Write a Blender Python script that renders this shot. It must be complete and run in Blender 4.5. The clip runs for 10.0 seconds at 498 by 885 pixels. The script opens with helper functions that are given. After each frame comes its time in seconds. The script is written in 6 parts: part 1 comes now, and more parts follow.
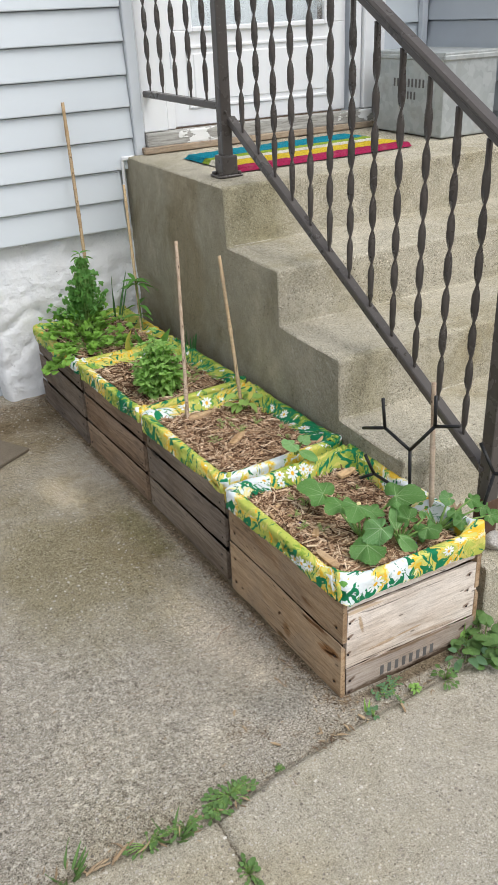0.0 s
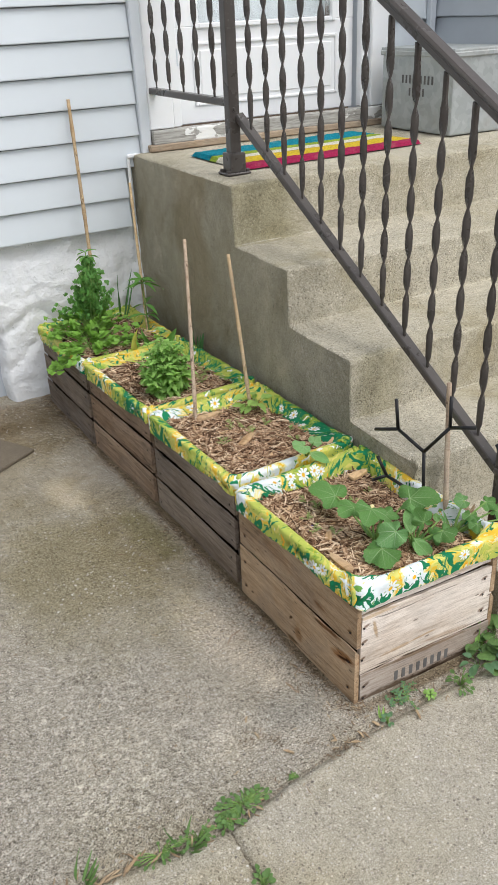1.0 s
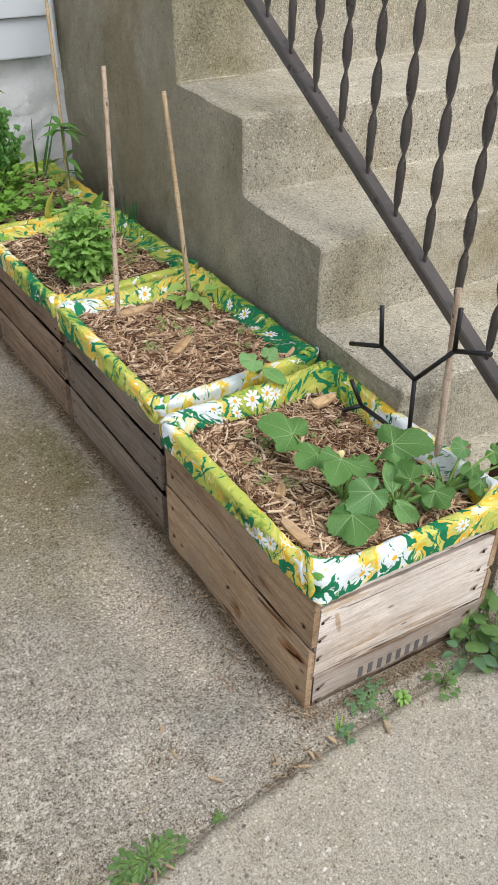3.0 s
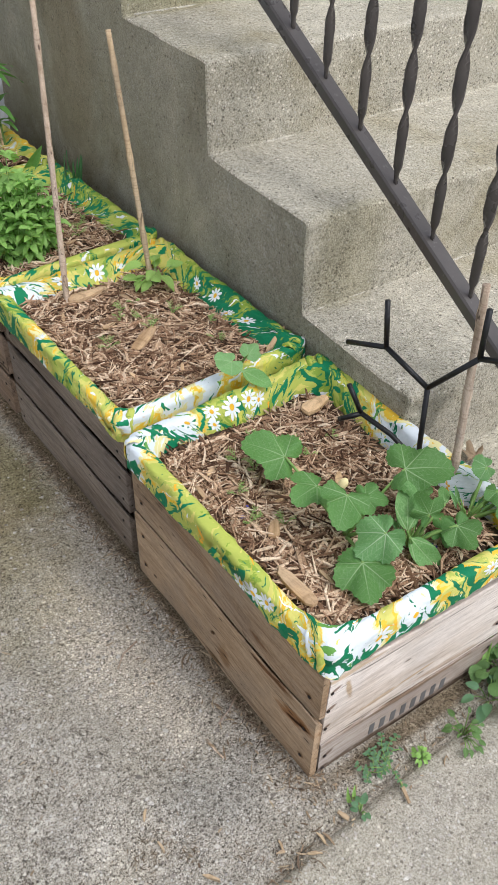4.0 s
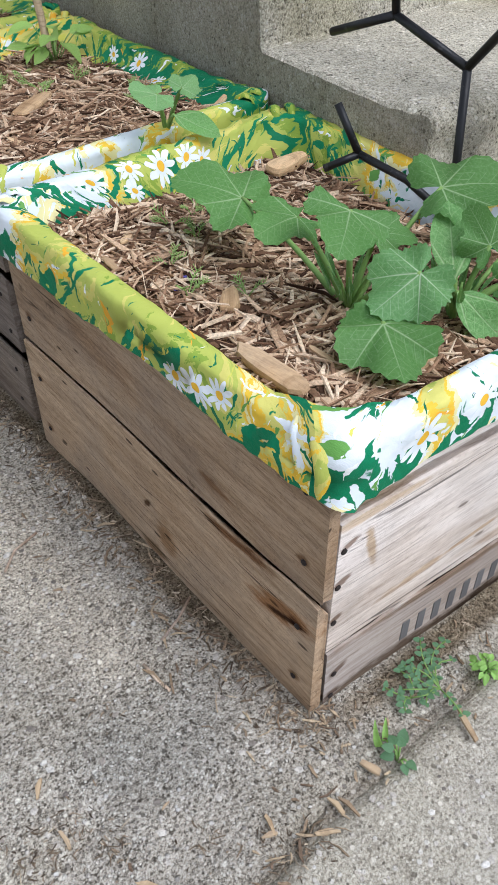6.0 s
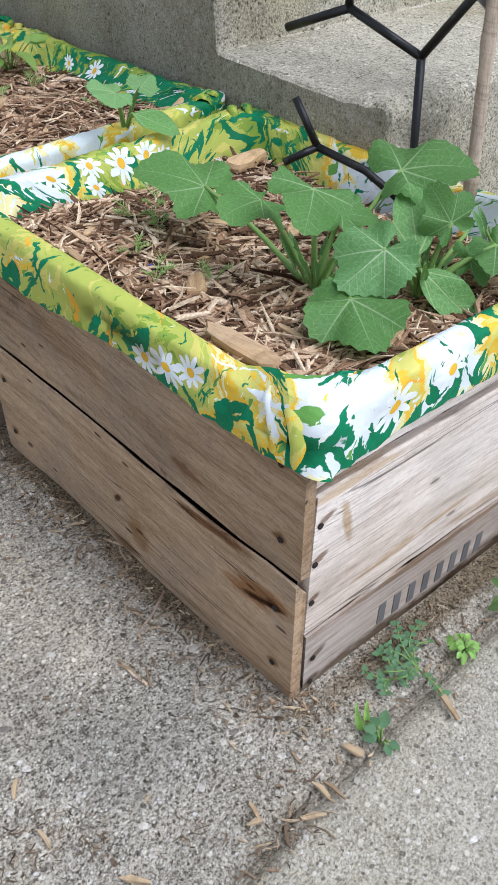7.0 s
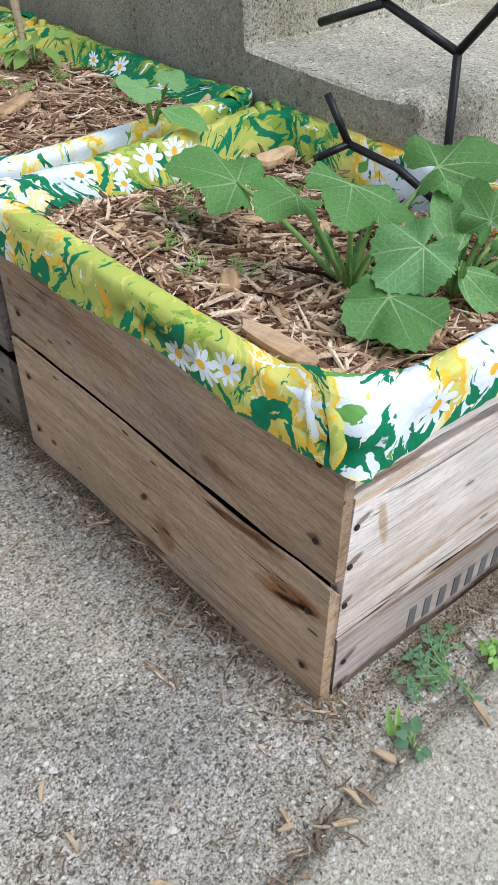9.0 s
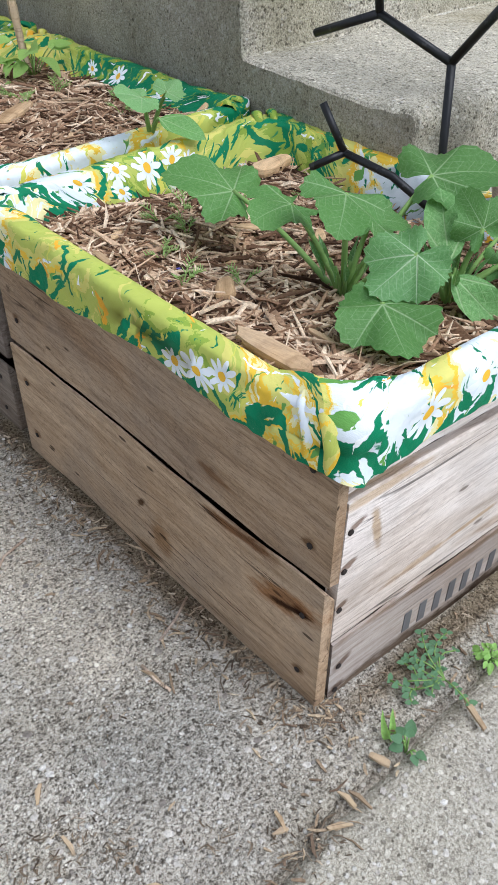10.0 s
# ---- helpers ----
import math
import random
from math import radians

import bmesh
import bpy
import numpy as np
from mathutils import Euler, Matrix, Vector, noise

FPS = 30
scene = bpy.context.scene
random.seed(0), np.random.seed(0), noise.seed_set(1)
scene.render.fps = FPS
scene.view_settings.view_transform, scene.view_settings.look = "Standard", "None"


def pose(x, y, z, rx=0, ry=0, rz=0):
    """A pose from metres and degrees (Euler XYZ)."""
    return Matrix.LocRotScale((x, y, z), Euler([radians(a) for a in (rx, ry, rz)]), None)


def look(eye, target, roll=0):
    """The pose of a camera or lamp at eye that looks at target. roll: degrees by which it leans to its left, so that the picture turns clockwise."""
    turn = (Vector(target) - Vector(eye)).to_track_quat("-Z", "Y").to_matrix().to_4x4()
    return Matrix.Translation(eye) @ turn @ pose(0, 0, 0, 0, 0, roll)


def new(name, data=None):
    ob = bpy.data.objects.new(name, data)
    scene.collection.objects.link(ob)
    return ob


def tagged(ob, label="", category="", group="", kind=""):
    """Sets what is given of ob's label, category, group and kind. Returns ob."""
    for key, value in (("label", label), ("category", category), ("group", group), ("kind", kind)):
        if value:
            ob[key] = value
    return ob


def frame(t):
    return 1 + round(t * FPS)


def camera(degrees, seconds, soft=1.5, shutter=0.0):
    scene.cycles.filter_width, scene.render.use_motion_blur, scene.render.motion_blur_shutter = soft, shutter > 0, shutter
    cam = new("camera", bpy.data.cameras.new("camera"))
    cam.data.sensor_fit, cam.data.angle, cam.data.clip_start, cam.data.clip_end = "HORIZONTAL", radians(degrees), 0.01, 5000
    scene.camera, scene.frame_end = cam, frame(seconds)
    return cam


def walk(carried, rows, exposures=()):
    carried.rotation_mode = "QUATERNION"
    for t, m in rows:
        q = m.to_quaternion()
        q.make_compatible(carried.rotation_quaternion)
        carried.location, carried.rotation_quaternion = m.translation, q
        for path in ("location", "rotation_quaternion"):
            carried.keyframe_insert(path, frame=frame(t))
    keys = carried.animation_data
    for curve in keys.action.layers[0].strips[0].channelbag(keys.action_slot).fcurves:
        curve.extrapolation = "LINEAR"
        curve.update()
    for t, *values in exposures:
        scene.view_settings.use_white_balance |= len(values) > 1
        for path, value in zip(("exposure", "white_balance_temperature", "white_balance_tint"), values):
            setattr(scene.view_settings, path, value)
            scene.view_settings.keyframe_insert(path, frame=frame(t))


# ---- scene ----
cam = camera(33.9, 10.0, 1.0)
PATH = [
    (0, (-1.139, -1.103, 1.367), (-0.327, 0.464, 0.426), -2.8),
    (0.5, (-1.14, -1.093, 1.362), (-0.33, 0.475, 0.422), -2.8),
    (1, (-1.147, -1.064, 1.357), (-0.336, 0.503, 0.415), -2.8),
    (1.5, (-1.144, -1.016, 1.338), (-0.313, 0.524, 0.37), -2.9),
    (2, (-1.069, -0.919, 1.315), (-0.239, 0.617, 0.341), -2.7),
    (2.5, (-0.941, -0.805, 1.257), (-0.113, 0.709, 0.247), -1.5),
    (3, (-0.876, -0.662, 1.18), (-0.063, 0.715, -0.021), 0.9),
    (3.2, (-0.857, -0.597, 1.162), (-0.024, 0.737, -0.074), 0.9),
    (4.3, (-0.737, -0.379, 1.135), (0.1, 0.835, -0.217), 1.5),
    (4.5, (-0.722, -0.37, 1.105), (0.103, 0.841, -0.257), 1.4),
    (5, (-0.681, -0.313, 0.944), (0.15, 0.855, -0.451), 0.9),
    (5.5, (-0.638, -0.273, 0.752), (0.229, 0.896, -0.619), 0.2),
    (5.7, (-0.632, -0.271, 0.697), (0.233, 0.911, -0.665), -0.3),
    (6.8, (-0.66, -0.286, 0.645), (0.317, 0.894, -0.639), -0.2),
    (7, (-0.6585, -0.286, 0.637), (0.329, 0.883, -0.651), 0.0),
    (7.5, (-0.655, -0.283, 0.629), (0.334, 0.884, -0.661), -0.0),
    (8, (-0.663, -0.272, 0.625), (0.316, 0.901, -0.665), -0.0),
    (8.5, (-0.668, -0.268, 0.63), (0.308, 0.911, -0.658), 0.2),
    (9, (-0.67, -0.268, 0.629), (0.305, 0.915, -0.656), 0.1),
    (9.5, (-0.67, -0.271, 0.633), (0.307, 0.913, -0.649), 0.2),
    (10, (-0.67, -0.274, 0.633), (0.31, 0.916, -0.641), 0.1),
]
EXPOSURE = [(0.0, 0.46, 6450, 10.5), (3.2, 0.51, 6380, 12), (4.8, 0.52, 5880, 13), (10.0, 0.58, 5740, 11.5)]
walk(cam, [(t, look(eye, target, roll)) for t, eye, target, roll in PATH], EXPOSURE)

# ---- world, sun, exposure ----
world = bpy.data.worlds.new("sky")
scene.world = world
world.use_nodes = True
wt = world.node_tree
sky = wt.nodes.new("ShaderNodeTexSky")
sky.sky_type, sky.sun_disc = "NISHITA", False
sky.sun_elevation, sky.sun_rotation = radians(59), radians(159)
pale = wt.nodes.new("ShaderNodeHueSaturation")
pale.inputs["Saturation"].default_value = 0.3
wt.links.new(sky.outputs[0], pale.inputs["Color"])
wt.links.new(pale.outputs[0], wt.nodes["Background"].inputs[0])
wt.nodes["Background"].inputs[1].default_value = 0.118
sun = new("sun", bpy.data.lights.new("sun", "SUN"))
sun.data.energy, sun.data.angle, sun.data.color = 2.0, radians(50), (1.0, 0.975, 0.94)
sun.matrix_world = look((0.9, -2.35, 4.2), (0, 0, 0))


# ---- node helpers ----
class Nodes:
    """A principled material and short ways to add nodes to it."""

    def __init__(self, name, rough=0.8, metal=0.0, spec=0.5):
        self.m = bpy.data.materials.new(name)
        self.m.use_nodes = True
        self.t = self.m.node_tree
        self.b = self.t.nodes["Principled BSDF"]
        self.b.inputs["Roughness"].default_value = rough
        self.b.inputs["Metallic"].default_value = metal
        self.b.inputs["Specular IOR Level"].default_value = spec

    def put(self, socket, value):
        if isinstance(value, bpy.types.NodeSocket):
            self.t.links.new(value, socket)
        elif isinstance(value, (tuple, list)) and len(value) == 3 and socket.type == "RGBA":
            socket.default_value = (*value, 1)
        else:
            socket.default_value = value

    def node(self, kind, **inputs):
        n = self.t.nodes.new(kind)
        for k, v in inputs.items():
            self.put(n.inputs[k.replace("_", " ")], v)
        return n

    def coord(self, shift=True, scale=(1, 1, 1), kind="Object"):
        c = self.t.nodes.new("ShaderNodeTexCoord").outputs[kind]
        if shift:
            r = self.t.nodes.new("ShaderNodeObjectInfo").outputs["Random"]
            off = self.math("MULTIPLY", r, 37.0)
            c = self.vec("ADD", c, self.node("ShaderNodeCombineXYZ", X=off, Y=off, Z=off).outputs[0])
        if scale != (1, 1, 1):
            c = self.vec("MULTIPLY", c, scale)
        return c

    def math(self, op, a, b=0.0, c=0.0, clamp=False):
        n = self.t.nodes.new("ShaderNodeMath")
        n.operation, n.use_clamp = op, clamp
        for i, v in enumerate((a, b, c)):
            self.put(n.inputs[i], v)
        return n.outputs[0]

    def vec(self, op, a, b=(0, 0, 0)):
        n = self.t.nodes.new("ShaderNodeVectorMath")
        n.operation = op
        self.put(n.inputs[0], a), self.put(n.inputs[1], b)
        return n.outputs[0] if op not in ("LENGTH", "DISTANCE", "DOT_PRODUCT") else n.outputs["Value"]

    def noise(self, c, scale, detail=3.0, rough=0.55, distort=0.0, dims="3D"):
        n = self.t.nodes.new("ShaderNodeTexNoise")
        n.noise_dimensions = dims
        for k, v in (("Vector", c), ("Scale", scale), ("Detail", detail), ("Roughness", rough), ("Distortion", distort)):
            self.put(n.inputs[k], v)
        return n.outputs[0]

    def cells(self, c, scale, feature="F1", dims="3D", chance=1.0):
        n = self.t.nodes.new("ShaderNodeTexVoronoi")
        n.feature, n.voronoi_dimensions = feature, dims
        for k, v in (("Vector", c), ("Scale", scale), ("Randomness", chance)):
            self.put(n.inputs[k], v)
        return n

    def ramp(self, fac, *stops, constant=False):
        n = self.t.nodes.new("ShaderNodeValToRGB")
        e = n.color_ramp.elements
        n.color_ramp.interpolation = "CONSTANT" if constant else "LINEAR"
        while len(e) < len(stops):
            e.new(0.5)
        for el, (p, col) in zip(e, stops):
            el.position = p
            el.color = (*col, 1) if isinstance(col, tuple) else (col, col, col, 1)
        self.put(n.inputs[0], fac)
        return n.outputs[0]

    def mix(self, fac, a, b, blend="MIX"):
        n = self.t.nodes.new("ShaderNodeMix")
        n.data_type, n.blend_type = "RGBA", blend
        self.put(n.inputs[0], fac), self.put(n.inputs[6], a), self.put(n.inputs[7], b)
        return n.outputs[2]

    def bump(self, height, strength=0.5, dist=0.002, normal=None):
        n = self.node("ShaderNodeBump", Height=height, Strength=strength, Distance=dist)
        if normal:
            self.put(n.inputs["Normal"], normal)
        return n.outputs[0]

    def done(self, colour=None, normal=None, rough=None):
        if colour is not None:
            self.put(self.b.inputs["Base Color"], colour)
        if normal is not None:
            self.put(self.b.inputs["Normal"], normal)
        if rough is not None:
            self.put(self.b.inputs["Roughness"], rough)
        return self.m


# ---- materials ----
def concrete(name, base, light, dark, stone=160.0, stain=(0.8, 1.15), relief=0.6, fine=1.0, blot=1.7, squash=(1, 1, 1), marks=(), rugged=1.0, dots=0.7, zone=None):
    """Exposed-aggregate concrete: sand grain, pits, small stones light and dark, stains."""
    n = Nodes(name, 0.95, spec=0.1)
    c = n.coord(False)
    big = n.noise(n.vec("MULTIPLY", c, squash), blot, 5, 0.62, 0.5)
    mid = n.noise(c, 22, 5, 0.7)
    sand = n.noise(c, 430, 2, 0.85)
    grit = n.noise(c, 280, 3, 0.8)
    pits = n.noise(c, 120, 4, 0.8)
    wear = n.ramp(n.noise(c, 4, 4, 0.65), (0.38, 0.55), (0.56, 1.0))
    col = n.mix(n.ramp(mid, (0.34, 0.0), (0.66, 1.0)), tuple(v * 0.84 for v in base), tuple(v * 1.12 for v in base))
    col = n.mix(n.math("MULTIPLY", n.ramp(pits, (0.38, 0.9 * fine), (0.46, 0.0)), wear), col, dark)
    col = n.mix(n.math("MULTIPLY", n.ramp(pits, (0.56, 0.0), (0.64, 0.55 * fine)), wear), col, light)
    col = n.mix(n.ramp(grit, (0.37, 0.95 * fine), (0.475, 0.0)), col, dark)
    col = n.mix(n.ramp(grit, (0.55, 0.0), (0.68, 0.65 * fine)), col, light)
    col = n.mix(n.ramp(sand, (0.34, 0.6), (0.48, 0.0)), col, dark)
    col = n.mix(n.ramp(sand, (0.54, 0.0), (0.68, 0.5)), col, light)
    coarse = n.noise(c, 62, 5, 0.82)
    worn = n.ramp(n.noise(c, 3.2, 4, 0.7, 0.3), (0.42, 0.25), (0.56, 1.0))
    if zone:  # a stretch where the skin of the concrete has worn off
        zxy = n.node("ShaderNodeSeparateXYZ", Vector=c)
        za = n.math("DIVIDE", n.math("SUBTRACT", zxy.outputs[0], zone[0]), zone[2])
        zb = n.math("DIVIDE", n.math("SUBTRACT", zxy.outputs[1], zone[1]), zone[3])
        zd = n.math("SQRT", n.math("ADD", n.math("MULTIPLY", za, za), n.math("MULTIPLY", zb, zb)))
        zd = n.math("ADD", zd, n.math("MULTIPLY", n.math("SUBTRACT", n.noise(c, 7, 5, 0.7), 0.5), 1.2))
        worn = n.ramp(zd, (0.6, 1.15), (1.15, 0.15))
        stones = n.ramp(n.noise(c, 45, 4, 0.8), (0.57, 0.0), (0.62, 0.8))
        col = n.mix(n.math("MULTIPLY", stones, n.ramp(zd, (0.6, 0.9), (1.1, 0.0))), col, light)
    col = n.mix(n.math("MULTIPLY", n.ramp(coarse, (0.37, 0.7 * rugged * fine), (0.45, 0.0)), worn), col, tuple(v * 0.8 for v in dark))
    col = n.mix(n.math("MULTIPLY", n.ramp(coarse, (0.55, 0.0), (0.64, 0.75 * rugged * fine)), worn), col, light)
    st = n.cells(c, stone)
    pick = n.node("ShaderNodeSeparateColor", Color=st.outputs["Color"])
    near = n.math("MULTIPLY", n.ramp(st.outputs["Distance"], (0.26, 1.0), (0.44, 0.0)), wear)
    lightm = n.math("MULTIPLY", near, n.ramp(pick.outputs[0], (0.72, 0.0), (0.76, 0.9 * fine)))
    darkm = n.math("MULTIPLY", near, n.ramp(pick.outputs[1], (0.74, 0.0), (0.78, 0.85 * fine)))
    col = n.mix(lightm, col, light)
    col = n.mix(darkm, col, dark)
    st2 = n.cells(c, stone * 0.42)
    pick2 = n.node("ShaderNodeSeparateColor", Color=st2.outputs["Color"])
    peb = n.math("MULTIPLY", n.ramp(st2.outputs["Distance"], (0.2, 1.0), (0.3, 0.0)), n.ramp(pick2.outputs[2], (0.76, 0.0), (0.78, fine)))
    tone = n.ramp(pick2.outputs[0], (0.0, (0.5, 0.44, 0.36)), (0.5, (0.7, 0.67, 0.62)), (0.8, (0.74, 0.72, 0.68)), (1.0, (0.24, 0.21, 0.18)))
    col = n.mix(n.math("MULTIPLY", peb, 0.85), col, tone)
    for grain, least, hue in ((115.0, 1 - 0.2 * dots, tuple(v * 0.75 for v in dark)), (120.0, 1 - 0.2 * dots, tuple(min(1, v * 1.05) for v in light)), (190.0, 1 - 0.3 * dots, tuple(v * 0.7 for v in dark))):
        sd = n.cells(n.vec("ADD", c, (grain, 0.3, 0.7)), grain)
        sp = n.node("ShaderNodeSeparateColor", Color=sd.outputs["Color"])
        reach = n.math("ADD", sd.outputs["Distance"], n.math("MULTIPLY", n.math("SUBTRACT", grit, 0.5), 0.5))
        spot = n.math("MULTIPLY", n.ramp(reach, (0.2, 1.0), (0.3, 0.0)), n.ramp(sp.outputs[1], (least, 0.0), (least + 0.02, 0.75)))
        col = n.mix(spot, col, hue)
    tint = (stain[0] * 1.05, stain[0], stain[0] * 0.86)
    half = stain[0] * 0.35 + 0.65
    col = n.mix(1.0, col, n.ramp(big, (0.3, tint), (0.44, (half * 1.01, half, half * 0.96)), (0.56, (1.0, 1.0, 1.0)), (0.7, stain[1])), "MULTIPLY")
    # ragged tinted ellipses: stains, and shading where the caller paints it
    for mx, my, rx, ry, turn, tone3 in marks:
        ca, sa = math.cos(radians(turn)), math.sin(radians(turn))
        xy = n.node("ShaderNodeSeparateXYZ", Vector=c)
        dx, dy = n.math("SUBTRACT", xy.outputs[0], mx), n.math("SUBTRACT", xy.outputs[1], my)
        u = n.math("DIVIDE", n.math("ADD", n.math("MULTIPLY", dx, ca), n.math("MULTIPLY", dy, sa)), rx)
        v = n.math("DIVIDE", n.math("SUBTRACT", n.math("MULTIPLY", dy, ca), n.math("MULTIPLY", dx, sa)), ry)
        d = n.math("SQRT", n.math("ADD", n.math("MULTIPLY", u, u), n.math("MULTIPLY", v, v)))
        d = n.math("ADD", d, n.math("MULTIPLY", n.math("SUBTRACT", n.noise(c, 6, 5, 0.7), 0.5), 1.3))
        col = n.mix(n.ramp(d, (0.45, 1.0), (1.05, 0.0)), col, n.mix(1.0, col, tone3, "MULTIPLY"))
    h = n.math("ADD", n.math("MULTIPLY", near, 0.5), n.math("ADD", n.math("MULTIPLY", sand, 0.7), n.math("MULTIPLY", grit, 1.4)))
    h = n.math("ADD", n.math("ADD", h, n.math("MULTIPLY", peb, 0.8)), n.math("MULTIPLY", pits, 1.6))
    h = n.math("ADD", h, n.math("MULTIPLY", n.math("MULTIPLY", coarse, worn), 2.5 * rugged * fine))
    return n.done(col, n.bump(h, relief, 0.003))


def paint(name, col, rough=0.45, dirt=0.12, grain=0.15, scale=(1, 1, 1)):
    n = Nodes(name, rough, spec=0.4)
    c = n.coord(True, scale)
    f = n.noise(c, 5, 5, 0.65)
    g = n.noise(c, 90, 3, 0.6)
    d = tuple(v * (1 - dirt) for v in col)
    k = n.mix(n.ramp(f, (0.35, 0.0), (0.7, 1.0)), d, col)
    k = n.mix(n.ramp(g, (0.62, 0.0), (0.8, dirt)), k, (0.3, 0.29, 0.27))
    return n.done(k, n.bump(g, grain, 0.0015), n.ramp(f, (0.3, rough * 0.85), (0.7, min(1, rough * 1.2))))


def timber(name, pale, mid, dark, along="Y", knots=True, marks=()):
    """Weathered sawn board: fine long grain, saw fuzz, a few knots, dirty blotches."""
    n = Nodes(name, 0.88, spec=0.1)
    s = {"X": (0.05, 1, 1), "Y": (1, 0.05, 1), "Z": (1, 1, 0.05)}[along]
    half = tuple(0.3 if v < 1 else 1 for v in s)
    base = n.coord(True)
    bend = n.noise(n.vec("MULTIPLY", base, half), 7, 2, 0.5)
    wob = n.vec("ADD", base, n.vec("MULTIPLY", n.node("ShaderNodeCombineXYZ", X=bend, Y=bend, Z=bend).outputs[0], tuple(0.035 if v == 1 else 0 for v in s)))
    c = n.vec("MULTIPLY", wob, s)
    ring = n.math("ADD", n.math("MULTIPLY", n.noise(c, 150, 4, 0.6, 0.2), 0.55), n.math("MULTIPLY", n.noise(c, 46, 3, 0.55, 0.5), 0.45))
    fibre = n.noise(c, 900, 2, 0.7)
    broad = n.noise(n.vec("MULTIPLY", base, half), 10, 5, 0.65, 0.4)
    fuzz = n.noise(base, 240, 3, 0.7)
    col = n.ramp(ring, (0.34, tuple(0.3 * a + 0.7 * b for a, b in zip(dark, mid))), (0.45, mid), (0.56, pale), (0.68, mid))
    col = n.mix(n.ramp(fibre, (0.36, 0.35), (0.5, 0.0)), col, dark)
    grime = n.noise(base, 9, 5, 0.7, 0.3)
    col = n.mix(n.ramp(grime, (0.45, 0.0), (0.68, 0.45)), col, tuple(0.42 * (a + b + c) / 3 + 0.3 * d for a, b, c, d in [(*mid, v) for v in mid]))
    col = n.mix(n.ramp(fuzz, (0.36, 0.2), (0.46, 0.0)), col, dark)
    col = n.mix(1.0, col, n.ramp(broad, (0.28, (0.6, 0.53, 0.46)), (0.43, (0.92, 0.88, 0.84)), (0.56, (1.02, 1.01, 1.0)), (0.7, (1.13, 1.13, 1.14))), "MULTIPLY")
    # slanting saw marks and dark flecks
    bxy = n.node("ShaderNodeSeparateXYZ", Vector=wob)
    run, rise = bxy.outputs[0 if along == "X" else 1], bxy.outputs[2]
    lean = n.math("SUBTRACT", n.math("MULTIPLY", rise, 0.95), n.math("MULTIPLY", run, 0.0 if along == "X" else 0.24))
    saw = n.noise(n.node("ShaderNodeCombineXYZ", X=n.math("MULTIPLY", run, 0.05), Y=lean, Z=0.0).outputs[0], 330, 3, 0.65)
    col = n.mix(n.ramp(saw, (0.36, 0.5), (0.48, 0.0)), col, n.mix(1.0, col, (0.55, 0.5, 0.46), "MULTIPLY"))
    col = n.mix(n.ramp(saw, (0.54, 0.0), (0.66, 0.3)), col, n.mix(1.0, col, (1.18, 1.17, 1.16), "MULTIPLY"))
    fleck = n.cells(n.vec("MULTIPLY", base, half), 95)
    fp = n.node("ShaderNodeSeparateColor", Color=fleck.outputs["Color"])
    col = n.mix(n.math("MULTIPLY", n.ramp(fleck.outputs["Distance"], (0.14, 0.85), (0.22, 0.0)), n.ramp(fp.outputs[0], (0.93, 0.0), (0.94, 1.0))), col, tuple(v * 0.5 for v in dark))
    r = n.t.nodes.new("ShaderNodeObjectInfo").outputs["Random"]
    col = n.mix(1.0, col, n.ramp(r, (0.0, (0.82, 0.8, 0.8)), (0.5, (1.0, 0.97, 0.94)), (1.0, (1.16, 1.12, 1.06))), "MULTIPLY")
    split = n.noise(n.vec("MULTIPLY", wob, tuple(v * (0.5 if v < 1 else 1) for v in s)), 55, 2, 0.5)
    sm = n.math("MULTIPLY", n.ramp(n.math("ABSOLUTE", n.math("SUBTRACT", split, 0.5)), (0.003, 0.85), (0.012, 0.0)), n.ramp(n.noise(n.vec("MULTIPLY", base, half), 14, 2, 0.5), (0.5, 0.0), (0.58, 1.0)))
    col = n.mix(sm, col, tuple(v * 0.35 for v in dark))
    if knots:
        k = n.cells(n.vec("MULTIPLY", base, tuple(0.4 if v < 1 else 1 for v in s)), 13)
        kp = n.node("ShaderNodeSeparateColor", Color=k.outputs["Color"])
        kd = n.math("ADD", k.outputs["Distance"], n.math("MULTIPLY", ring, 0.12))
        km = n.math("MULTIPLY", n.ramp(kd, (0.15, 1.0), (0.27, 0.0)), n.ramp(kp.outputs[0], (0.84, 0.0), (0.86, 0.8)))
        col = n.mix(km, col, tuple(v * 0.4 for v in dark))
        dirt = n.ramp(n.noise(base, 34, 5, 0.75), (0.6, 0.0), (0.7, 0.6))
        col = n.mix(dirt, col, tuple(v * 0.85 for v in dark))
    h = n.math("ADD", ring, n.math("ADD", n.math("MULTIPLY", fibre, 0.5), n.math("ADD", n.math("MULTIPLY", saw, 0.8), n.math("MULTIPLY", fuzz, 0.4))))
    for mu, mz, ru, rz, turn, tint in marks:  # knots, splits, smears and painted gap shade of this very board
        ca, sa = math.cos(radians(turn)), math.sin(radians(turn))
        own = n.coord(False)
        xy = n.node("ShaderNodeSeparateXYZ", Vector=own)
        du, dz = n.math("SUBTRACT", xy.outputs[0 if along == "X" else 1], mu), n.math("SUBTRACT", xy.outputs[2], mz)
        u = n.math("DIVIDE", n.math("ADD", n.math("MULTIPLY", du, ca), n.math("MULTIPLY", dz, sa)), ru)
        v = n.math("DIVIDE", n.math("SUBTRACT", n.math("MULTIPLY", dz, ca), n.math("MULTIPLY", du, sa)), rz)
        d = n.math("SQRT", n.math("ADD", n.math("MULTIPLY", u, u), n.math("MULTIPLY", v, v)))
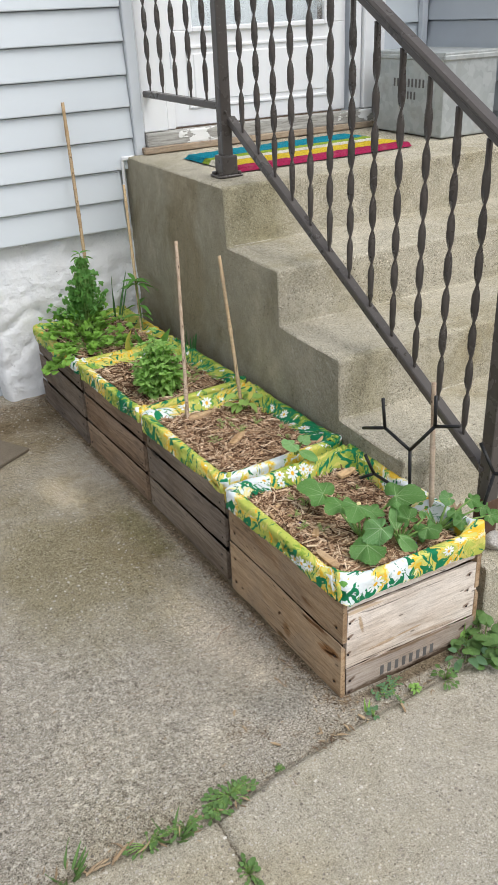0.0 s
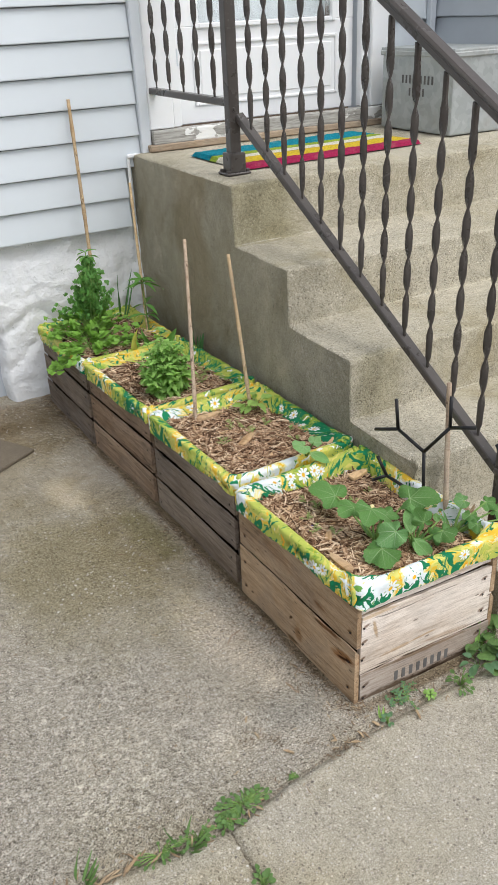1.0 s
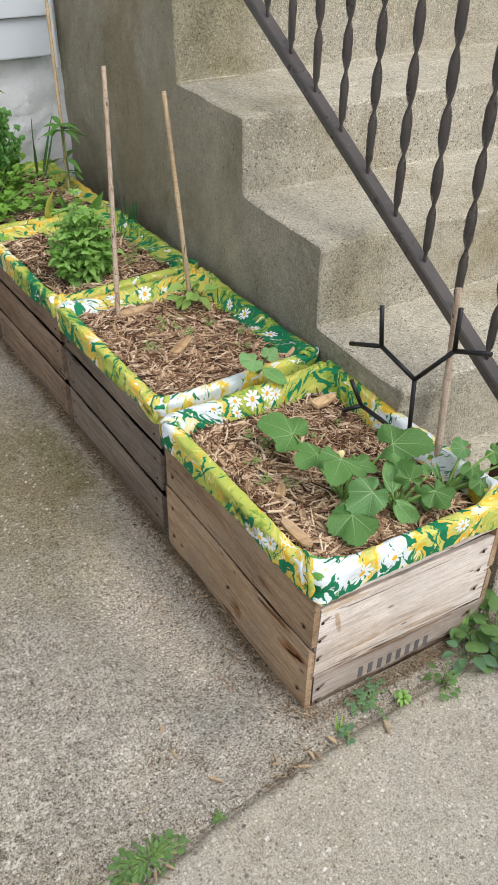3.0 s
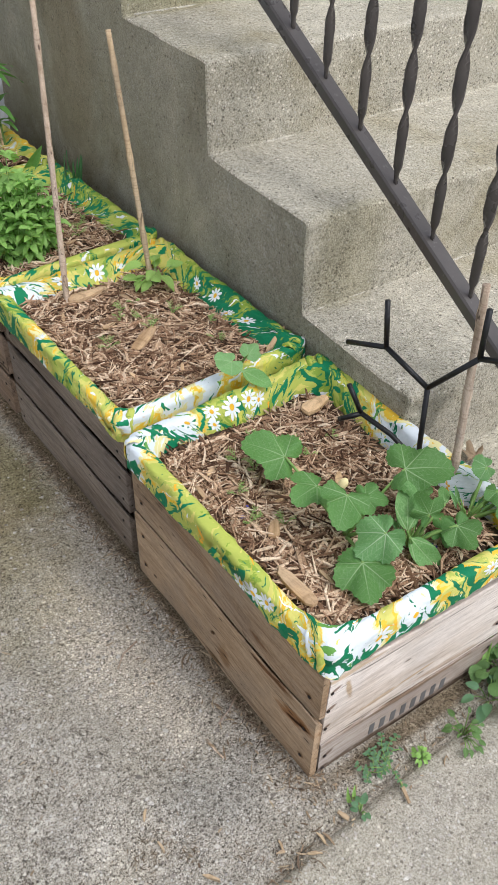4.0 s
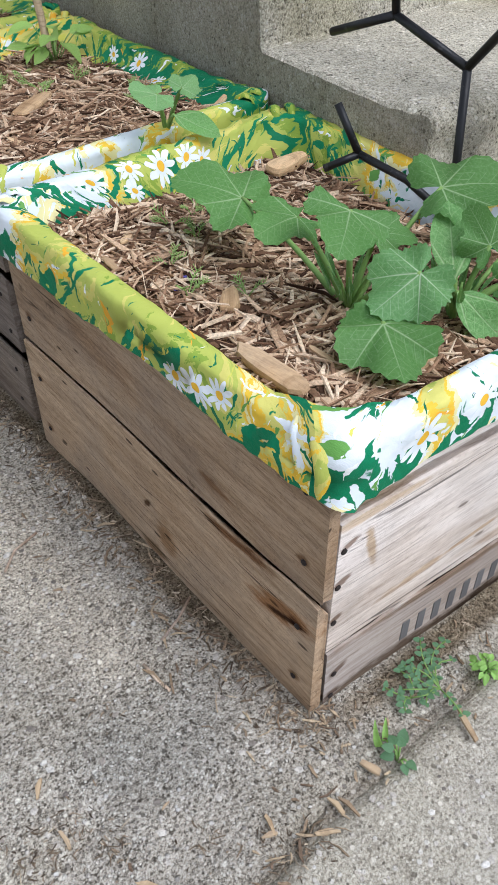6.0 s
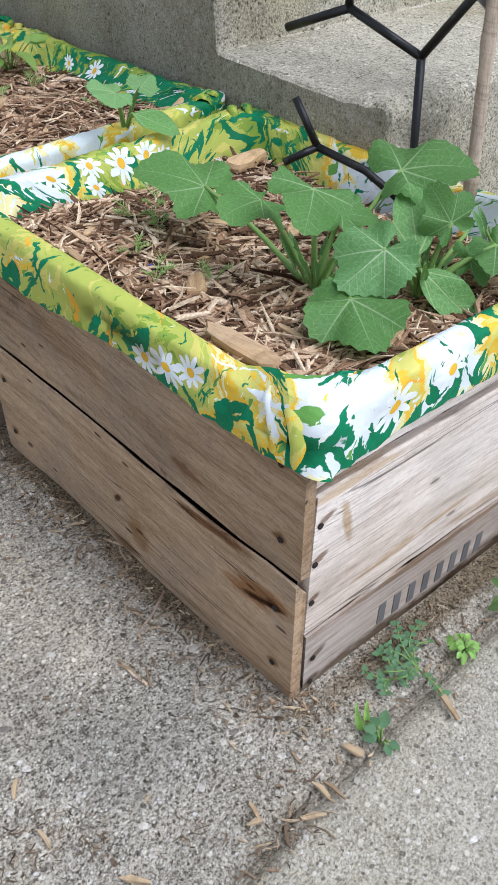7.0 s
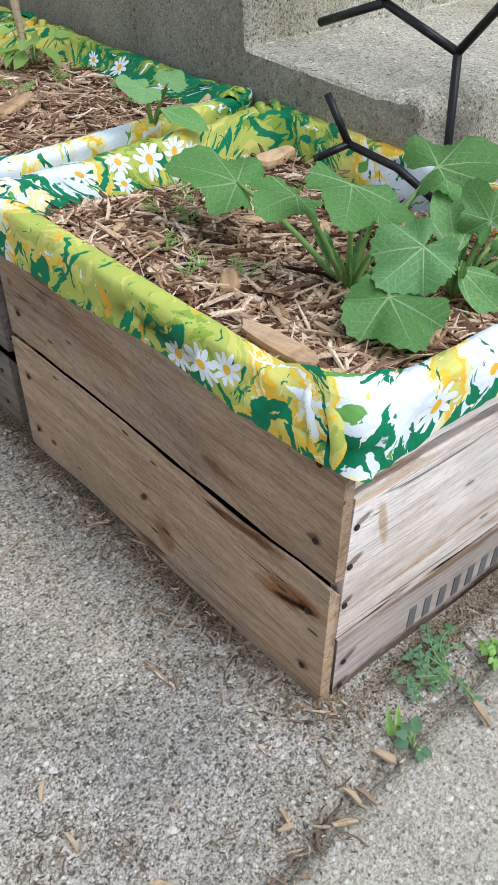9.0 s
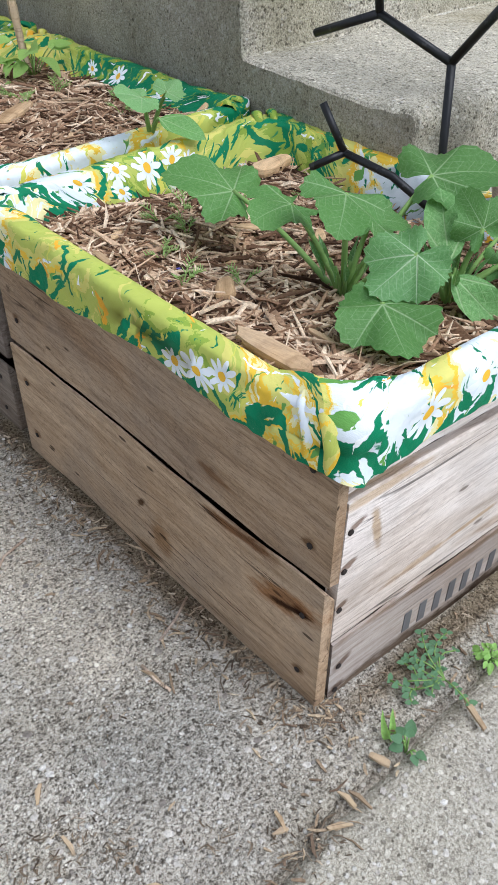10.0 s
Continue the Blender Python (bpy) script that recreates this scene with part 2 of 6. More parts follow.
        d = n.math("ADD", d, n.math("MULTIPLY", n.math("SUBTRACT", n.noise(n.vec("MULTIPLY", own, half), 90, 4, 0.7), 0.5), 1.5))
        spot = n.ramp(d, (0.5, 1.0), (1.0, 0.0))
        col = n.mix(spot, col, n.mix(1.0, col, tint, "MULTIPLY"))
        h = n.math("SUBTRACT", h, n.math("MULTIPLY", spot, 1.2 * (1 - tint[0])))
    return n.done(col, n.bump(h, 0.45, 0.0015))


M = {}
STAINS_AND_SHADING = [  # brown damp, moss and painted shading on the patio: place, half sizes, turn, tint
    (-0.74, 0.80, 0.30, 0.50, 15, (0.73, 0.705, 0.575)),
    (-0.50, 0.86, 0.07, 0.2, 8, (0.84, 0.85, 0.7)),
    # next two: sunlit band and sunlit patch, brightened in the concrete's colour
    (-0.515, 0.34, 0.085, 0.30, 9, (1.35, 1.32, 1.27)),
    (-0.64, 1.2, 0.07, 0.16, 10, (1.38, 1.34, 1.27)),
    (-0.49, 0.06, 0.1, 0.07, -20, (0.84, 0.86, 0.88)),
    (-0.64, 0.05, 0.1, 0.09, 30, (1.2, 1.2, 1.2)),
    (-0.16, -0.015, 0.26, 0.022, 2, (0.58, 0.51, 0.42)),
    (-0.85, 1.5, 0.4, 0.4, 0, (0.8, 0.77, 0.68)),
    (-0.9, 0.1, 0.2, 0.14, 20, (1.1, 1.1, 1.08)),
    (-0.62, 1.85, 0.5, 0.16, 0, (0.6, 0.54, 0.45)),
    # crate feet: contact shade painted in together with the line of dirt
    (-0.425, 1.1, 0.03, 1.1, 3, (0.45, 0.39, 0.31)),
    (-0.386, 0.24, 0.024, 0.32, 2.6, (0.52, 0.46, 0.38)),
    # next two: darker tint beside the crates and in front of the foundation
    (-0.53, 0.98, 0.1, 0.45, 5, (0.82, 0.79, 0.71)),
    (-0.62, 1.68, 0.35, 0.2, 0, (0.76, 0.71, 0.62)),
]
M["patio"] = concrete("patio_concrete", (0.465, 0.418, 0.34), (0.8, 0.76, 0.665), (0.085, 0.07, 0.052), 300, (0.8, 1.1), 0.95, 0.95, blot=1.9, marks=STAINS_AND_SHADING, dots=0.8, rugged=0.8, zone=(-0.98, 0.16, 0.42, 0.42))
M["walkway"] = concrete("walkway_concrete", (0.475, 0.44, 0.36), (0.74, 0.7, 0.61), (0.19, 0.165, 0.13), 300, (0.84, 1.08), 0.7, 0.75, rugged=0.4, dots=0.7)
# the mark at y 0.555 paints the railing's soft shadow onto that nosing
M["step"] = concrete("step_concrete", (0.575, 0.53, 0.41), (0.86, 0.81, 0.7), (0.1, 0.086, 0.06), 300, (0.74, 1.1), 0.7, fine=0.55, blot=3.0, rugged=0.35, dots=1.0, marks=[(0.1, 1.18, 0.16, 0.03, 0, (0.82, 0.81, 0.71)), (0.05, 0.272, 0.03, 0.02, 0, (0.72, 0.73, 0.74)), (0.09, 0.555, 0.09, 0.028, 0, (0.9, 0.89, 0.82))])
# side faces: darker base and stronger blotches than treads and risers
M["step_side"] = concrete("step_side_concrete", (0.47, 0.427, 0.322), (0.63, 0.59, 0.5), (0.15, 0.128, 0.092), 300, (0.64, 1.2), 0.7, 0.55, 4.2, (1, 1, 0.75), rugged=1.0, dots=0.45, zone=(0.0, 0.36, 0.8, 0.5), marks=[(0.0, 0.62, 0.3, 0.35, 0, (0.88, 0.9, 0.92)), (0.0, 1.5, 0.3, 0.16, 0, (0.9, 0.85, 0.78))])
M["siding"] = paint("siding_white_blue", (0.66, 0.71, 0.745), 0.4, 0.025, 0.06, (0.15, 1, 1))
# pale siding scaled darker: the east wall's shade is put into its paint
M["siding_shaded"] = paint("siding_shaded", (0.5, 0.54, 0.58), 0.4, 0.06, 0.1, (1, 0.15, 1))
M["trim"] = paint("trim_grey", (0.66, 0.7, 0.74), 0.4, 0.08)
M["white"] = paint("white_paint", (0.87, 0.88, 0.89), 0.38, 0.05, 0.08)
M["seal"] = paint("dark_seal", (0.03, 0.03, 0.035), 0.6, 0.2)
M["rail"] = paint("brown_metal_paint", (0.1, 0.088, 0.08), 0.28, 0.3, 0.2)
M["rust"] = paint("rusty_brown_paint", (0.13, 0.07, 0.042), 0.7, 0.6, 0.6)
M["black"] = paint("black_rod", (0.012, 0.012, 0.013), 0.4, 0.3, 0.25)
M["ink"] = paint("stencil_ink", (0.15, 0.142, 0.138), 0.8, 0.4)
KNOTS = [(0.04, 0.108, 0.05, 0.017, -14, (0.62, 0.44, 0.3)), (0.034, 0.104, 0.03, 0.005, -14, (0.13, 0.1, 0.08)), (0.245, 0.073, 0.012, 0.005, -50, (0.22, 0.17, 0.13)),
         (0.215, 0.045, 0.02, 0.026, 0, (0.68, 0.58, 0.47)), (0.1, 0.143, 0.06, 0.008, -2, (0.4, 0.28, 0.2)), (0.24, 0.008, 0.025, 0.012, 0, (0.6, 0.52, 0.43)), (0.022, 0.035, 0.009, 0.007, 0, (0.5, 0.42, 0.35)), (0.024, 0.11, 0.01, 0.007, 0, (0.48, 0.4, 0.34)), (0.453, 0.035, 0.009, 0.007, 0, (0.55, 0.46, 0.4)), (0.453, 0.11, 0.009, 0.007, 0, (0.55, 0.46, 0.4))]
M["crate_knots"] = timber("crate_wood_knots", (0.47, 0.355, 0.24), (0.37, 0.268, 0.172), (0.085, 0.056, 0.035), "Y", False, KNOTS)
M["crate_tan"] = timber("crate_wood_tan", (0.47, 0.355, 0.24), (0.37, 0.268, 0.172), (0.085, 0.056, 0.035), "Y", True, [(0.13, 0.03, 0.03, 0.006, 5, (0.6, 0.5, 0.42)), (0.3, 0.07, 0.08, 0.02, 0, (0.85, 0.8, 0.76)), (0.022, 0.035, 0.009, 0.007, 0, (0.5, 0.42, 0.35)), (0.024, 0.11, 0.01, 0.007, 0, (0.48, 0.4, 0.34)), (0.453, 0.035, 0.009, 0.007, 0, (0.55, 0.46, 0.4)), (0.453, 0.11, 0.009, 0.007, 0, (0.55, 0.46, 0.4))])
SMEAR = (0.4, 0.33, 0.29)
M["crate_end"] = timber("crate_wood_end", (0.73, 0.69, 0.655), (0.655, 0.61, 0.575), (0.33, 0.275, 0.23), "X", False, [(0.036, 0.11, 0.006, 0.03, 12, (0.7, 0.59, 0.45)), (0.03, 0.15, 0.07, 0.006, 0, (0.8, 0.69, 0.55)), (0.1, 0.03, 0.06, 0.006, 3, (0.76, 0.66, 0.53)), (0.17, 0.036, 0.05, 0.004, 5, (0.72, 0.61, 0.47)), (0.24, 0.012, 0.1, 0.008, -3, (0.8, 0.73, 0.66)),
                            (0.012, 0.128, 0.011, 0.0045, 22, SMEAR), (0.008, 0.087, 0.012, 0.005, 20, SMEAR), (0.006, 0.042, 0.009, 0.0045, 20, SMEAR), (0.334, 0.128, 0.011, 0.005, 18, SMEAR), (0.333, 0.084, 0.011, 0.005, 18, SMEAR), (0.335, 0.037, 0.012, 0.006, 18, SMEAR)])
# the mark at z 0.074 paints the gap's shade along the top edge
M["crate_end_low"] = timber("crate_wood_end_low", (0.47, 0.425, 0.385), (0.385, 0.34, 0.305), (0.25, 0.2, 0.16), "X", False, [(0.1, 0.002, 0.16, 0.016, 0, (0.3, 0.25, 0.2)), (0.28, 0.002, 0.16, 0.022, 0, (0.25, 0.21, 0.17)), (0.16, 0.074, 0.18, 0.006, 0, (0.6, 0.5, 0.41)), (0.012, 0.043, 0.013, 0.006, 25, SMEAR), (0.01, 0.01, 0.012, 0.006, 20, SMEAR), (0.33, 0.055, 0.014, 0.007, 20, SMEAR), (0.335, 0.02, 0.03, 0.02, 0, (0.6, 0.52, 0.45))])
M["crate_dark"] = timber("crate_wood_grey", (0.3, 0.255, 0.21), (0.21, 0.175, 0.142), (0.08, 0.066, 0.054))
M["crate_brown"] = timber("crate_wood_brown", (0.36, 0.27, 0.195), (0.26, 0.19, 0.137), (0.1, 0.073, 0.053))
M["sill_wood"] = timber("sill_wood", (0.5, 0.42, 0.32), (0.4, 0.33, 0.25), (0.2, 0.16, 0.12), "X", False)
M["cane"] = timber("bamboo_cane", (0.66, 0.53, 0.35), (0.56, 0.43, 0.27), (0.3, 0.22, 0.13), "Z", False)
M["cane_grey"] = timber("weathered_cane", (0.6, 0.5, 0.4), (0.46, 0.37, 0.28), (0.19, 0.13, 0.1), "Z", False)


def make_foundation():
    n = Nodes("whitewashed_stone", 0.7, spec=0.3)
    c = n.coord(False)
    f = n.noise(c, 7, 5, 0.6)
    g = n.noise(c, 60, 4, 0.65)
    k = n.ramp(f, (0.3, (0.7, 0.725, 0.74)), (0.55, (0.81, 0.825, 0.835)))
    k = n.mix(n.ramp(n.noise(c, 26, 4, 0.7), (0.66, 0.0), (0.72, 0.7)), k, (0.3, 0.31, 0.29))
    return n.done(k, n.bump(n.math("ADD", n.math("MULTIPLY", f, 3.0), g), 0.7, 0.008))


def make_peeling():
    n = Nodes("peeling_sill_paint", 0.75, spec=0.3)
    c = n.coord(False)
    grain = n.noise(n.vec("MULTIPLY", c, (0.08, 1, 1)), 160, 4, 0.7)
    wood = n.ramp(grain, (0.3, (0.2, 0.19, 0.17)), (0.55, (0.42, 0.41, 0.38)), (0.75, (0.55, 0.54, 0.5)))
    flake = n.ramp(n.noise(n.vec("MULTIPLY", c, (0.5, 1, 1)), 17, 4, 0.5), (0.56, 0.0), (0.58, 1.0))
    col = n.mix(flake, wood, (0.82, 0.82, 0.8))
    return n.done(col, n.bump(n.math("ADD", n.math("MULTIPLY", flake, 1.5), grain), 0.6, 0.002))


def make_galvanised():
    n = Nodes("galvanised_steel", 0.5, 0.35)
    c = n.coord(False)
    sp = n.cells(c, 45)
    s = n.node("ShaderNodeSeparateColor", Color=sp.outputs["Color"])
    f = n.noise(c, 9, 4, 0.6)
    col = n.mix(s.outputs[0], (0.36, 0.385, 0.38), (0.45, 0.475, 0.47))
    col = n.mix(n.ramp(f, (0.55, 0.0), (0.75, 0.5)), col, (0.36, 0.34, 0.31))
    return n.done(col, n.bump(f, 0.2, 0.003), n.ramp(f, (0.3, 0.4), (0.7, 0.65)))


def fibre(name, col):
    n = Nodes(name, 0.95, spec=0.1)
    c = n.coord(False)
    f = n.noise(c, 260, 3, 0.8)
    g = n.noise(c, 30, 3, 0.6)
    k = n.mix(n.ramp(f, (0.3, 0.0), (0.65, 1.0)), tuple(v * 0.45 for v in col), tuple(min(1, v * 1.2) for v in col))
    k = n.mix(n.ramp(g, (0.55, 0.0), (0.85, 0.3)), k, (0.35, 0.3, 0.22))
    return n.done(k, n.bump(f, 1.0, 0.006))


def make_cloth(name, daisies=()):
    """Printed cotton: brushed yellow, lime and white grounds, green strokes, daisies; its UV is in metres.
    Tone holds the ground colour round the rim and how green the hem is there; daisies are (u, v, radius, turn)."""
    n = Nodes(name, 0.62, spec=0.2)
    own = n.coord(False, kind="UV")
    r = n.t.nodes.new("ShaderNodeObjectInfo").outputs["Random"]
    off = n.math("MULTIPLY", r, 9.0)
    uv = n.vec("ADD", own, n.node("ShaderNodeCombineXYZ", X=off, Y=off, Z=0.0).outputs[0])
    warp = n.t.nodes.new("ShaderNodeTexNoise")
    n.put(warp.inputs["Vector"], uv), n.put(warp.inputs["Scale"], 26.0), n.put(warp.inputs["Detail"], 4.0)
    wv = n.vec("MULTIPLY", n.vec("SUBTRACT", warp.outputs["Color"], (0.5, 0.5, 0.5)), (0.034, 0.034, 0))
    p = n.vec("ADD", uv, wv)
    tone = n.t.nodes.new("ShaderNodeUVMap")
    tone.uv_map = "Tone"
    txy = n.node("ShaderNodeSeparateXYZ", Vector=tone.outputs[0])
    across = n.node("ShaderNodeSeparateXYZ", Vector=own).outputs[1]
    zone = n.math("ADD", txy.outputs[0], n.math("MULTIPLY", n.math("SUBTRACT", n.noise(p, 15.0, 6, 0.62, 0.8), 0.5), 0.45))
    col = n.ramp(zone, (0.0, (0.008, 0.18, 0.075)), (0.385, (0.26, 0.37, 0.05)), (0.42, (0.46, 0.51, 0.1)), (0.475, (0.64, 0.59, 0.15)), (0.51, (0.78, 0.5, 0.04)), (0.535, (0.8, 0.73, 0.36)), (0.558, (0.74, 0.79, 0.81)), constant=True)
    # soft washes inside each ground
    col = n.mix(n.ramp(n.noise(p, 45.0, 4, 0.7), (0.5, 0.0), (0.7, 0.45)), col, n.mix(1.0, col, (0.78, 0.86, 0.8), "MULTIPLY"))
    hem = n.math("MULTIPLY", txy.outputs[1], n.ramp(across, (0.0, 1.0), (0.035, 0.45), (0.06, 0.15), (0.078, 0.75)))

    def strokes(turn, along, wide, least, tint, slide, lean=0.0, amount=1.0):
        nonlocal col
        ca, sa = math.cos(radians(turn)), math.sin(radians(turn))
        xy = n.node("ShaderNodeSeparateXYZ", Vector=p)
        a = n.math("ADD", n.math("MULTIPLY", xy.outputs[0], ca), n.math("MULTIPLY", xy.outputs[1], sa))
        b = n.math("SUBTRACT", n.math("MULTIPLY", xy.outputs[1], ca), n.math("MULTIPLY", xy.outputs[0], sa))
        q = n.node("ShaderNodeCombineXYZ", X=n.math("MULTIPLY", a, along), Y=n.math("MULTIPLY", b, wide), Z=slide).outputs[0]
        f = n.math("ADD", n.noise(q, 1.0, 3, 0.5, 0.7), n.math("MULTIPLY", hem, lean))
        col = n.mix(n.math("MULTIPLY", n.ramp(f, (least, 0.0), (least + 0.008, 1.0)), amount), col, tint)

    strokes(20, 16.0, 46.0, 0.66, (0.76, 0.8, 0.81), 2.2)
    strokes(70, 18.0, 52.0, 0.655, (0.62, 0.6, 0.1), 4.1)
    strokes(-35, 20.0, 48.0, 0.68, (0.82, 0.42, 0.03), 6.3)
    strokes(62, 19.0, 58.0, 0.67, (0.14, 0.34, 0.07), 8.8, 0.08)
    strokes(58, 17.0, 50.0, 0.645, (0.008, 0.2, 0.085), 1.7, 0.22)
    strokes(-62, 20.0, 56.0, 0.675, (0.008, 0.18, 0.075), 5.5, 0.2)
    strokes(75, 40.0, 150.0, 0.72, (0.86, 0.88, 0.84), 9.4, 0.05)
    strokes(40, 45.0, 130.0, 0.72, (0.01, 0.14, 0.06), 3.3, 0.03)
    # daisies: long white petals with a shaded base, gold eye
    axy = n.node("ShaderNodeSeparateXYZ", Vector=n.vec("ADD", own, n.vec("MULTIPLY", wv, (0.12, 0.12, 0))))
    for du, dv, size, turn in daisies:
        dx, dy = n.math("SUBTRACT", axy.outputs[0], du), n.math("SUBTRACT", axy.outputs[1], dv)
        d = n.math("DIVIDE", n.math("SQRT", n.math("ADD", n.math("MULTIPLY", dx, dx), n.math("MULTIPLY", dy, dy))), size)
        ang = n.math("ADD", n.math("ARCTAN2", dy, dx), turn)
        pet = n.math("ABSOLUTE", n.math("COSINE", n.math("MULTIPLY", ang, 4.5)))
        rim = n.math("ADD", 0.3, n.math("MULTIPLY", n.math("POWER", pet, 0.85), n.math("ADD", 0.6, n.math("MULTIPLY", n.math("SINE", n.math("MULTIPLY", ang, 2.0)), 0.1))))
        white = n.mix(n.ramp(d, (0.2, 0.5), (0.5, 0.0)), (0.8, 0.83, 0.83), (0.55, 0.66, 0.68))
        col = n.mix(n.math("LESS_THAN", d, rim), col, white)
        col = n.mix(n.math("LESS_THAN", d, 0.24), col, (0.78, 0.45, 0.03))
    weave = n.noise(uv, 900.0, 1, 0.5)
    fold = n.noise(uv, 26.0, 3, 0.6)
    return n.done(col, n.bump(n.math("ADD", n.math("MULTIPLY", fold, 5.0), n.math("MULTIPLY", weave, 0.4)), 0.4, 0.0025), n.ramp(fold, (0.3, 0.48), (0.7, 0.7)))


def make_chips(name, stops, rough=0.85):
    """Shredded mulch: every chip takes its own colour."""
    n = Nodes(name, rough, spec=0.08)
    c = n.coord(False)
    r = n.t.nodes.new("ShaderNodeNewGeometry").outputs["Random Per Island"]
    k = n.ramp(r, *stops)
    g = n.noise(c, 330, 4, 0.7)
    k = n.mix(1.0, k, n.ramp(g, (0.3, 0.55), (0.65, 1.2)), "MULTIPLY")
    return n.done(k, n.bump(g, 0.7, 0.002))


def make_soil():
    n = Nodes("dark_soil", 0.95, spec=0.1)
    c = n.coord(False)
    g = n.noise(c, 120, 5, 0.75)
    k = n.ramp(g, (0.3, (0.025, 0.018, 0.012)), (0.5, (0.075, 0.05, 0.034)), (0.72, (0.17, 0.12, 0.08)))
    return n.done(k, n.bump(g, 1.0, 0.006))


def leafy(name, col, vein, under=0.3, veins=(), gloss=0.5, patch=0.25):
    """Leaf tissue with ribs; the UV is the leaf's own plane, tip along +Y."""
    n = Nodes(name, gloss, spec=0.22)
    uv = n.coord(False, kind="UV")
    c = n.coord(False)
    r = n.t.nodes.new("ShaderNodeNewGeometry").outputs["Random Per Island"]
    ro = n.t.nodes.new("ShaderNodeObjectInfo").outputs["Random"]
    k = n.mix(n.math("MULTIPLY", n.math("ADD", r, ro), 0.5), tuple(v * 0.72 for v in col), tuple(min(1, v * 1.3) for v in col))
    f = n.noise(c, 38, 4, 0.6)
    k = n.mix(n.ramp(f, (0.45, 0.0), (0.75, patch)), k, tuple(min(1, v * 1.5) for v in vein))
    h = n.math("MULTIPLY", f, 0.6)
    if veins:
        xy = n.node("ShaderNodeSeparateXYZ", Vector=uv)
        best = None
        for a in veins:
            across = n.math("ABSOLUTE", n.math("SUBTRACT", n.math("MULTIPLY", xy.outputs[0], math.cos(a)), n.math("MULTIPLY", xy.outputs[1], math.sin(a))))
            ahead = n.math("ADD", n.math("MULTIPLY", xy.outputs[0], math.sin(a)), n.math("MULTIPLY", xy.outputs[1], math.cos(a)))
            d = n.math("ADD", across, n.math("MULTIPLY", n.math("LESS_THAN", ahead, 0.0), 1.0))
            d = n.math("ADD", d, n.math("MULTIPLY", ahead, 0.012))
            side = n.math("ABSOLUTE", n.math("SUBTRACT", n.math("FRACT", n.math("MULTIPLY", n.math("SUBTRACT", ahead, n.math("MULTIPLY", across, 0.9)), 6.5)), 0.5))
            sd = n.math("ADD", n.math("MULTIPLY", n.math("SUBTRACT", 0.5, side), 0.16), n.math("MULTIPLY", n.math("GREATER_THAN", across, 0.2), 1.0))
            sd = n.math("ADD", sd, n.math("MULTIPLY", n.math("LESS_THAN", ahead, 0.05), 1.0))
            d = n.math("MINIMUM", d, n.math("ADD", sd, 0.0115))
            best = d if best is None else n.math("MINIMUM", best, d)
        net = n.cells(uv, 11, "DISTANCE_TO_EDGE", "2D").outputs["Distance"]
        vm = n.ramp(best, (0.006, 0.75), (0.012, 0.34), (0.02, 0.0))
        k = n.mix(vm, k, vein)
        k = n.mix(n.ramp(net, (0.1, 0.0), (0.3, 0.3)), k, n.mix(1.0, k, (0.72, 0.76, 0.7), "MULTIPLY"))
        k = n.mix(n.ramp(net, (0.0, 0.2), (0.035, 0.0)), k, vein)
        h = n.math("ADD", h, n.math("SUBTRACT", n.ramp(net, (0.0, 0.0), (0.3, 0.25)), vm))
    m = n.done(k, n.bump(h, 0.35, 0.002))
    n.b.inputs["Subsurface Weight"].default_value = 0.0
    # thin leaf: some light comes through
    tr = n.node("ShaderNodeBsdfTranslucent", Color=n.mix(0.5, k, (0.25, 0.5, 0.04)))
    ms = n.t.nodes.new("ShaderNodeMixShader")
    ms.inputs[0].default_value = under
    n.t.links.new(n.b.outputs[0], ms.inputs[1])
    n.t.links.new(tr.outputs[0], ms.inputs[2])
    n.t.links.new(ms.outputs[0], n.t.nodes["Material Output"].inputs["Surface"])
    return m


M["foundation"] = make_foundation()
M["peeling"] = make_peeling()
M["galvanised"] = make_galvanised()
M["cloth"] = make_cloth("floral_cloth")
M["cloth_near"] = make_cloth("floral_cloth_daisies", [(1.055, 0.086, 0.025, 0.3), (1.1, 0.08, 0.018, 1.0), (1.112, 0.103, 0.016, 0.2), (1.158, 0.086, 0.019, 0.7), (1.01, 0.08, 0.02, 1.3), (0.985, 0.088, 0.016, 0.5),
                                                     (1.54, 0.012, 0.018, 0.4), (1.567, 0.02, 0.021, 0.9), (1.595, 0.032, 0.017, 0.2), (0.085, 0.026, 0.022, 0.6), (0.145, 0.03, 0.02, 0.1), (0.28, 0.036, 0.016, 1.1)])
M["cloth_next"] = make_cloth("floral_cloth_large_daisies", [(0.61, 0.086, 0.02, 0.3), (0.474, 0.09, 0.02, 0.8), (0.53, 0.1, 0.016, 0.1), (1.0, 0.085, 0.026, 0.6), (1.1, 0.078, 0.022, 0.2), (0.69, 0.088, 0.017, 0.9)])
M["soil"] = make_soil()
M["dirt"] = make_chips("joint_dirt", ((0.0, (0.3, 0.26, 0.205)), (1.0, (0.34, 0.3, 0.24))))
M["joint"] = concrete("joint_sand", (0.4, 0.35, 0.275), (0.72, 0.67, 0.58), (0.1, 0.08, 0.06), 260, (0.7, 1.1), 1.0)
M["mulch"] = make_chips("mulch_chips", ((0.0, (0.05, 0.027, 0.017)), (0.2, (0.17, 0.094, 0.055)), (0.44, (0.38, 0.235, 0.14)), (0.7, (0.6, 0.42, 0.27)), (1.0, (0.84, 0.67, 0.48))))
M["litter"] = make_chips("litter", ((0.0, (0.16, 0.11, 0.075)), (0.5, (0.34, 0.25, 0.16)), (1.0, (0.52, 0.41, 0.27))))
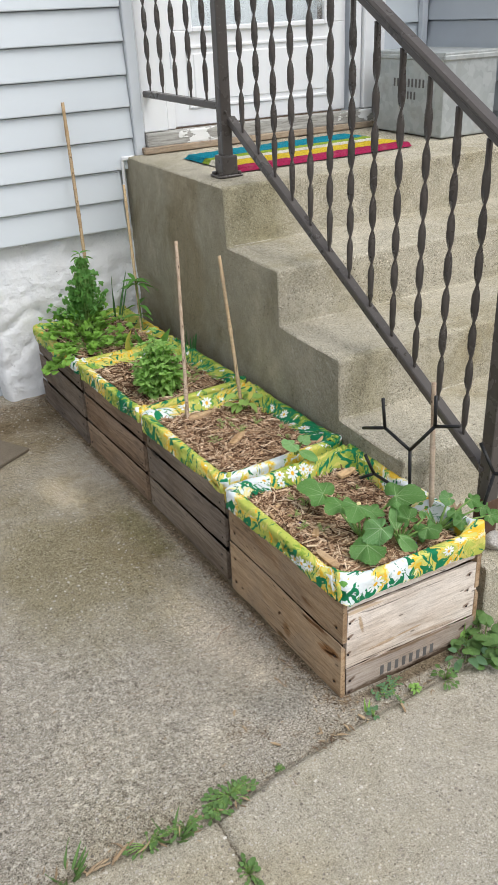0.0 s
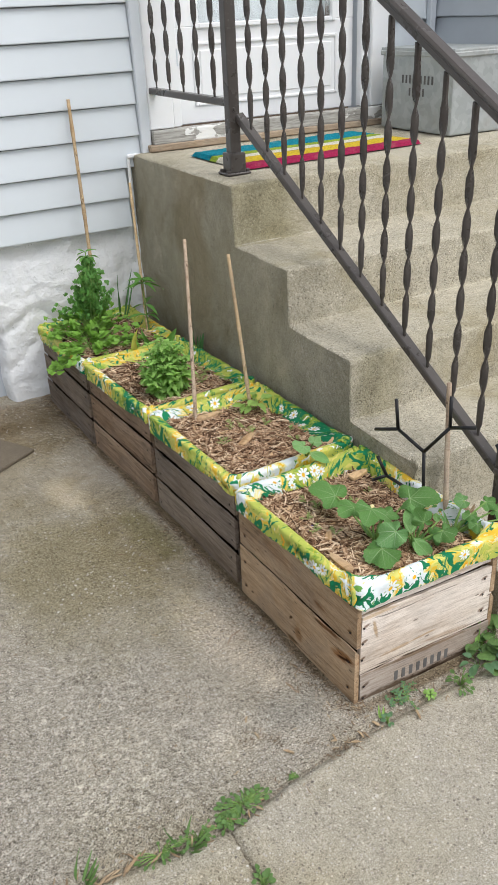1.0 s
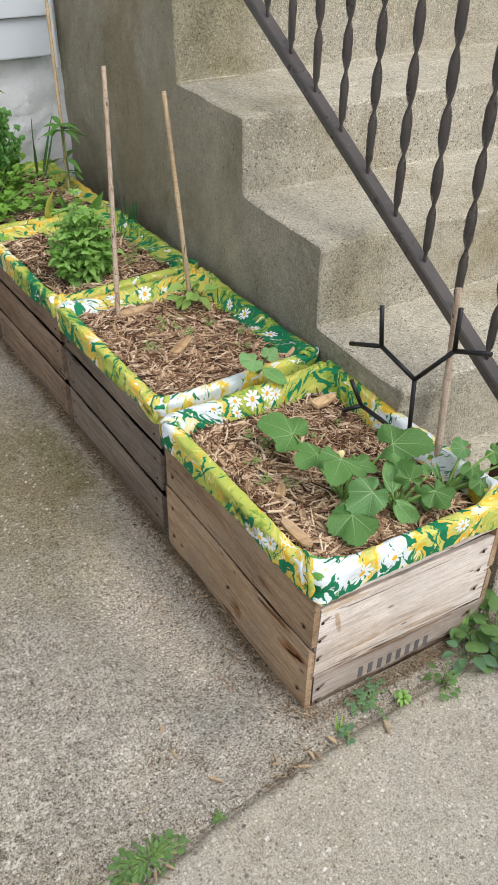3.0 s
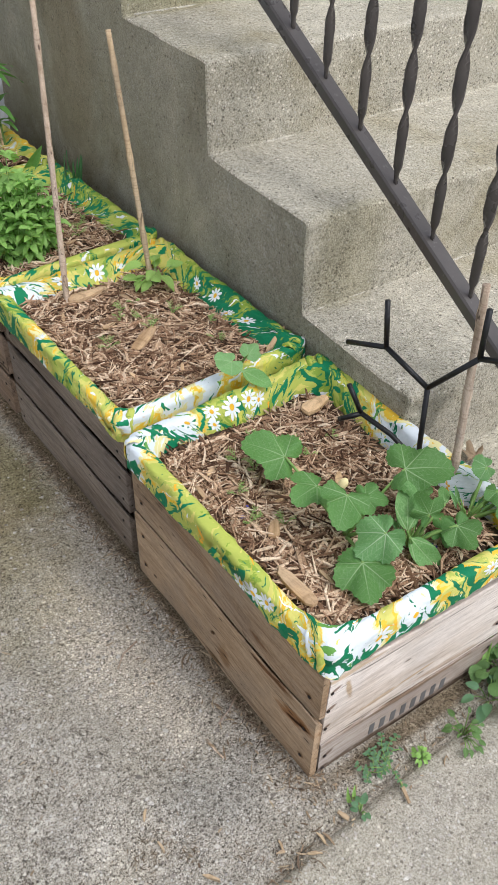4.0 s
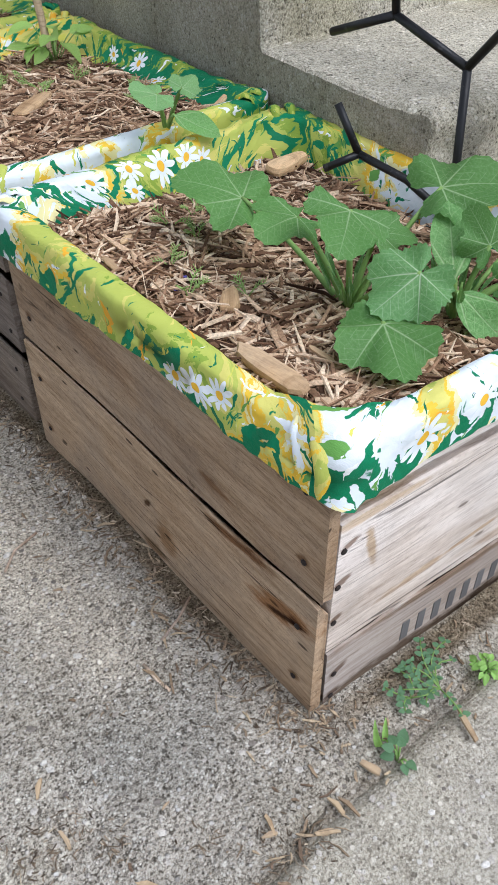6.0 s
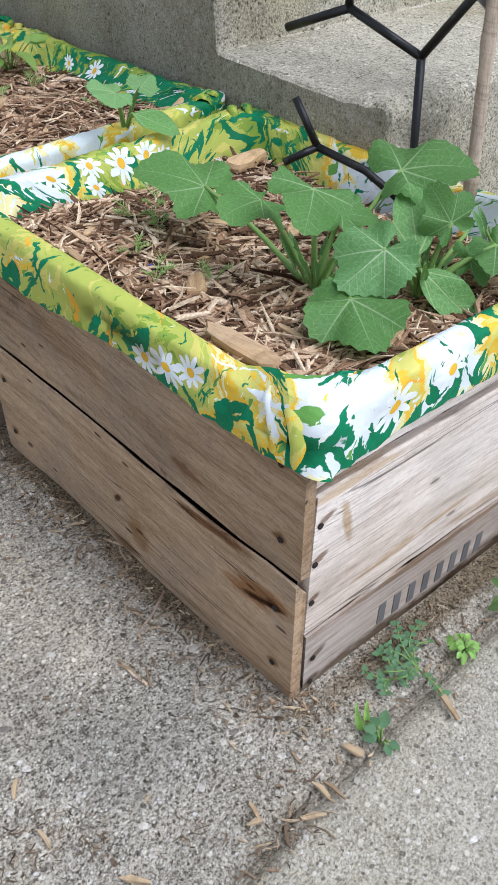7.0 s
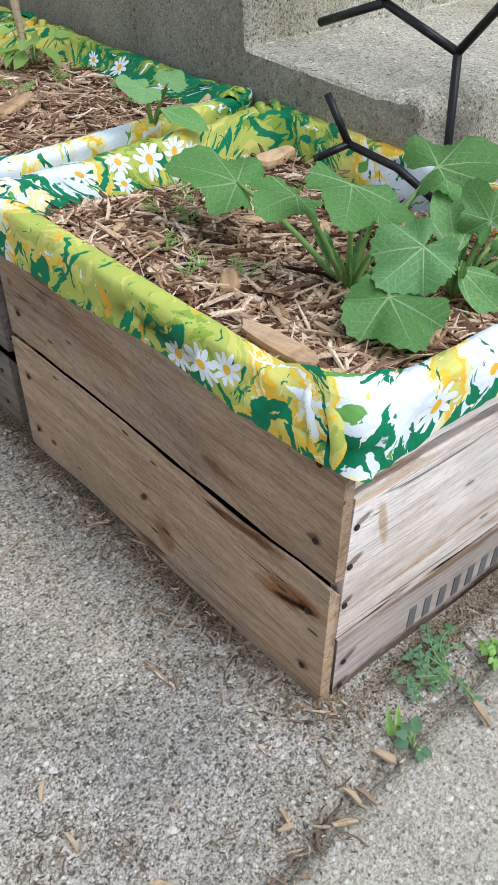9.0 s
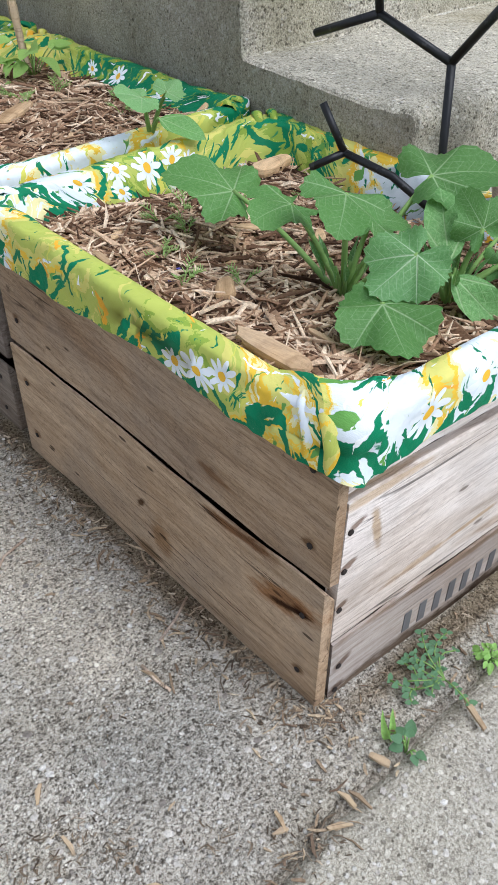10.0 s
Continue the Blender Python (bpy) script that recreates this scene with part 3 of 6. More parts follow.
M["pebbles"] = make_chips("pebbles", ((0.0, (0.16, 0.14, 0.12)), (0.2, (0.36, 0.32, 0.27)), (0.5, (0.5, 0.46, 0.4)), (0.8, (0.6, 0.56, 0.49)), (1.0, (0.7, 0.67, 0.61))))
M["chip_wood"] = timber("chip_wood", (0.68, 0.5, 0.3), (0.55, 0.39, 0.225), (0.26, 0.17, 0.1), "Y", False)
M["debris"] = make_chips("dry_debris", ((0.0, (0.07, 0.05, 0.035)), (0.5, (0.2, 0.15, 0.1)), (0.85, (0.34, 0.26, 0.18)), (1.0, (0.55, 0.46, 0.33))))
M["pale_chip"] = timber("pale_chip_wood", (0.48, 0.38, 0.25), (0.37, 0.28, 0.18), (0.26, 0.2, 0.14), "Y", False)
M["teal"] = fibre("teal_fibre", (0.008, 0.25, 0.34))
M["lime"] = fibre("lime_fibre", (0.3, 0.42, 0.05))
M["cream"] = fibre("cream_fibre", (0.75, 0.72, 0.6))
M["yellow"] = fibre("yellow_fibre", (0.72, 0.52, 0.04))
M["magenta"] = fibre("magenta_fibre", (0.42, 0.03, 0.1))
M["grey_mat"] = fibre("grey_brown_mat", (0.22, 0.185, 0.14))
FAN = (0.0, 0.75, -0.75, 1.55, -1.55)
M["squash"] = leafy("squash_leaf", (0.092, 0.222, 0.054), (0.4, 0.54, 0.28), 0.25, FAN, patch=0.1)
M["squash_mid"] = leafy("mid_squash_leaf", (0.115, 0.265, 0.085), (0.56, 0.68, 0.45), 0.28, FAN, patch=0.1)
M["squash_pale"] = leafy("pale_squash_leaf", (0.19, 0.38, 0.14), (0.46, 0.6, 0.34), 0.3, FAN)
M["seedleaf"] = leafy("seed_leaf", (0.14, 0.32, 0.09), (0.42, 0.57, 0.28), 0.25, (0.0, 0.5, -0.5))
M["basil"] = leafy("basil_leaf", (0.37, 0.63, 0.17), (0.46, 0.66, 0.24), 0.4, (0.0,))
M["parsley"] = leafy("parsley_leaf", (0.22, 0.43, 0.07), (0.3, 0.42, 0.1), 0.3)
M["parsley_dark"] = leafy("dark_parsley_leaf", (0.135, 0.32, 0.08), (0.2, 0.38, 0.1), 0.25)
M["lance"] = leafy("lance_leaf", (0.15, 0.36, 0.08), (0.25, 0.42, 0.14), 0.3, (0.0,))
M["blade"] = leafy("blade_leaf", (0.06, 0.16, 0.06), (0.16, 0.26, 0.12), 0.2)
M["yellowed"] = leafy("yellowed_leaf", (0.5, 0.5, 0.08), (0.6, 0.55, 0.2), 0.3, (0.0,))
M["weed"] = leafy("weed_leaf", (0.1, 0.19, 0.058), (0.24, 0.36, 0.14), 0.18, (0.0,))
M["spurge"] = leafy("spurge_leaf", (0.1, 0.2, 0.1), (0.2, 0.3, 0.17), 0.2)
M["sprout"] = leafy("pale_sprout", (0.33, 0.52, 0.13), (0.45, 0.6, 0.22), 0.35, (0.0,))
M["stem"] = leafy("green_stem", (0.2, 0.33, 0.09), (0.35, 0.46, 0.18), 0.15)
M["violet"] = paint("violet_petal", (0.12, 0.1, 0.4), 0.6, 0.2)
M["bloom"] = paint("pale_bloom", (0.8, 0.68, 0.35), 0.6, 0.1)
M["rock"] = concrete("pale_rock", (0.62, 0.6, 0.57), (0.8, 0.79, 0.77), (0.35, 0.33, 0.31), 60, (0.7, 1.1), 0.8, dots=0.2)
M["glass"] = Nodes("window_glass", 0.05).m
g = M["glass"].node_tree.nodes["Principled BSDF"]
g.inputs["Base Color"].default_value = (0.75, 0.8, 0.82, 1)
g.inputs["Transmission Weight"].default_value = 0.9


# ---- building helpers ----
from mathutils.geometry import tessellate_polygon

rng = random.Random(7)


def mesh_of(name, verts, faces, mats, uvs=None, smooth=False, which=None):
    me = bpy.data.meshes.new(name)
    me.from_pydata([tuple(v) for v in verts], [], [tuple(f) for f in faces])
    for m in mats if isinstance(mats, (list, tuple)) else [mats]:
        me.materials.append(m)
    if uvs is not None:
        layer = me.uv_layers.new(name="UVMap")
        idx = np.empty(len(me.loops), dtype=np.int32)
        me.loops.foreach_get("vertex_index", idx)
        layer.data.foreach_set("uv", np.asarray(uvs, dtype=np.float32)[idx].ravel())
    if which is not None:
        me.polygons.foreach_set("material_index", which)
    if smooth:
        me.polygons.foreach_set("use_smooth", [True] * len(me.polygons))
    me.update()
    return me


def solid(bm, name, mats, smooth=False):
    me = bpy.data.meshes.new(name)
    bm.to_mesh(me)
    bm.free()
    for m in mats if isinstance(mats, (list, tuple)) else [mats]:
        me.materials.append(m)
    if smooth:
        me.polygons.foreach_set("use_smooth", [True] * len(me.polygons))
    return me


def thing(name, m=None, label="", category="", group="", kind=""):
    ob = new(name)
    ob.empty_display_size = 0.05
    ob.matrix_basis = m or Matrix()
    return tagged(ob, label, category, group, kind)


def part(name, me, parent, m=None, label=""):
    ob = new(name, me)
    ob.parent = parent
    ob.matrix_basis = m or Matrix()
    return tagged(ob, label)


def block(sx, sy, sz, r=0.003, seg=1, at=(0, 0, 0)):
    """A box with rounded edges, its middle at a place."""
    bm = bmesh.new()
    bmesh.ops.create_cube(bm, size=1)
    bmesh.ops.scale(bm, vec=(sx, sy, sz), verts=bm.verts)
    if r:
        bmesh.ops.bevel(bm, geom=bm.edges[:], offset=r, segments=seg, affect="EDGES", profile=0.6)
    bmesh.ops.translate(bm, vec=at, verts=bm.verts)
    return bm


def join(*bms):
    out = bmesh.new()
    for b in bms:
        me = bpy.data.meshes.new("tmp")
        b.to_mesh(me)
        b.free()
        out.from_mesh(me)
        bpy.data.meshes.remove(me)
    return out


def tube(points, radii, seg=8, cap=True):
    """A round bar through points; gives verts and faces."""
    pts = [Vector(p) for p in points]
    if not isinstance(radii, (list, tuple)):
        radii = [radii] * len(pts)
    verts, faces = [], []
    side = None
    for i, p in enumerate(pts):
        d = (pts[min(i + 1, len(pts) - 1)] - pts[max(i - 1, 0)]).normalized()
        if side is None:
            side = d.orthogonal().normalized()
        side = (side - d * side.dot(d)).normalized()
        up = d.cross(side)
        for k in range(seg):
            a = 2 * math.pi * k / seg
            verts.append(p + (side * math.cos(a) + up * math.sin(a)) * radii[i])
    for i in range(len(pts) - 1):
        for k in range(seg):
            faces.append((i * seg + k, i * seg + (k + 1) % seg, (i + 1) * seg + (k + 1) % seg, (i + 1) * seg + k))
    if cap:
        faces.append(tuple(range(seg))[::-1])
        faces.append(tuple(range((len(pts) - 1) * seg, len(pts) * seg)))
    return verts, faces


class Heap:
    """Gathers many small pieces into one mesh."""

    def __init__(self):
        self.v, self.f, self.uv, self.w = [], [], [], []

    def add(self, verts, faces, m=None, uvs=None, which=0):
        n = len(self.v)
        self.v += [m @ Vector(v) for v in verts] if m else [Vector(v) for v in verts]
        self.f += [tuple(i + n for i in f) for f in faces]
        self.uv += list(uvs) if uvs is not None else [(0, 0)] * len(verts)
        self.w += [which] * len(faces)
        return self

    def mesh(self, name, mats, smooth=True):
        return mesh_of(name, self.v, self.f, mats, self.uv, smooth, self.w)


def aim(at, ahead, up=(0, 0, 1), size=1.0):
    """A pose whose +Y runs ahead and whose +Z lies near up."""
    y = Vector(ahead).normalized()
    z = Vector(up)
    z = (z - y * z.dot(y))
    z = z.normalized() if z.length > 1e-4 else y.orthogonal().normalized()
    x = y.cross(z)
    m = Matrix((x, y, z)).transposed().to_4x4()
    return Matrix.Translation(at) @ m @ Matrix.Scale(size, 4)


# ---- leaves: verts, faces, uvs ----
def lobed_leaf(seed, lobes=5, deep=0.22, teeth=0.035, cup=0.18, wave=0.06, rings=6, spokes=60, gap=0.35, point=0.25):
    """A palmate leaf on its stalk end, tip along +Y, about one unit long."""
    r = random.Random(seed)
    ph = r.uniform(0, 6)
    verts, faces, uvs = [(0, 0, 0)], [], [(0, 0)]
    lim = math.pi - gap
    for i in range(1, rings + 1):
        for k in range(spokes + 1):
            a = -lim + 2 * lim * k / spokes
            lob = abs(math.cos(a * lobes / 2 * math.pi / lim * 0.97)) ** 0.7
            out = 0.62 + 0.2 * math.cos(a) - deep + deep * 1.5 * lob
            out += point * max(0, math.cos(a)) ** 14
            out += teeth * (2 * abs((k * 0.5) % 1 - 0.5) - 0.5) * (0.7 + 0.6 * math.sin(k * 1.9 + ph) ** 2) + 0.025 * math.sin(a * 7 + ph)
            if abs(a) > 2.3:
                out *= 1 - 0.35 * (abs(a) - 2.3)
            rr = out * (i / rings)
            x, y = rr * math.sin(a), rr * math.cos(a)
            z = -cup * rr * rr + wave * (i / rings) ** 2 * math.sin(a * 5 + ph) - 0.05 * abs(x) * (1 - lob) + 0.10 * rr * (0.5 + 0.5 * math.cos(a * lobes * math.pi / lim)) * 0.5
            verts.append((x, y, z))
            uvs.append((x, y))
    for k in range(spokes):
        faces.append((0, 1 + k + 1, 1 + k))
    for i in range(rings - 1):
        for k in range(spokes):
            a = 1 + i * (spokes + 1) + k
            b = a + spokes + 1
            faces.append((a, a + 1, b + 1, b))
    return verts, faces, uvs


def long_leaf(width=0.35, bend=0.3, fold=0.12, n=7, shape=0.9, tip=1.0, cols=2):
    """An entire leaf one unit long along +Y, folded at the midrib and bent down."""
    verts, faces, uvs = [], [], []
    for i in range(n + 1):
        t = i / n
        w = width * 0.5 * (math.sin(math.pi * min(1, t ** shape)) ** tip if 0 < t < 1 else 0.02)
        for k in range(-cols, cols + 1):
            s = k / cols
            verts.append((w * s, t, fold * abs(s) * w * 2 - bend * t * t + 0.02 * math.sin(9 * t + k)))
            uvs.append((w * s, t))
    c = 2 * cols + 1
    for i in range(n):
        for k in range(2 * cols):
            a = i * c + k
            faces.append((a, a + 1, a + c + 1, a + c))
    return verts, faces, uvs


def cut_leaf(seed):
    """A parsley-like leaflet: three cut lobes, one unit long."""
    r = random.Random(seed)
    verts, faces, uvs = [(0, 0, 0)], [], [(0, 0)]
    n = 15
    for k in range(n + 1):
        a = -1.7 + 3.4 * k / n
        out = 0.66 + 0.22 * abs(math.cos(a * 1.85)) + 0.06 * ((k % 2) * 2 - 1) + r.uniform(-0.05, 0.05)
        x, y = out * math.sin(a) * 0.9, out * math.cos(a)
        verts.append((x, y + 0.1, -0.15 * out * out + r.uniform(-0.06, 0.06)))
        uvs.append((x, y))
    for k in range(n):
        faces.append((0, k + 2, k + 1))
    return verts, faces, uvs


# ---- ground and paving ----
JOINT = [(-6, 0.05), (-1.06, -0.099), (-0.741, -0.129), (-0.606, -0.100), (-0.428, -0.080), (-0.2, -0.062), (0.1, -0.058), (3, -0.05)]


def joint_y(x):
    for (x0, y0), (x1, y1) in zip(JOINT, JOINT[1:]):
        if x <= x1:
            return y0 + (y1 - y0) * (x - x0) / (x1 - x0)
    return JOINT[-1][1]


def spread(a, b, fine_a, fine_b, step, coarse):
    out, v = [], a
    while v < b:
        out.append(v)
        v += step if fine_a <= v < fine_b else coarse
    return out + [b]


def ground_height(x, y):
    return 0.004 * noise.noise((x * 3, y * 3, 0)) + 0.0018 * noise.noise((x * 17, y * 17, 4))


def slab(name, xs, low, high, ys, mat, label):
    """A cast slab with a ragged, worn edge; ys are fractions from low(x) to high(x)."""
    verts, faces = [], []
    nx, ny = len(xs), len(ys)
    for j, f in enumerate(ys):
        for i, x in enumerate(xs):
            y0, y1 = low(x), high(x)
            y = y0 + (y1 - y0) * f
            rim = i in (0, nx - 1) or j in (0, ny - 1)
            near = min(y - y0, y1 - y)
            z = ground_height(x, y) - (0.003 * max(0, 1 - near / 0.015))
            if j == 0:
                y += 0.006 * noise.noise((x * 22, 3.1, 0)) + 0.003 * noise.noise((x * 70, 1.1, 0))
            if j == ny - 1:
                y += 0.006 * noise.noise((x * 22, 7.7, 0)) + 0.003 * noise.noise((x * 70, 5.1, 0))
            if rim:
                z -= 0.002
            verts.append((x, y, z))
    for j in range(ny - 1):
        for i in range(nx - 1):
            a = j * nx + i
            faces.append((a, a + 1, a + nx + 1, a + nx))
    border = [i for i in range(nx)] + [j * nx + nx - 1 for j in range(1, ny)] + [(ny - 1) * nx + i for i in range(nx - 2, -1, -1)] + [j * nx for j in range(ny - 2, 0, -1)]
    n0 = len(verts)
    for b in border:
        x, y, z = verts[b]
        verts.append((x, y, -0.06))
    m = len(border)
    for k in range(m):
        faces.append((border[k], n0 + k, n0 + (k + 1) % m, border[(k + 1) % m]))
    ob = new(name, mesh_of(name, verts, faces, mat, None, True))
    return tagged(ob, label, "pavement", kind="structure")


def fine(n, power=1.0):
    return [(i / n) ** power for i in range(n + 1)]


me = mesh_of("ground", [(-300, -300, -0.014), (300, -300, -0.014), (300, 300, -0.014), (-300, 300, -0.014)], [(0, 1, 2, 3)], M["soil"])
tagged(new("ground", me), "dark soil ground sheet under the concrete paving", "ground", kind="structure")
XS = spread(-6, 3, -1.15, 0.25, 0.02, 0.25)
edges = [0, 0.002, 0.006, 0.012, 0.02]
slab("patio", XS, lambda x: joint_y(x) + 0.003, lambda x: 2.6, edges + [0.02 + 0.98 * i / 110 for i in range(1, 111)], M["patio"], "worn grey exposed-aggregate concrete patio slab with brown stains and painted shading")
slab("walkway", spread(-0.744, 3, -0.75, 0.25, 0.02, 0.25), lambda x: -6.0, lambda x: joint_y(x) - 0.003, [0, 0.3, 0.6, 0.8] + [0.86 + 0.135 * i / 45 for i in range(46)] + [0.9975, 1], M["walkway"], "pale concrete walkway slab with fine speckled aggregate")
slab("walkway", spread(-6, -0.748, -1.15, -0.7, 0.02, 0.25), lambda x: -6.0, lambda x: joint_y(x) - 0.003, [0, 0.3, 0.6, 0.8] + [0.86 + 0.135 * i / 45 for i in range(46)] + [0.9975, 1], M["walkway"], "pale concrete walkway slab beside a weedy joint")


def dirt_strip():
    """Gritty dirt that fills the joint and spills a little over its edges."""
    verts, faces = [], []
    r = random.Random(3)
    xs = [-1.3 + 0.008 * i for i in range(176)]
    ny = 14
    for x in xs:
        wide = 0.006 + 0.004 * noise.noise((x * 9, 0, 0)) + (0.004 if x > -0.42 else 0)
        for j in range(ny + 1):
            f = 2 * j / ny - 1
            y = joint_y(x) + f * wide + (0.003 if x > -0.42 else 0)
            z = ground_height(x, y) - 0.0035 + 0.003 * noise.noise((x * 40, y * 40, 2)) + 0.0012 * r.uniform(-1, 1) + (0.0008 if x > -0.42 else 0.0) - 0.004 * f * f
            verts.append((x, y, z))
    for i in range(len(xs) - 1):
        for j in range(ny):
            a = i * (ny + 1) + j
            faces.append((a, a + ny + 1, a + ny + 2, a + 1))
    return mesh_of("joint_dirt", verts, faces, M["joint"], None, True)


def pebbles(count, seed):
    """Small stones that stand proud of the worn patio."""
    r = random.Random(seed)
    heap = Heap()
    k = 0
    while k < count:
        x, y = r.uniform(-1.2, 0.2), r.uniform(-0.55, 1.95)
        if x > -0.4 and y > -0.03 or abs(y - joint_y(x)) < 0.01:
            continue
        if noise.noise((x * 4, y * 4, 7)) < r.uniform(-0.6, 0.5) and y > -0.1 or (y < -0.1 and r.random() < 0.5):
            continue
        k += 1
        s = 0.0008 + 0.0030 * r.random() ** 4
        v = [(1, 0, 0), (0.2, 0.9, 0), (-0.9, 0.4, 0), (-0.6, -0.7, 0), (0.4, -0.9, 0), (0.1, 0.1, 0.75)]
        m = Matrix.Translation((x, y, ground_height(x, y))) @ Matrix.Rotation(r.uniform(0, 6.3), 4, "Z") @ Matrix.Diagonal((s * r.uniform(0.8, 1.5), s, s * 0.8, 1))
        heap.add(v, [(0, 1, 5), (1, 2, 5), (2, 3, 5), (3, 4, 5), (4, 0, 5)], m)
    return heap.mesh("exposed_stones", M["pebbles"], True)


seam = solid(block(0.014, 1.6, 0.01, 0, at=(-0.746, -0.93, -0.0095)), "joint_dirt", M["joint"])
tagged(new("joint_dirt", seam), "sandy brown dirt in a narrow paving joint", "dirt", kind="stuff")
tagged(new("exposed_stones", pebbles(11000, 4)), "small exposed stones in the worn concrete", "stones", kind="stuff")
tagged(new("joint_dirt", dirt_strip()), "sandy brown dirt filling the paving joint", "dirt", kind="stuff")

# ---- concrete steps ----
RISE = [0.18, 0.357, 0.532, 0.700, 0.884]
NOSE = [0.006, 0.275, 0.552, 0.863, 1.180]


def round_profile(pts, radius, seg=4):
    """Rounds the corners of an open line of (y, z) points, and adds points along it."""
    out = [Vector(pts[0])]
    for i in range(1, len(pts) - 1):
        p, a, b = Vector(pts[i]), Vector(pts[i - 1]), Vector(pts[i + 1])
        da, db = (a - p).normalized(), (b - p).normalized()
        for k in range(seg + 1):
            t = k / seg
            out.append((p + da * radius[i]).lerp(p, t).lerp(p.lerp(p + db * radius[i], t), t))
    out.append(Vector(pts[-1]))
    fine_pts = [out[0]]
    for p in out[1:]:
        q = fine_pts[-1]
        n = max(1, int((p - q).length / 0.016))
        fine_pts += [q.lerp(p, (k + 1) / n) for k in range(n)]
    return fine_pts


def steps(first, last, x0, x1, y_back, name):
    """A flight cut out of one concrete block from step number first up."""
    line, rad = [], []
    z = -0.05
    for i in range(first, last):
        line += [(NOSE[i], z), (NOSE[i] + 0.004, RISE[i])]
        rad += [0.003 if z > 0 else 0, 0.010]
        z = RISE[i] + 0.004
    line.append((y_back, z - 0.006))
    rad.append(0)
    prof = round_profile(line, rad)
    normals = []
    for i, p in enumerate(prof):
        d = prof[min(i + 1, len(prof) - 1)] - prof[max(i - 1, 0)]
        normals.append(Vector((d.y, -d.x)).normalized())
    # rings across, the outer ones drawn in to round the side edges
    rings = [(x0, 0.0045), (x0 + 0.001, 0.0022), (x0 + 0.003, 0.0006), (x0 + 0.007, 0.0)]
    n = max(2, int((x1 - x0) / 0.016))
    rings += [(x0 + 0.007 + (x1 - x0 - 0.007) * k / n, 0.0) for k in range(1, n + 1)]
    verts, faces, which = [], [], []
    for x, inset in rings:
        for p, nn in zip(prof, normals):
            q = p + nn * inset
            chip = 0.0022 * noise.noise((x * 9, q.x * 9, q.y * 9)) + 0.0016 * noise.noise((x * 31, q.x * 31, q.y * 31))
            chip += 0.0012 * noise.noise((x * 90, q.x * 90, q.y * 90))
            broken = max(0, 1 - math.dist((x, q.x, q.y), (0.045, 0.275, 0.335)) / 0.075)
            chip -= -0.013 * min(1, broken * 2.2) * (0.75 + 0.9 * noise.noise((x * 45, q.x * 45, q.y * 45)))
            if inset > 0:
                chip += 0.002 * noise.noise((q.x * 24, q.y * 24, 9))
            verts.append((x, q.x - nn.x * chip, q.y - nn.y * chip))
    m = len(prof)
    for i in range(len(rings) - 1):
        for k in range(m - 1):
            a = i * m + k
            faces.append((a, a + 1, a + m + 1, a + m))
            which.append(0)
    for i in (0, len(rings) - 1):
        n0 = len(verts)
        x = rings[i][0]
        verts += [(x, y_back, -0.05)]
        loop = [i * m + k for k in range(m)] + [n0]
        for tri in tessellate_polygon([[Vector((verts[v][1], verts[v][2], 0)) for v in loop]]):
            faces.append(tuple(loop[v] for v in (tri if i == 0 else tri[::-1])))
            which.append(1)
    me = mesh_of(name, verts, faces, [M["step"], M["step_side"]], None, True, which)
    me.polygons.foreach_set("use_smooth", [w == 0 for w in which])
    return me


stairs = thing("concrete_steps", None, "weathered grey-brown concrete entrance steps with rounded, chipped edges", "steps", kind="structure")
part("flight", steps(1, 5, 0.0, 1.42, 2.02, "flight"), stairs)
part("bottom_step", steps(0, 1, 0.05, 1.42, 0.30, "bottom_step"), stairs)

M["mortar"] = concrete("pale_mortar", (0.62, 0.58, 0.48), (0.8, 0.76, 0.66), (0.3, 0.27, 0.21), 300, (0.8, 1.1), 0.6, dots=0.3)
for k in range(1, 4):
    part("mortar_line", solid(block(1.38, 0.005, 0.004, 0.0015, at=(0.715, NOSE[k + 1] + 0.0005, RISE[k] + 0.0025)), "mortar_line", M["mortar"]), stairs, None, "pale trowelled line where tread meets riser")

# ---- house walls ----
WALL_Y = 1.994
house = thing("wall_north", None, "pale blue-grey lapped siding house wall", "wall", kind="structure")
part("wall_core", solid(join(block(2.955, 0.3, 2.5, 0, at=(-1.405, 2.17, 1.86)), block(0.5, 0.3, 2.5, 0, at=(1.46, 2.17, 1.86)), block(2.0, 0.3, 0.3, 0, at=(0.64, 2.17, 3.1))), "wall_core", M["siding"]), house)


def lap_board(length, mat, name):
    """A lapped board along +X: thick lower lip, thin upper edge; its lip line lies at z = 0, y = 0."""
    prof = [(-0.005, 0.0), (-0.0056, 0.003), (-0.0052, 0.008), (0.008, 0.1056), (0.025, 0.1056), (0.025, 0.0)]
    verts = [(x, y, z) for x in (0, length) for y, z in prof]
    m = len(prof)
    faces = [(k, (k + 1) % m, m + (k + 1) % m, m + k) for k in range(m)] + [tuple(range(m))[::-1], tuple(range(m, 2 * m))]
    return mesh_of(name, verts, faces, mat)


long_board, short_board = lap_board(2.833, M["siding"], "board"), lap_board(2.768, M["siding"], "board")
z = 0.618
row = 0
while z < 2.9:
    part("siding_board", short_board if z < 0.8 else long_board, house, pose(-2.8, WALL_Y, z))
    z += 0.1098
strip_board = lap_board(0.2, M["siding"], "board")
for k in range(20):
    part("siding_board", strip_board, house, pose(1.205, WALL_Y + 0.012, 0.838 + 0.1098 * k))

side_wall = thing("wall_east", None, "lapped siding wall beside the landing, its shade painted in as grey", "wall", kind="structure")
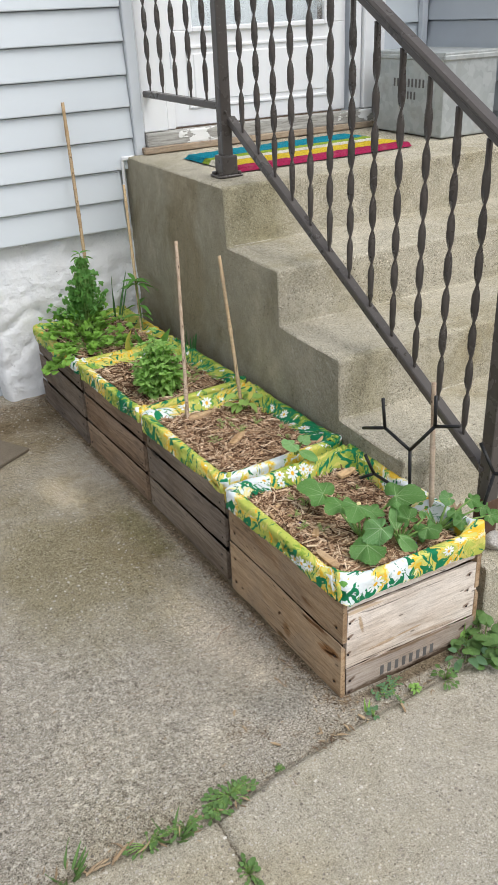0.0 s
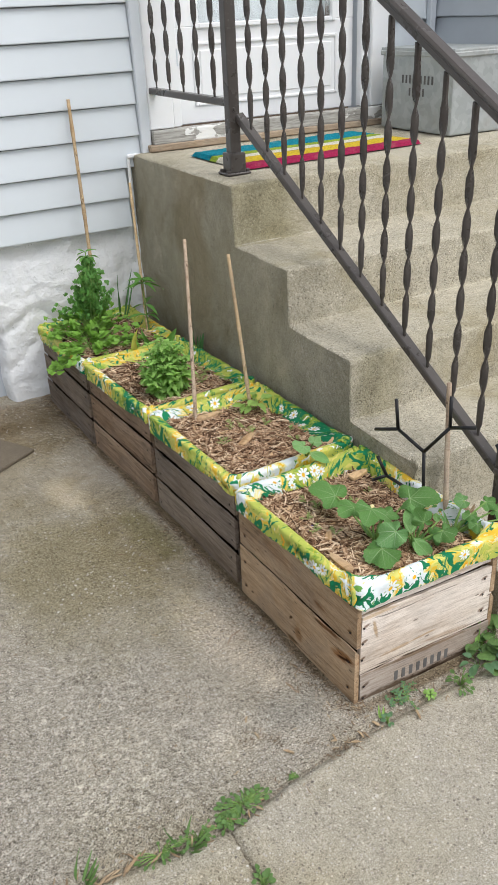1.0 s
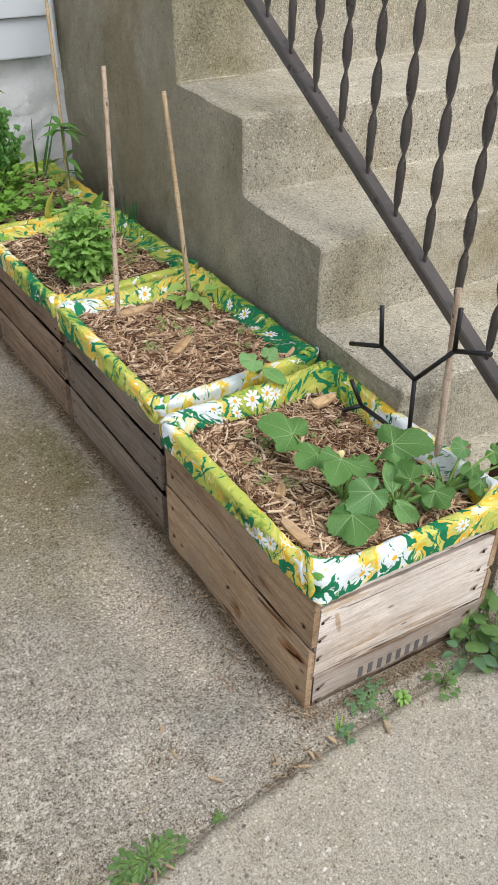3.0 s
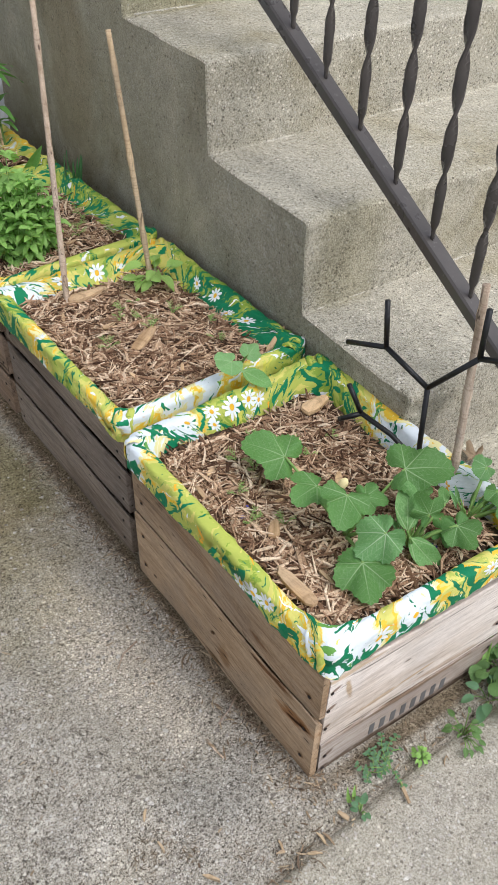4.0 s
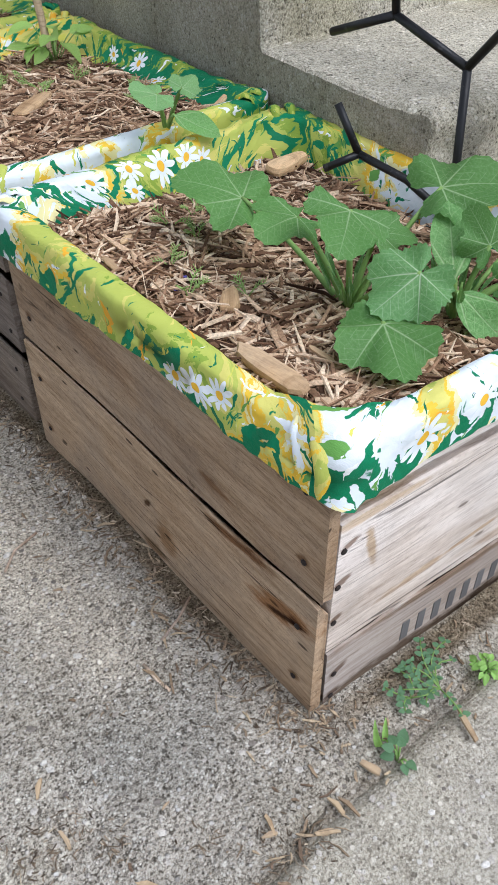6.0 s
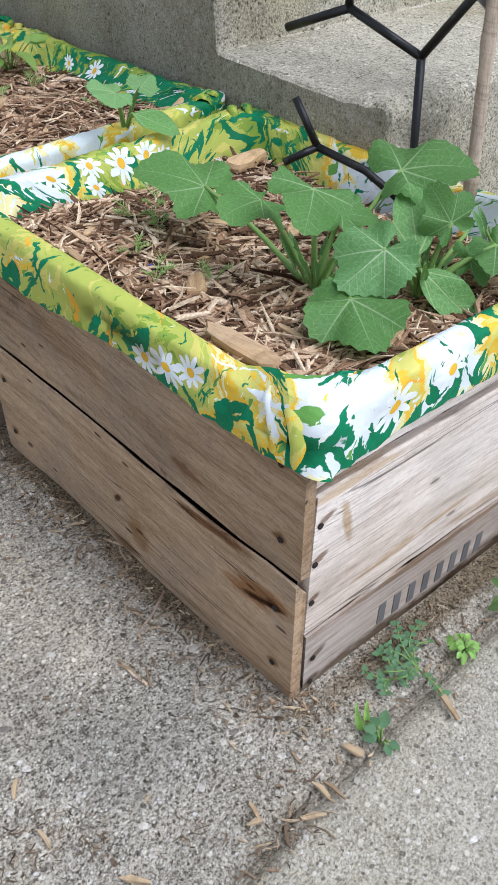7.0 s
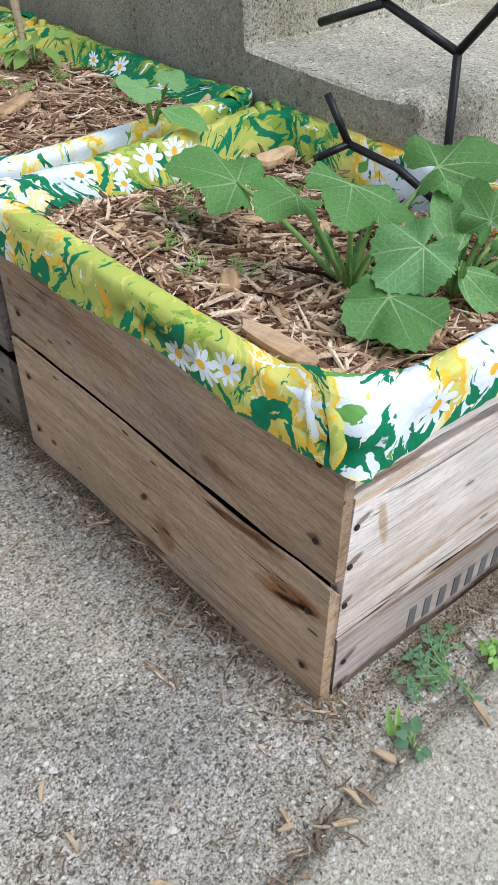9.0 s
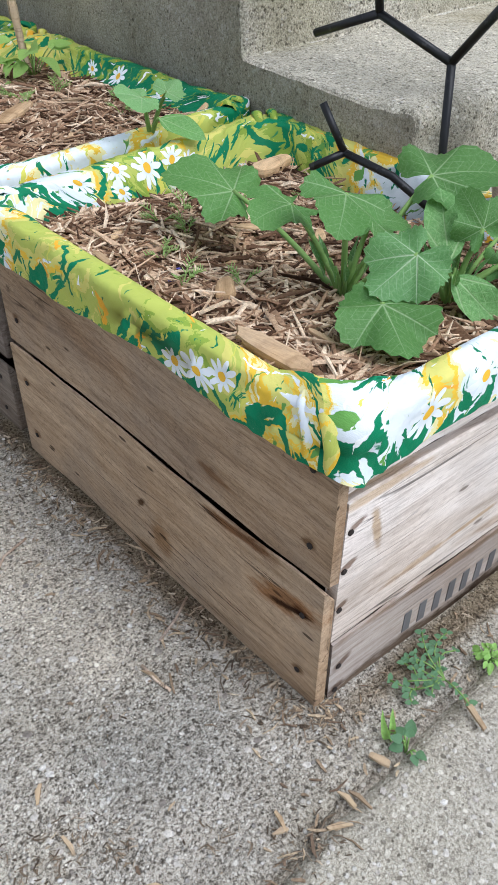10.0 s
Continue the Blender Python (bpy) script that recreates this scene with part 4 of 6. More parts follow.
part("wall_core", solid(block(0.3, 0.7, 2.9, 0, at=(1.59, 1.75, 1.5)), "wall_core", M["siding_shaded"]), side_wall)
side_board = lap_board(0.6, M["siding_shaded"], "board")
for k in range(-7, 15):
    part("siding_board", side_board, side_wall, pose(1.42, 2.0, 1.283 + 0.1098 * k, 0, 0, -90))


def foundation():
    """Rough whitewashed rubble under the siding."""
    verts, faces = [], []
    nx, nz = 60, 44
    x0, x1 = -0.615, 0.02
    for j in range(nz + 1):
        z = -0.03 + 0.66 * j / nz
        for i in range(nx + 1):
            x = x0 + (x1 - x0) * i / nx + 0.012 * noise.noise((1.3, 2, z * 9)) * (1 - i / nx)
            d = noise.noise((x * 5, 0, z * 6)) * 0.016 - 0.009 * max(0, 1 - 6 * abs(noise.noise((x * 5, 3, z * 7)))) + abs(noise.noise((x * 13, 8, z * 13))) * 0.012 + noise.noise((x * 40, 5, z * 40)) * 0.004
            out = 0.012 + 0.02 * (1 - j / nz)
            if i == 0:
                out -= 0.05
            if i == 1:
                out -= 0.012
            if j == nz:
                out -= 0.03
            verts.append((x, 2.03 - out - d, z))
    for j in range(nz):
        for i in range(nx):
            a = j * (nx + 1) + i
            faces.append((a, a + 1, a + nx + 2, a + nx + 1))
    n0 = len(verts)
    ring = [j * (nx + 1) for j in range(nz + 1)]
    verts += [(verts[r][0], 2.25, verts[r][2]) for r in ring]
    for k in range(nz):
        faces.append((ring[k], ring[k + 1], n0 + k + 1, n0 + k))
    top = [nz * (nx + 1) + i for i in range(nx + 1)]
    n1 = len(verts)
    verts += [(verts[r][0], 2.25, verts[r][2]) for r in top]
    for k in range(nx):
        faces.append((top[k], top[k + 1], n1 + k + 1, n1 + k))
    return mesh_of("foundation", verts, faces, M["foundation"], None, True)


tagged(new("foundation", foundation()), "rough white-painted rubble foundation under the siding", "foundation", kind="structure")
me = solid(block(2.2, 0.2, 0.66, 0.01, at=(-1.7, 2.19, 0.29)), "foundation_return", M["siding_shaded"])
tagged(new("foundation_return", me), "recessed grey foundation wall beyond the whitewashed rubble", "foundation", kind="structure")

# corner board, flashing, door frame
trim = thing("corner_trim", None, "pale grey vertical corner trim beside the door", "trim", kind="structure")
part("corner_board", solid(block(0.042, 0.03, 2.1, 0.004, at=(0.056, 1.992, 1.93)), "corner_board", M["trim"]), trim)
part("flashing", solid(join(block(0.055, 0.012, 0.016, 0.004, at=(0.0, 1.982, 0.878)), block(0.012, 0.01, 0.3, 0.004, at=(-0.022, 1.985, 0.73))), "flashing", M["white"]), trim, None, "white caulked flashing strip")
right = thing("corner_trim", None, "pale grey inside corner trim between two siding walls", "trim", kind="structure")
part("corner_board", solid(block(0.03, 0.03, 2.1, 0.004, at=(1.397, 1.985, 1.93)), "corner_board", M["trim"]), right)

door = thing("door_1", None, "closed white panelled entrance door with a glazed upper half", "door", kind="structure")
DY = 2.05


def frame_ring(x0, x1, z0, z1, w, d, y):
    return join(block(w, d, z1 - z0, 0.003, at=(x0 + w / 2, y, (z0 + z1) / 2)), block(w, d, z1 - z0, 0.003, at=(x1 - w / 2, y, (z0 + z1) / 2)),
                block(x1 - x0 - 2 * w, d, w, 0.003, at=((x0 + x1) / 2, y, z0 + w / 2)), block(x1 - x0 - 2 * w, d, w, 0.003, at=((x0 + x1) / 2, y, z1 - w / 2)))


slabm = join(block(0.82, 0.03, 0.34, 0.003, at=(0.635, DY + 0.02, 1.127)), block(0.1, 0.03, 1.75, 0.003, at=(0.275, DY + 0.02, 2.172)),
             block(0.1, 0.03, 1.75, 0.003, at=(0.995, DY + 0.02, 2.172)), block(0.62, 0.03, 0.2, 0.003, at=(0.635, DY + 0.02, 2.9)))
part("door_leaf", solid(slabm, "door_leaf", M["white"]), door)
part("panel_moulding", solid(frame_ring(0.305, 0.965, 1.02, 1.245, 0.012, 0.012, DY + 0.004), "panel_moulding", M["white"]), door)
part("panel", solid(block(0.6, 0.01, 0.17, 0.004, at=(0.635, DY + 0.005, 1.132)), "panel", M["white"]), door)
part("glazing_bead", solid(frame_ring(0.318, 0.952, 1.29, 2.8, 0.018, 0.02, DY + 0.004), "glazing_bead", M["white"]), door)
pane = part("pane", solid(block(0.63, 0.006, 1.53, 0, at=(0.635, DY + 0.022, 2.05)), "pane", M["glass"]), door)
pane.visible_shadow = False
part("curtain", solid(block(0.62, 0.004, 1.5, 0, at=(0.635, DY + 0.07, 2.05)), "curtain", M["white"]), door, None, "white curtain behind the glass")
part("bottom_seal", solid(block(0.012, 0.012, 0.12, 0.002, at=(0.222, DY - 0.002, 1.01)), "bottom_seal", M["seal"]), door)
jamb = thing("door_frame", None, "white painted door casing and jambs", "door frame", kind="structure")
for x, w, y in ((0.128, 0.1, 2.0), (0.199, 0.036, 2.014), (1.066, 0.036, 2.014), (1.142, 0.106, 2.0)):
    part("casing", solid(block(w, 0.04, 2.2, 0.004, at=(x, y, 2.06)), "casing", M["white"]), jamb)
part("hinge", solid(block(0.008, 0.01, 0.06, 0.002, at=(0.214, 1.998, 1.2)), "hinge", M["trim"]), jamb)
sill = thing("door_sill", None, "weathered door sill with flaking white paint over bare wood", "door sill", kind="structure")
part("sill_board", solid(block(1.12, 0.05, 0.05, 0.006, 2, at=(0.64, 1.985, 0.933)), "sill_board", M["peeling"]), sill)
part("sill_strip", solid(block(1.1, 0.04, 0.024, 0.003, at=(0.61, 1.972, 0.897)), "sill_strip", M["sill_wood"]), sill, None, "bare brown wood strip")

# ---- railings ----
SLOPE = 0.5525
RX = 0.118


def rail_low(y):
    return 1.027 + (y - 1.269) * SLOPE


def sloped_bar(y0, y1, w, h, lift, r=0.003):
    """A bar with square section that follows the stair's slope, its top lift above the low rail."""
    bm = block(w, math.hypot(y1 - y0, (y1 - y0) * SLOPE), h, r, 1)
    m = Matrix.Translation((0, (y0 + y1) / 2, rail_low((y0 + y1) / 2) + lift - h / 2)) @ Matrix.Rotation(math.atan(SLOPE), 4, "X")
    bmesh.ops.transform(bm, matrix=m, verts=bm.verts)
    return bm


def baluster(height, turns, name):
    """A flat bar twisted about its length, with plain narrow feet."""
    verts, faces = [], []
    n = 64
    for i in range(n + 1):
        t = i / n
        z = height * t
        free = min(1, max(0, (z - 0.05) / 0.03)) * min(1, max(0, (height - 0.05 - z) / 0.03))
        a = math.pi * turns * min(1, max(0, (z - 0.06) / (height - 0.12)))
        w, d = (0.009, 0.003) if z > 0.022 else (0.0042, 0.0028)
        w *= min(1.0, 0.62 + 3.2 * z)
        for sx, sy in ((-1, -1), (1, -1), (1, 1), (-1, 1)):
            x, y = sx * d, sy * w
            verts.append((x * math.cos(a) - y * math.sin(a), x * math.sin(a) + y * math.cos(a), z))
    for i in range(n):
        for k in range(4):
            a = i * 4 + k
            faces.append((a, i * 4 + (k + 1) % 4, (i + 1) * 4 + (k + 1) % 4, a + 4))
    faces += [(3, 2, 1, 0), (n * 4, n * 4 + 1, n * 4 + 2, n * 4 + 3)]
    me = mesh_of(name, verts, faces, M["rail"], None, True)
    return me


def post(height):
    return join(block(0.036, 0.036, height, 0.004, 2, at=(0, 0, height / 2)))


def collar():
    """Cast shoe with a stepped flange."""
    bm = join(block(0.056, 0.056, 0.062, 0.006, 2, at=(0, 0, 0.036)), block(0.086, 0.07, 0.008, 0.003, 1, at=(0, 0, 0.004)))
    return bm


TOP = 0.70
railing = thing("stair_railing", None, "brown painted iron stair railing with twisted flat balusters", "railing")
part("post", solid(post(0.95), "post", M["rail"]), railing, pose(0.1, 1.352, 0.884))
part("collar", solid(collar(), "collar", M["rail"], ), railing, pose(0.1, 1.352, 0.884))
for dx, dy in ((-0.034, -0.024), (0.034, -0.024), (-0.034, 0.024)):
    part("bolt", solid(block(0.012, 0.012, 0.01, 0.004, 2), "bolt", M["rail"]), railing, pose(0.1 + dx, 1.352 + dy, 0.896))
part("post", solid(post(0.96), "post", M["rail"]), railing, pose(0.118, 0.102, 0.18))
part("post_foot", solid(block(0.041, 0.041, 0.13, 0.004, 2, at=(0, 0, 0.065)), "post_foot", M["rust"]), railing, pose(0.118, 0.102, 0.18), "rust-stained lower sleeve of the post")
part("bottom_rail", solid(sloped_bar(0.115, 1.345, 0.03, 0.022, 0.0), "bottom_rail", M["rail"]), railing, pose(RX, 0, 0))
part("top_rail", solid(join(sloped_bar(-0.05, 1.36, 0.02, 0.02, TOP), sloped_bar(-0.05, 1.36, 0.035, 0.014, TOP + 0.014, 0.005)), "top_rail", M["rail"]), railing, pose(RX, 0, 0))
twisted = baluster(TOP - 0.02, 6.5, "baluster")
for k in range(12):
    y = 1.263 - 0.0967 * k
    part("baluster", twisted, railing, pose(RX, y, rail_low(y) - 0.004, 0, 0, 20 + 8 * math.sin(k * 2.3)))
for y, z in ((1.335, 1.078), (0.112, 0.388)):
    part("bolt", solid(block(0.008, 0.012, 0.012, 0.004, 2), "bolt", M["rail"]), railing, pose(RX - 0.02, y, z))
landing_rail = thing("landing_railing", None, "brown painted iron landing railing with twisted balusters", "railing")
part("bottom_rail", solid(block(0.03, 0.62, 0.022, 0.003, at=(0.1, 1.68, 1.096)), "bottom_rail", M["rail"]), landing_rail)
part("top_rail", solid(block(0.042, 0.62, 0.03, 0.006, at=(0.1, 1.68, 1.80)), "top_rail", M["rail"]), landing_rail)
part("bracket", solid(block(0.03, 0.008, 0.055, 0.002, at=(0.1, 1.986, 1.07)), "bracket", M["rail"]), landing_rail)
short = baluster(0.7, 6.5, "baluster")
for k in range(5):
    part("baluster", short, landing_rail, pose(0.1, 1.466 + 0.118 * k, 1.104, 0, 0, 30 + 10 * k))

# ---- landing things ----
mat_thing = thing("doormat", pose(0.148, 1.368, 0.888, 0, 0, 2.2), "striped coir doormat in teal, lime, cream, yellow and magenta", "doormat")
y = 0.0
for name, w, m in (("stripe", 0.05, "magenta"), ("stripe", 0.095, "yellow"), ("stripe", 0.054, "cream"), ("stripe", 0.05, "lime"), ("stripe", 0.15, "teal")):
    verts, faces = [], []
    nx, ny = 60, 6
    for j in range(ny + 1):
        for i in range(nx + 1):
            edge = i in (0, nx) or (y == 0 and j == 0) or (m == "teal" and j == ny)
            verts.append((0.75 * i / nx + (-0.02 * (y + w * j / ny) / 0.4) * (i / nx) + 0.001 * rng.uniform(-1, 1), y + w * j / ny, 0.0 if edge else 0.014 + 0.001 * rng.uniform(-1, 1)))
    for j in range(ny):
        for i in range(nx):
            a = j * (nx + 1) + i
            faces.append((a, a + 1, a + nx + 2, a + nx + 1))
    part(name, mesh_of(name, verts, faces, M[m]), mat_thing)
    y += w

box = thing("milk_box", pose(1.075, 1.455, 0.888), "galvanised steel insulated milk box with stencilled lettering", "box")
part("body", solid(block(0.26, 0.43, 0.285, 0.008, 2, at=(0.13, 0.215, 0.1425)), "body", M["galvanised"]), box)
part("lid", solid(join(block(0.27, 0.44, 0.012, 0.004, 2, at=(0.13, 0.215, 0.293)), block(0.276, 0.446, 0.02, 0.004, 1, at=(0.13, 0.215, 0.28))), "lid", M["galvanised"]), box)


def stroke(w, h, slant=0.0):
    """One plain painted bar."""
    bm = block(w, 0.0008, h, 0)
    for v in bm.verts:
        v.co.x += slant * v.co.z
    return bm


def lettering(parent, count, pitch, height, at, bow=lambda x: 0.0):
    """A run of plain bars the size of stencilled writing, lying on a face that bows."""
    m = solid(stroke(pitch * 0.46, height), "bar", M["ink"])
    for k in range(count):
        part("stencil_bar", m, parent, at @ Matrix.Translation((pitch * (k + 0.5), bow(pitch * (k + 0.5)), 0)))


lettering(box, 9, 0.0222, 0.03, pose(-0.0006, 0.306, 0.188, 0, 0, -90))
lettering(box, 5, 0.0205, 0.028, pose(-0.0006, 0.26, 0.143, 0, 0, -90))

# ---- planter crates ----
CRATES = [  # corner x, y, turn, width, length, height, wood, boards a side, soil
    (-0.368, 0.000, 2.6, 0.382, 0.475, 0.309, "crate_tan", 2, 0.272),
    (-0.383, 0.515, 3.0, 0.372, 0.468, 0.311, "crate_dark", 3, 0.284),
    (-0.412, 1.005, 3.8, 0.372, 0.462, 0.314, "crate_brown", 3, 0.288),
    (-0.447, 1.488, 2.6, 0.372, 0.455, 0.312, "crate_dark", 3, 0.294),
]


def warp_of(t, seed):
    return 0.0025 * noise.noise((t * 2, seed, 9))


def plank(length, height, thick, mat, seed, name="board", axis="Y", slope=0.014):
    """A sawn board with uneven edges, lying along its axis; its outer face is the low side of the thickness."""
    r = random.Random(seed)
    n = 14
    verts, faces = [], []
    c = 0.0026
    sect = [(c, 0), (thick - c, 0), (thick, c), (thick, 1 - c), (thick - c, 1), (c, 1), (0, 1 - c), (0, c)]
    for i in range(n + 1):
        t = i / n
        top = height + 0.0032 * noise.noise((t * 6, seed, 0)) + 0.001 * r.uniform(-1, 1)
        bot = 0.002 * noise.noise((t * 6, seed, 5)) + 0.001 * r.uniform(-1, 1)
        warp = warp_of(t, seed)
        end = 0.002 if i in (0, n) else 0
        for s, h in sect:
            z = bot + (top - bot) * h - (slope if s > thick * 0.5 and h > 0.5 else 0)
            s2 = s + warp
            p = (s2, length * t + (0.0015 * r.uniform(-1, 1) if i in (0, n) else 0), z)
            verts.append(p if axis == "Y" else (p[1], p[0], p[2]))
    m = len(sect)
    for i in range(n):
        for k in range(m):
            f = (i * m + k, i * m + (k + 1) % m, (i + 1) * m + (k + 1) % m, (i + 1) * m + k)
            faces.append(f)
    faces += [tuple(range(m))[::-1], tuple(range(n * m, n * m + m))]
    return mesh_of(name, verts, faces, mat)


def rim_path(w, l, inset, r, n=70):
    """Points round a rounded rectangle, with the length run so far."""
    x0, x1, y0, y1 = inset, w - inset, inset, l - inset
    corners = [((x0 + r, y0 + r), 180), ((x1 - r, y0 + r), 270), ((x1 - r, y1 - r), 0), ((x0 + r, y1 - r), 90)]
    pts = []
    for k, ((cx, cy), a0) in enumerate(corners):
        for i in range(9):
            a = radians(a0 + 90 * i / 8)
            pts.append((cx + r * math.cos(a), cy + r * math.sin(a), math.cos(a), math.sin(a)))
        nx, na = corners[(k + 1) % 4]
        sx, sy = pts[-1][0], pts[-1][1]
        a = radians(na)
        ex, ey = nx[0] + r * math.cos(a), nx[1] + r * math.sin(a)
        m = n // 4
        for i in range(1, m):
            pts.append((sx + (ex - sx) * i / m, sy + (ey - sy) * i / m, math.cos(a), math.sin(a)))
    return pts


def tone_at(bands, f):
    """Blend between the (place round the rim, tone) stops of a print."""
    for (a, ta), (b, tb) in zip(bands, bands[1:]):
        if f <= b:
            return ta + (tb - ta) * (f - a) / (b - a)
    return bands[-1][1]


def with_tones(me, tones):
    layer = me.uv_layers.new(name="Tone")
    idx = np.empty(len(me.loops), dtype=np.int32)
    me.loops.foreach_get("vertex_index", idx)
    layer.data.foreach_set("uv", np.asarray(tones, dtype=np.float32)[idx].ravel())
    return me


# the print's main colour round each rim: low is green, then lime, yellow, gold, and white at the top
BANDS = [
    [(0, 0.522), (0.004, 0.525), (0.01, 0.6), (0.06, 0.62), (0.085, 0.5), (0.1, 0.61), (0.125, 0.58), (0.15, 0.47), (0.18, 0.49), (0.22, 0.51), (0.25, 0.49), (0.3, 0.58), (0.4, 0.6), (0.47, 0.44), (0.5, 0.38), (0.53, 0.49), (0.58, 0.41), (0.62, 0.46), (0.66, 0.41), (0.7, 0.5), (0.735, 0.58), (0.775, 0.58), (0.797, 0.57), (0.81, 0.46), (0.84, 0.47), (0.88, 0.44), (0.94, 0.43), (0.955, 0.49), (0.965, 0.52), (1, 0.522)],
    [(0, 0.49), (0.05, 0.56), (0.14, 0.56), (0.2, 0.47), (0.24, 0.4), (0.3, 0.37), (0.44, 0.38), (0.5, 0.5), (0.56, 0.48), (0.68, 0.47), (0.73, 0.6), (0.77, 0.58), (0.8, 0.39), (0.84, 0.52), (0.87, 0.52), (0.9, 0.45), (0.95, 0.44), (0.98, 0.49), (1, 0.49)],
    [(0, 0.5), (0.1, 0.47), (0.22, 0.44), (0.3, 0.4), (0.5, 0.42), (0.6, 0.46), (0.72, 0.52), (0.78, 0.43), (0.85, 0.56), (0.9, 0.45), (0.95, 0.38), (0.985, 0.42), (1, 0.55)],
    [(0, 0.6), (0.05, 0.45), (0.25, 0.46), (0.35, 0.5), (0.5, 0.45), (0.75, 0.45), (0.95, 0.46), (0.985, 0.6), (1, 0.6)],
]
# how far green strokes crowd the hem round each rim
GREENS = [
    [(0, 0.9), (0.05, 0.95), (0.08, 0.5), (0.11, 0.9), (0.16, 0.9), (0.19, 0.3), (0.23, 0.1), (0.5, 0.4), (0.7, 0.2), (0.74, 0.8), (0.8, 0.75), (0.83, 0.35), (0.93, 0.4), (0.965, 0.45), (0.98, 0.2), (1, 0.5)],
    [(0, 0.2), (0.2, 0.3), (0.3, 0.7), (0.5, 0.3), (0.75, 0.4), (0.8, 0.8), (0.86, 0.2), (1, 0.3)],
    [(0, 0.6), (0.3, 0.5), (0.75, 0.3), (0.92, 0.4), (1, 0.8)],
    [(0, 0.3), (1, 0.3)],
]


def cloth(w, l, h, soil, seed, over=0.062, bunch=False, bands=BANDS[0], green=((0, 0.3), (1, 0.3)), mat="cloth", askew=0.0, tuck=2.2):
    """The lining folded over a crate's rim: out and down, with slack and puckers."""
    outer = rim_path(w, l, 0.0, 0.012, 200)
    inner = rim_path(w, l, 0.0155, 0.028, 200)
    # share of the way inwards, push outwards, height over the rim
    prof = [(0, 0.0070, -over), (0, 0.0074, -over * 0.8), (0, 0.0076, -over * 0.5), (0, 0.0074, -0.02), (0.0, 0.0072, -0.004), (0.0, 0.0062, 0.0012), (0.08, 0.0045, 0.0034), (0.5, 0, 0.0042), (0.88, 0, 0.0030), (0.99, 0, -0.0005),
            (1.03, 0, -0.014), (1.06, 0, -(h - soil) + 0.004), (1.12, 0, -(h - soil) - 0.02)]
    tones = []
    verts, faces, uvs = [], [], []
    run = 0.0
    for i in range(len(outer) + 1):
        x, y, nx, ny = outer[i % len(outer)]
        ix, iy = inner[i % len(inner)][:2]
        if i:
            px, py = outer[(i - 1) % len(outer)][:2]
            run += math.hypot(x - px, y - py)
        v = 0.0
        cornerish = max(0, 1 - min(math.hypot(x - cx, y - cy) for cx in (0, w) for cy in (0, l)) / 0.07)
        last = None
        for k, (s, o, dz) in enumerate(prof):
            puck = noise.noise((x * 16 + seed * 3, y * 16, k * 0.3)) * 0.0024 + noise.noise((x * 55, y * 55, k * 0.4 + seed)) * 0.0014 - 0.003 * max(0, 1 - 5 * abs(noise.noise((x * 24 + y * 10, y * 24 - x * 10, k * 0.22 + seed * 2))))
            fold = abs(noise.noise((x * 42 + seed, y * 42, k * 0.16))) * 0.011 * cornerish
            slant = max(0.0, nx, ny) * tuck * (0, 0.35, 1.0, 1.2)[max(0, k - 9)]
            s += slant
            oo = o + puck + (fold if k < 7 else 0)
            zz = h + dz + ((0.7 * puck + 0.6 * fold) if 3 < k < 10 else 0)
            if k < 3:
                hem = 0.010 * noise.noise((x * 7 + seed, y * 7, 2)) + 0.003 * noise.noise((x * 40, y * 40, 2)) - 0.018 * y / l * (x < 0.05)
                zz += hem * (1 - k / 3) + 0.011 * max(0.0, -nx) * (1 - k / 4)
            if k < 5:
                oo = max(oo, 0.0062)
            if bunch and 5 < k < 10:
                zz += 0.024 * max(0, 1 - math.hypot(x - w, y) / 0.035) + 0.016 * max(0, 1 - math.hypot(x, y) / 0.05)
            p = (x + (ix - x) * s + nx * oo, y + (iy - y) * s + ny * oo - askew * x * max(0.0, 1 - y / 0.12), zz)
            if last:
                v += math.dist(p, last)
            last = p
            verts.append(p)
            uvs.append((run, v))
            tones.append((tone_at(bands, i / len(outer)), tone_at(green, i / len(outer))))
    m = len(prof)
    for i in range(len(outer)):
        for k in range(m - 1):
            a = i * m + k
            faces.append((a, a + m, a + m + 1, a + 1))
    return with_tones(mesh_of("lining", verts, faces, M[mat], uvs, True), tones)


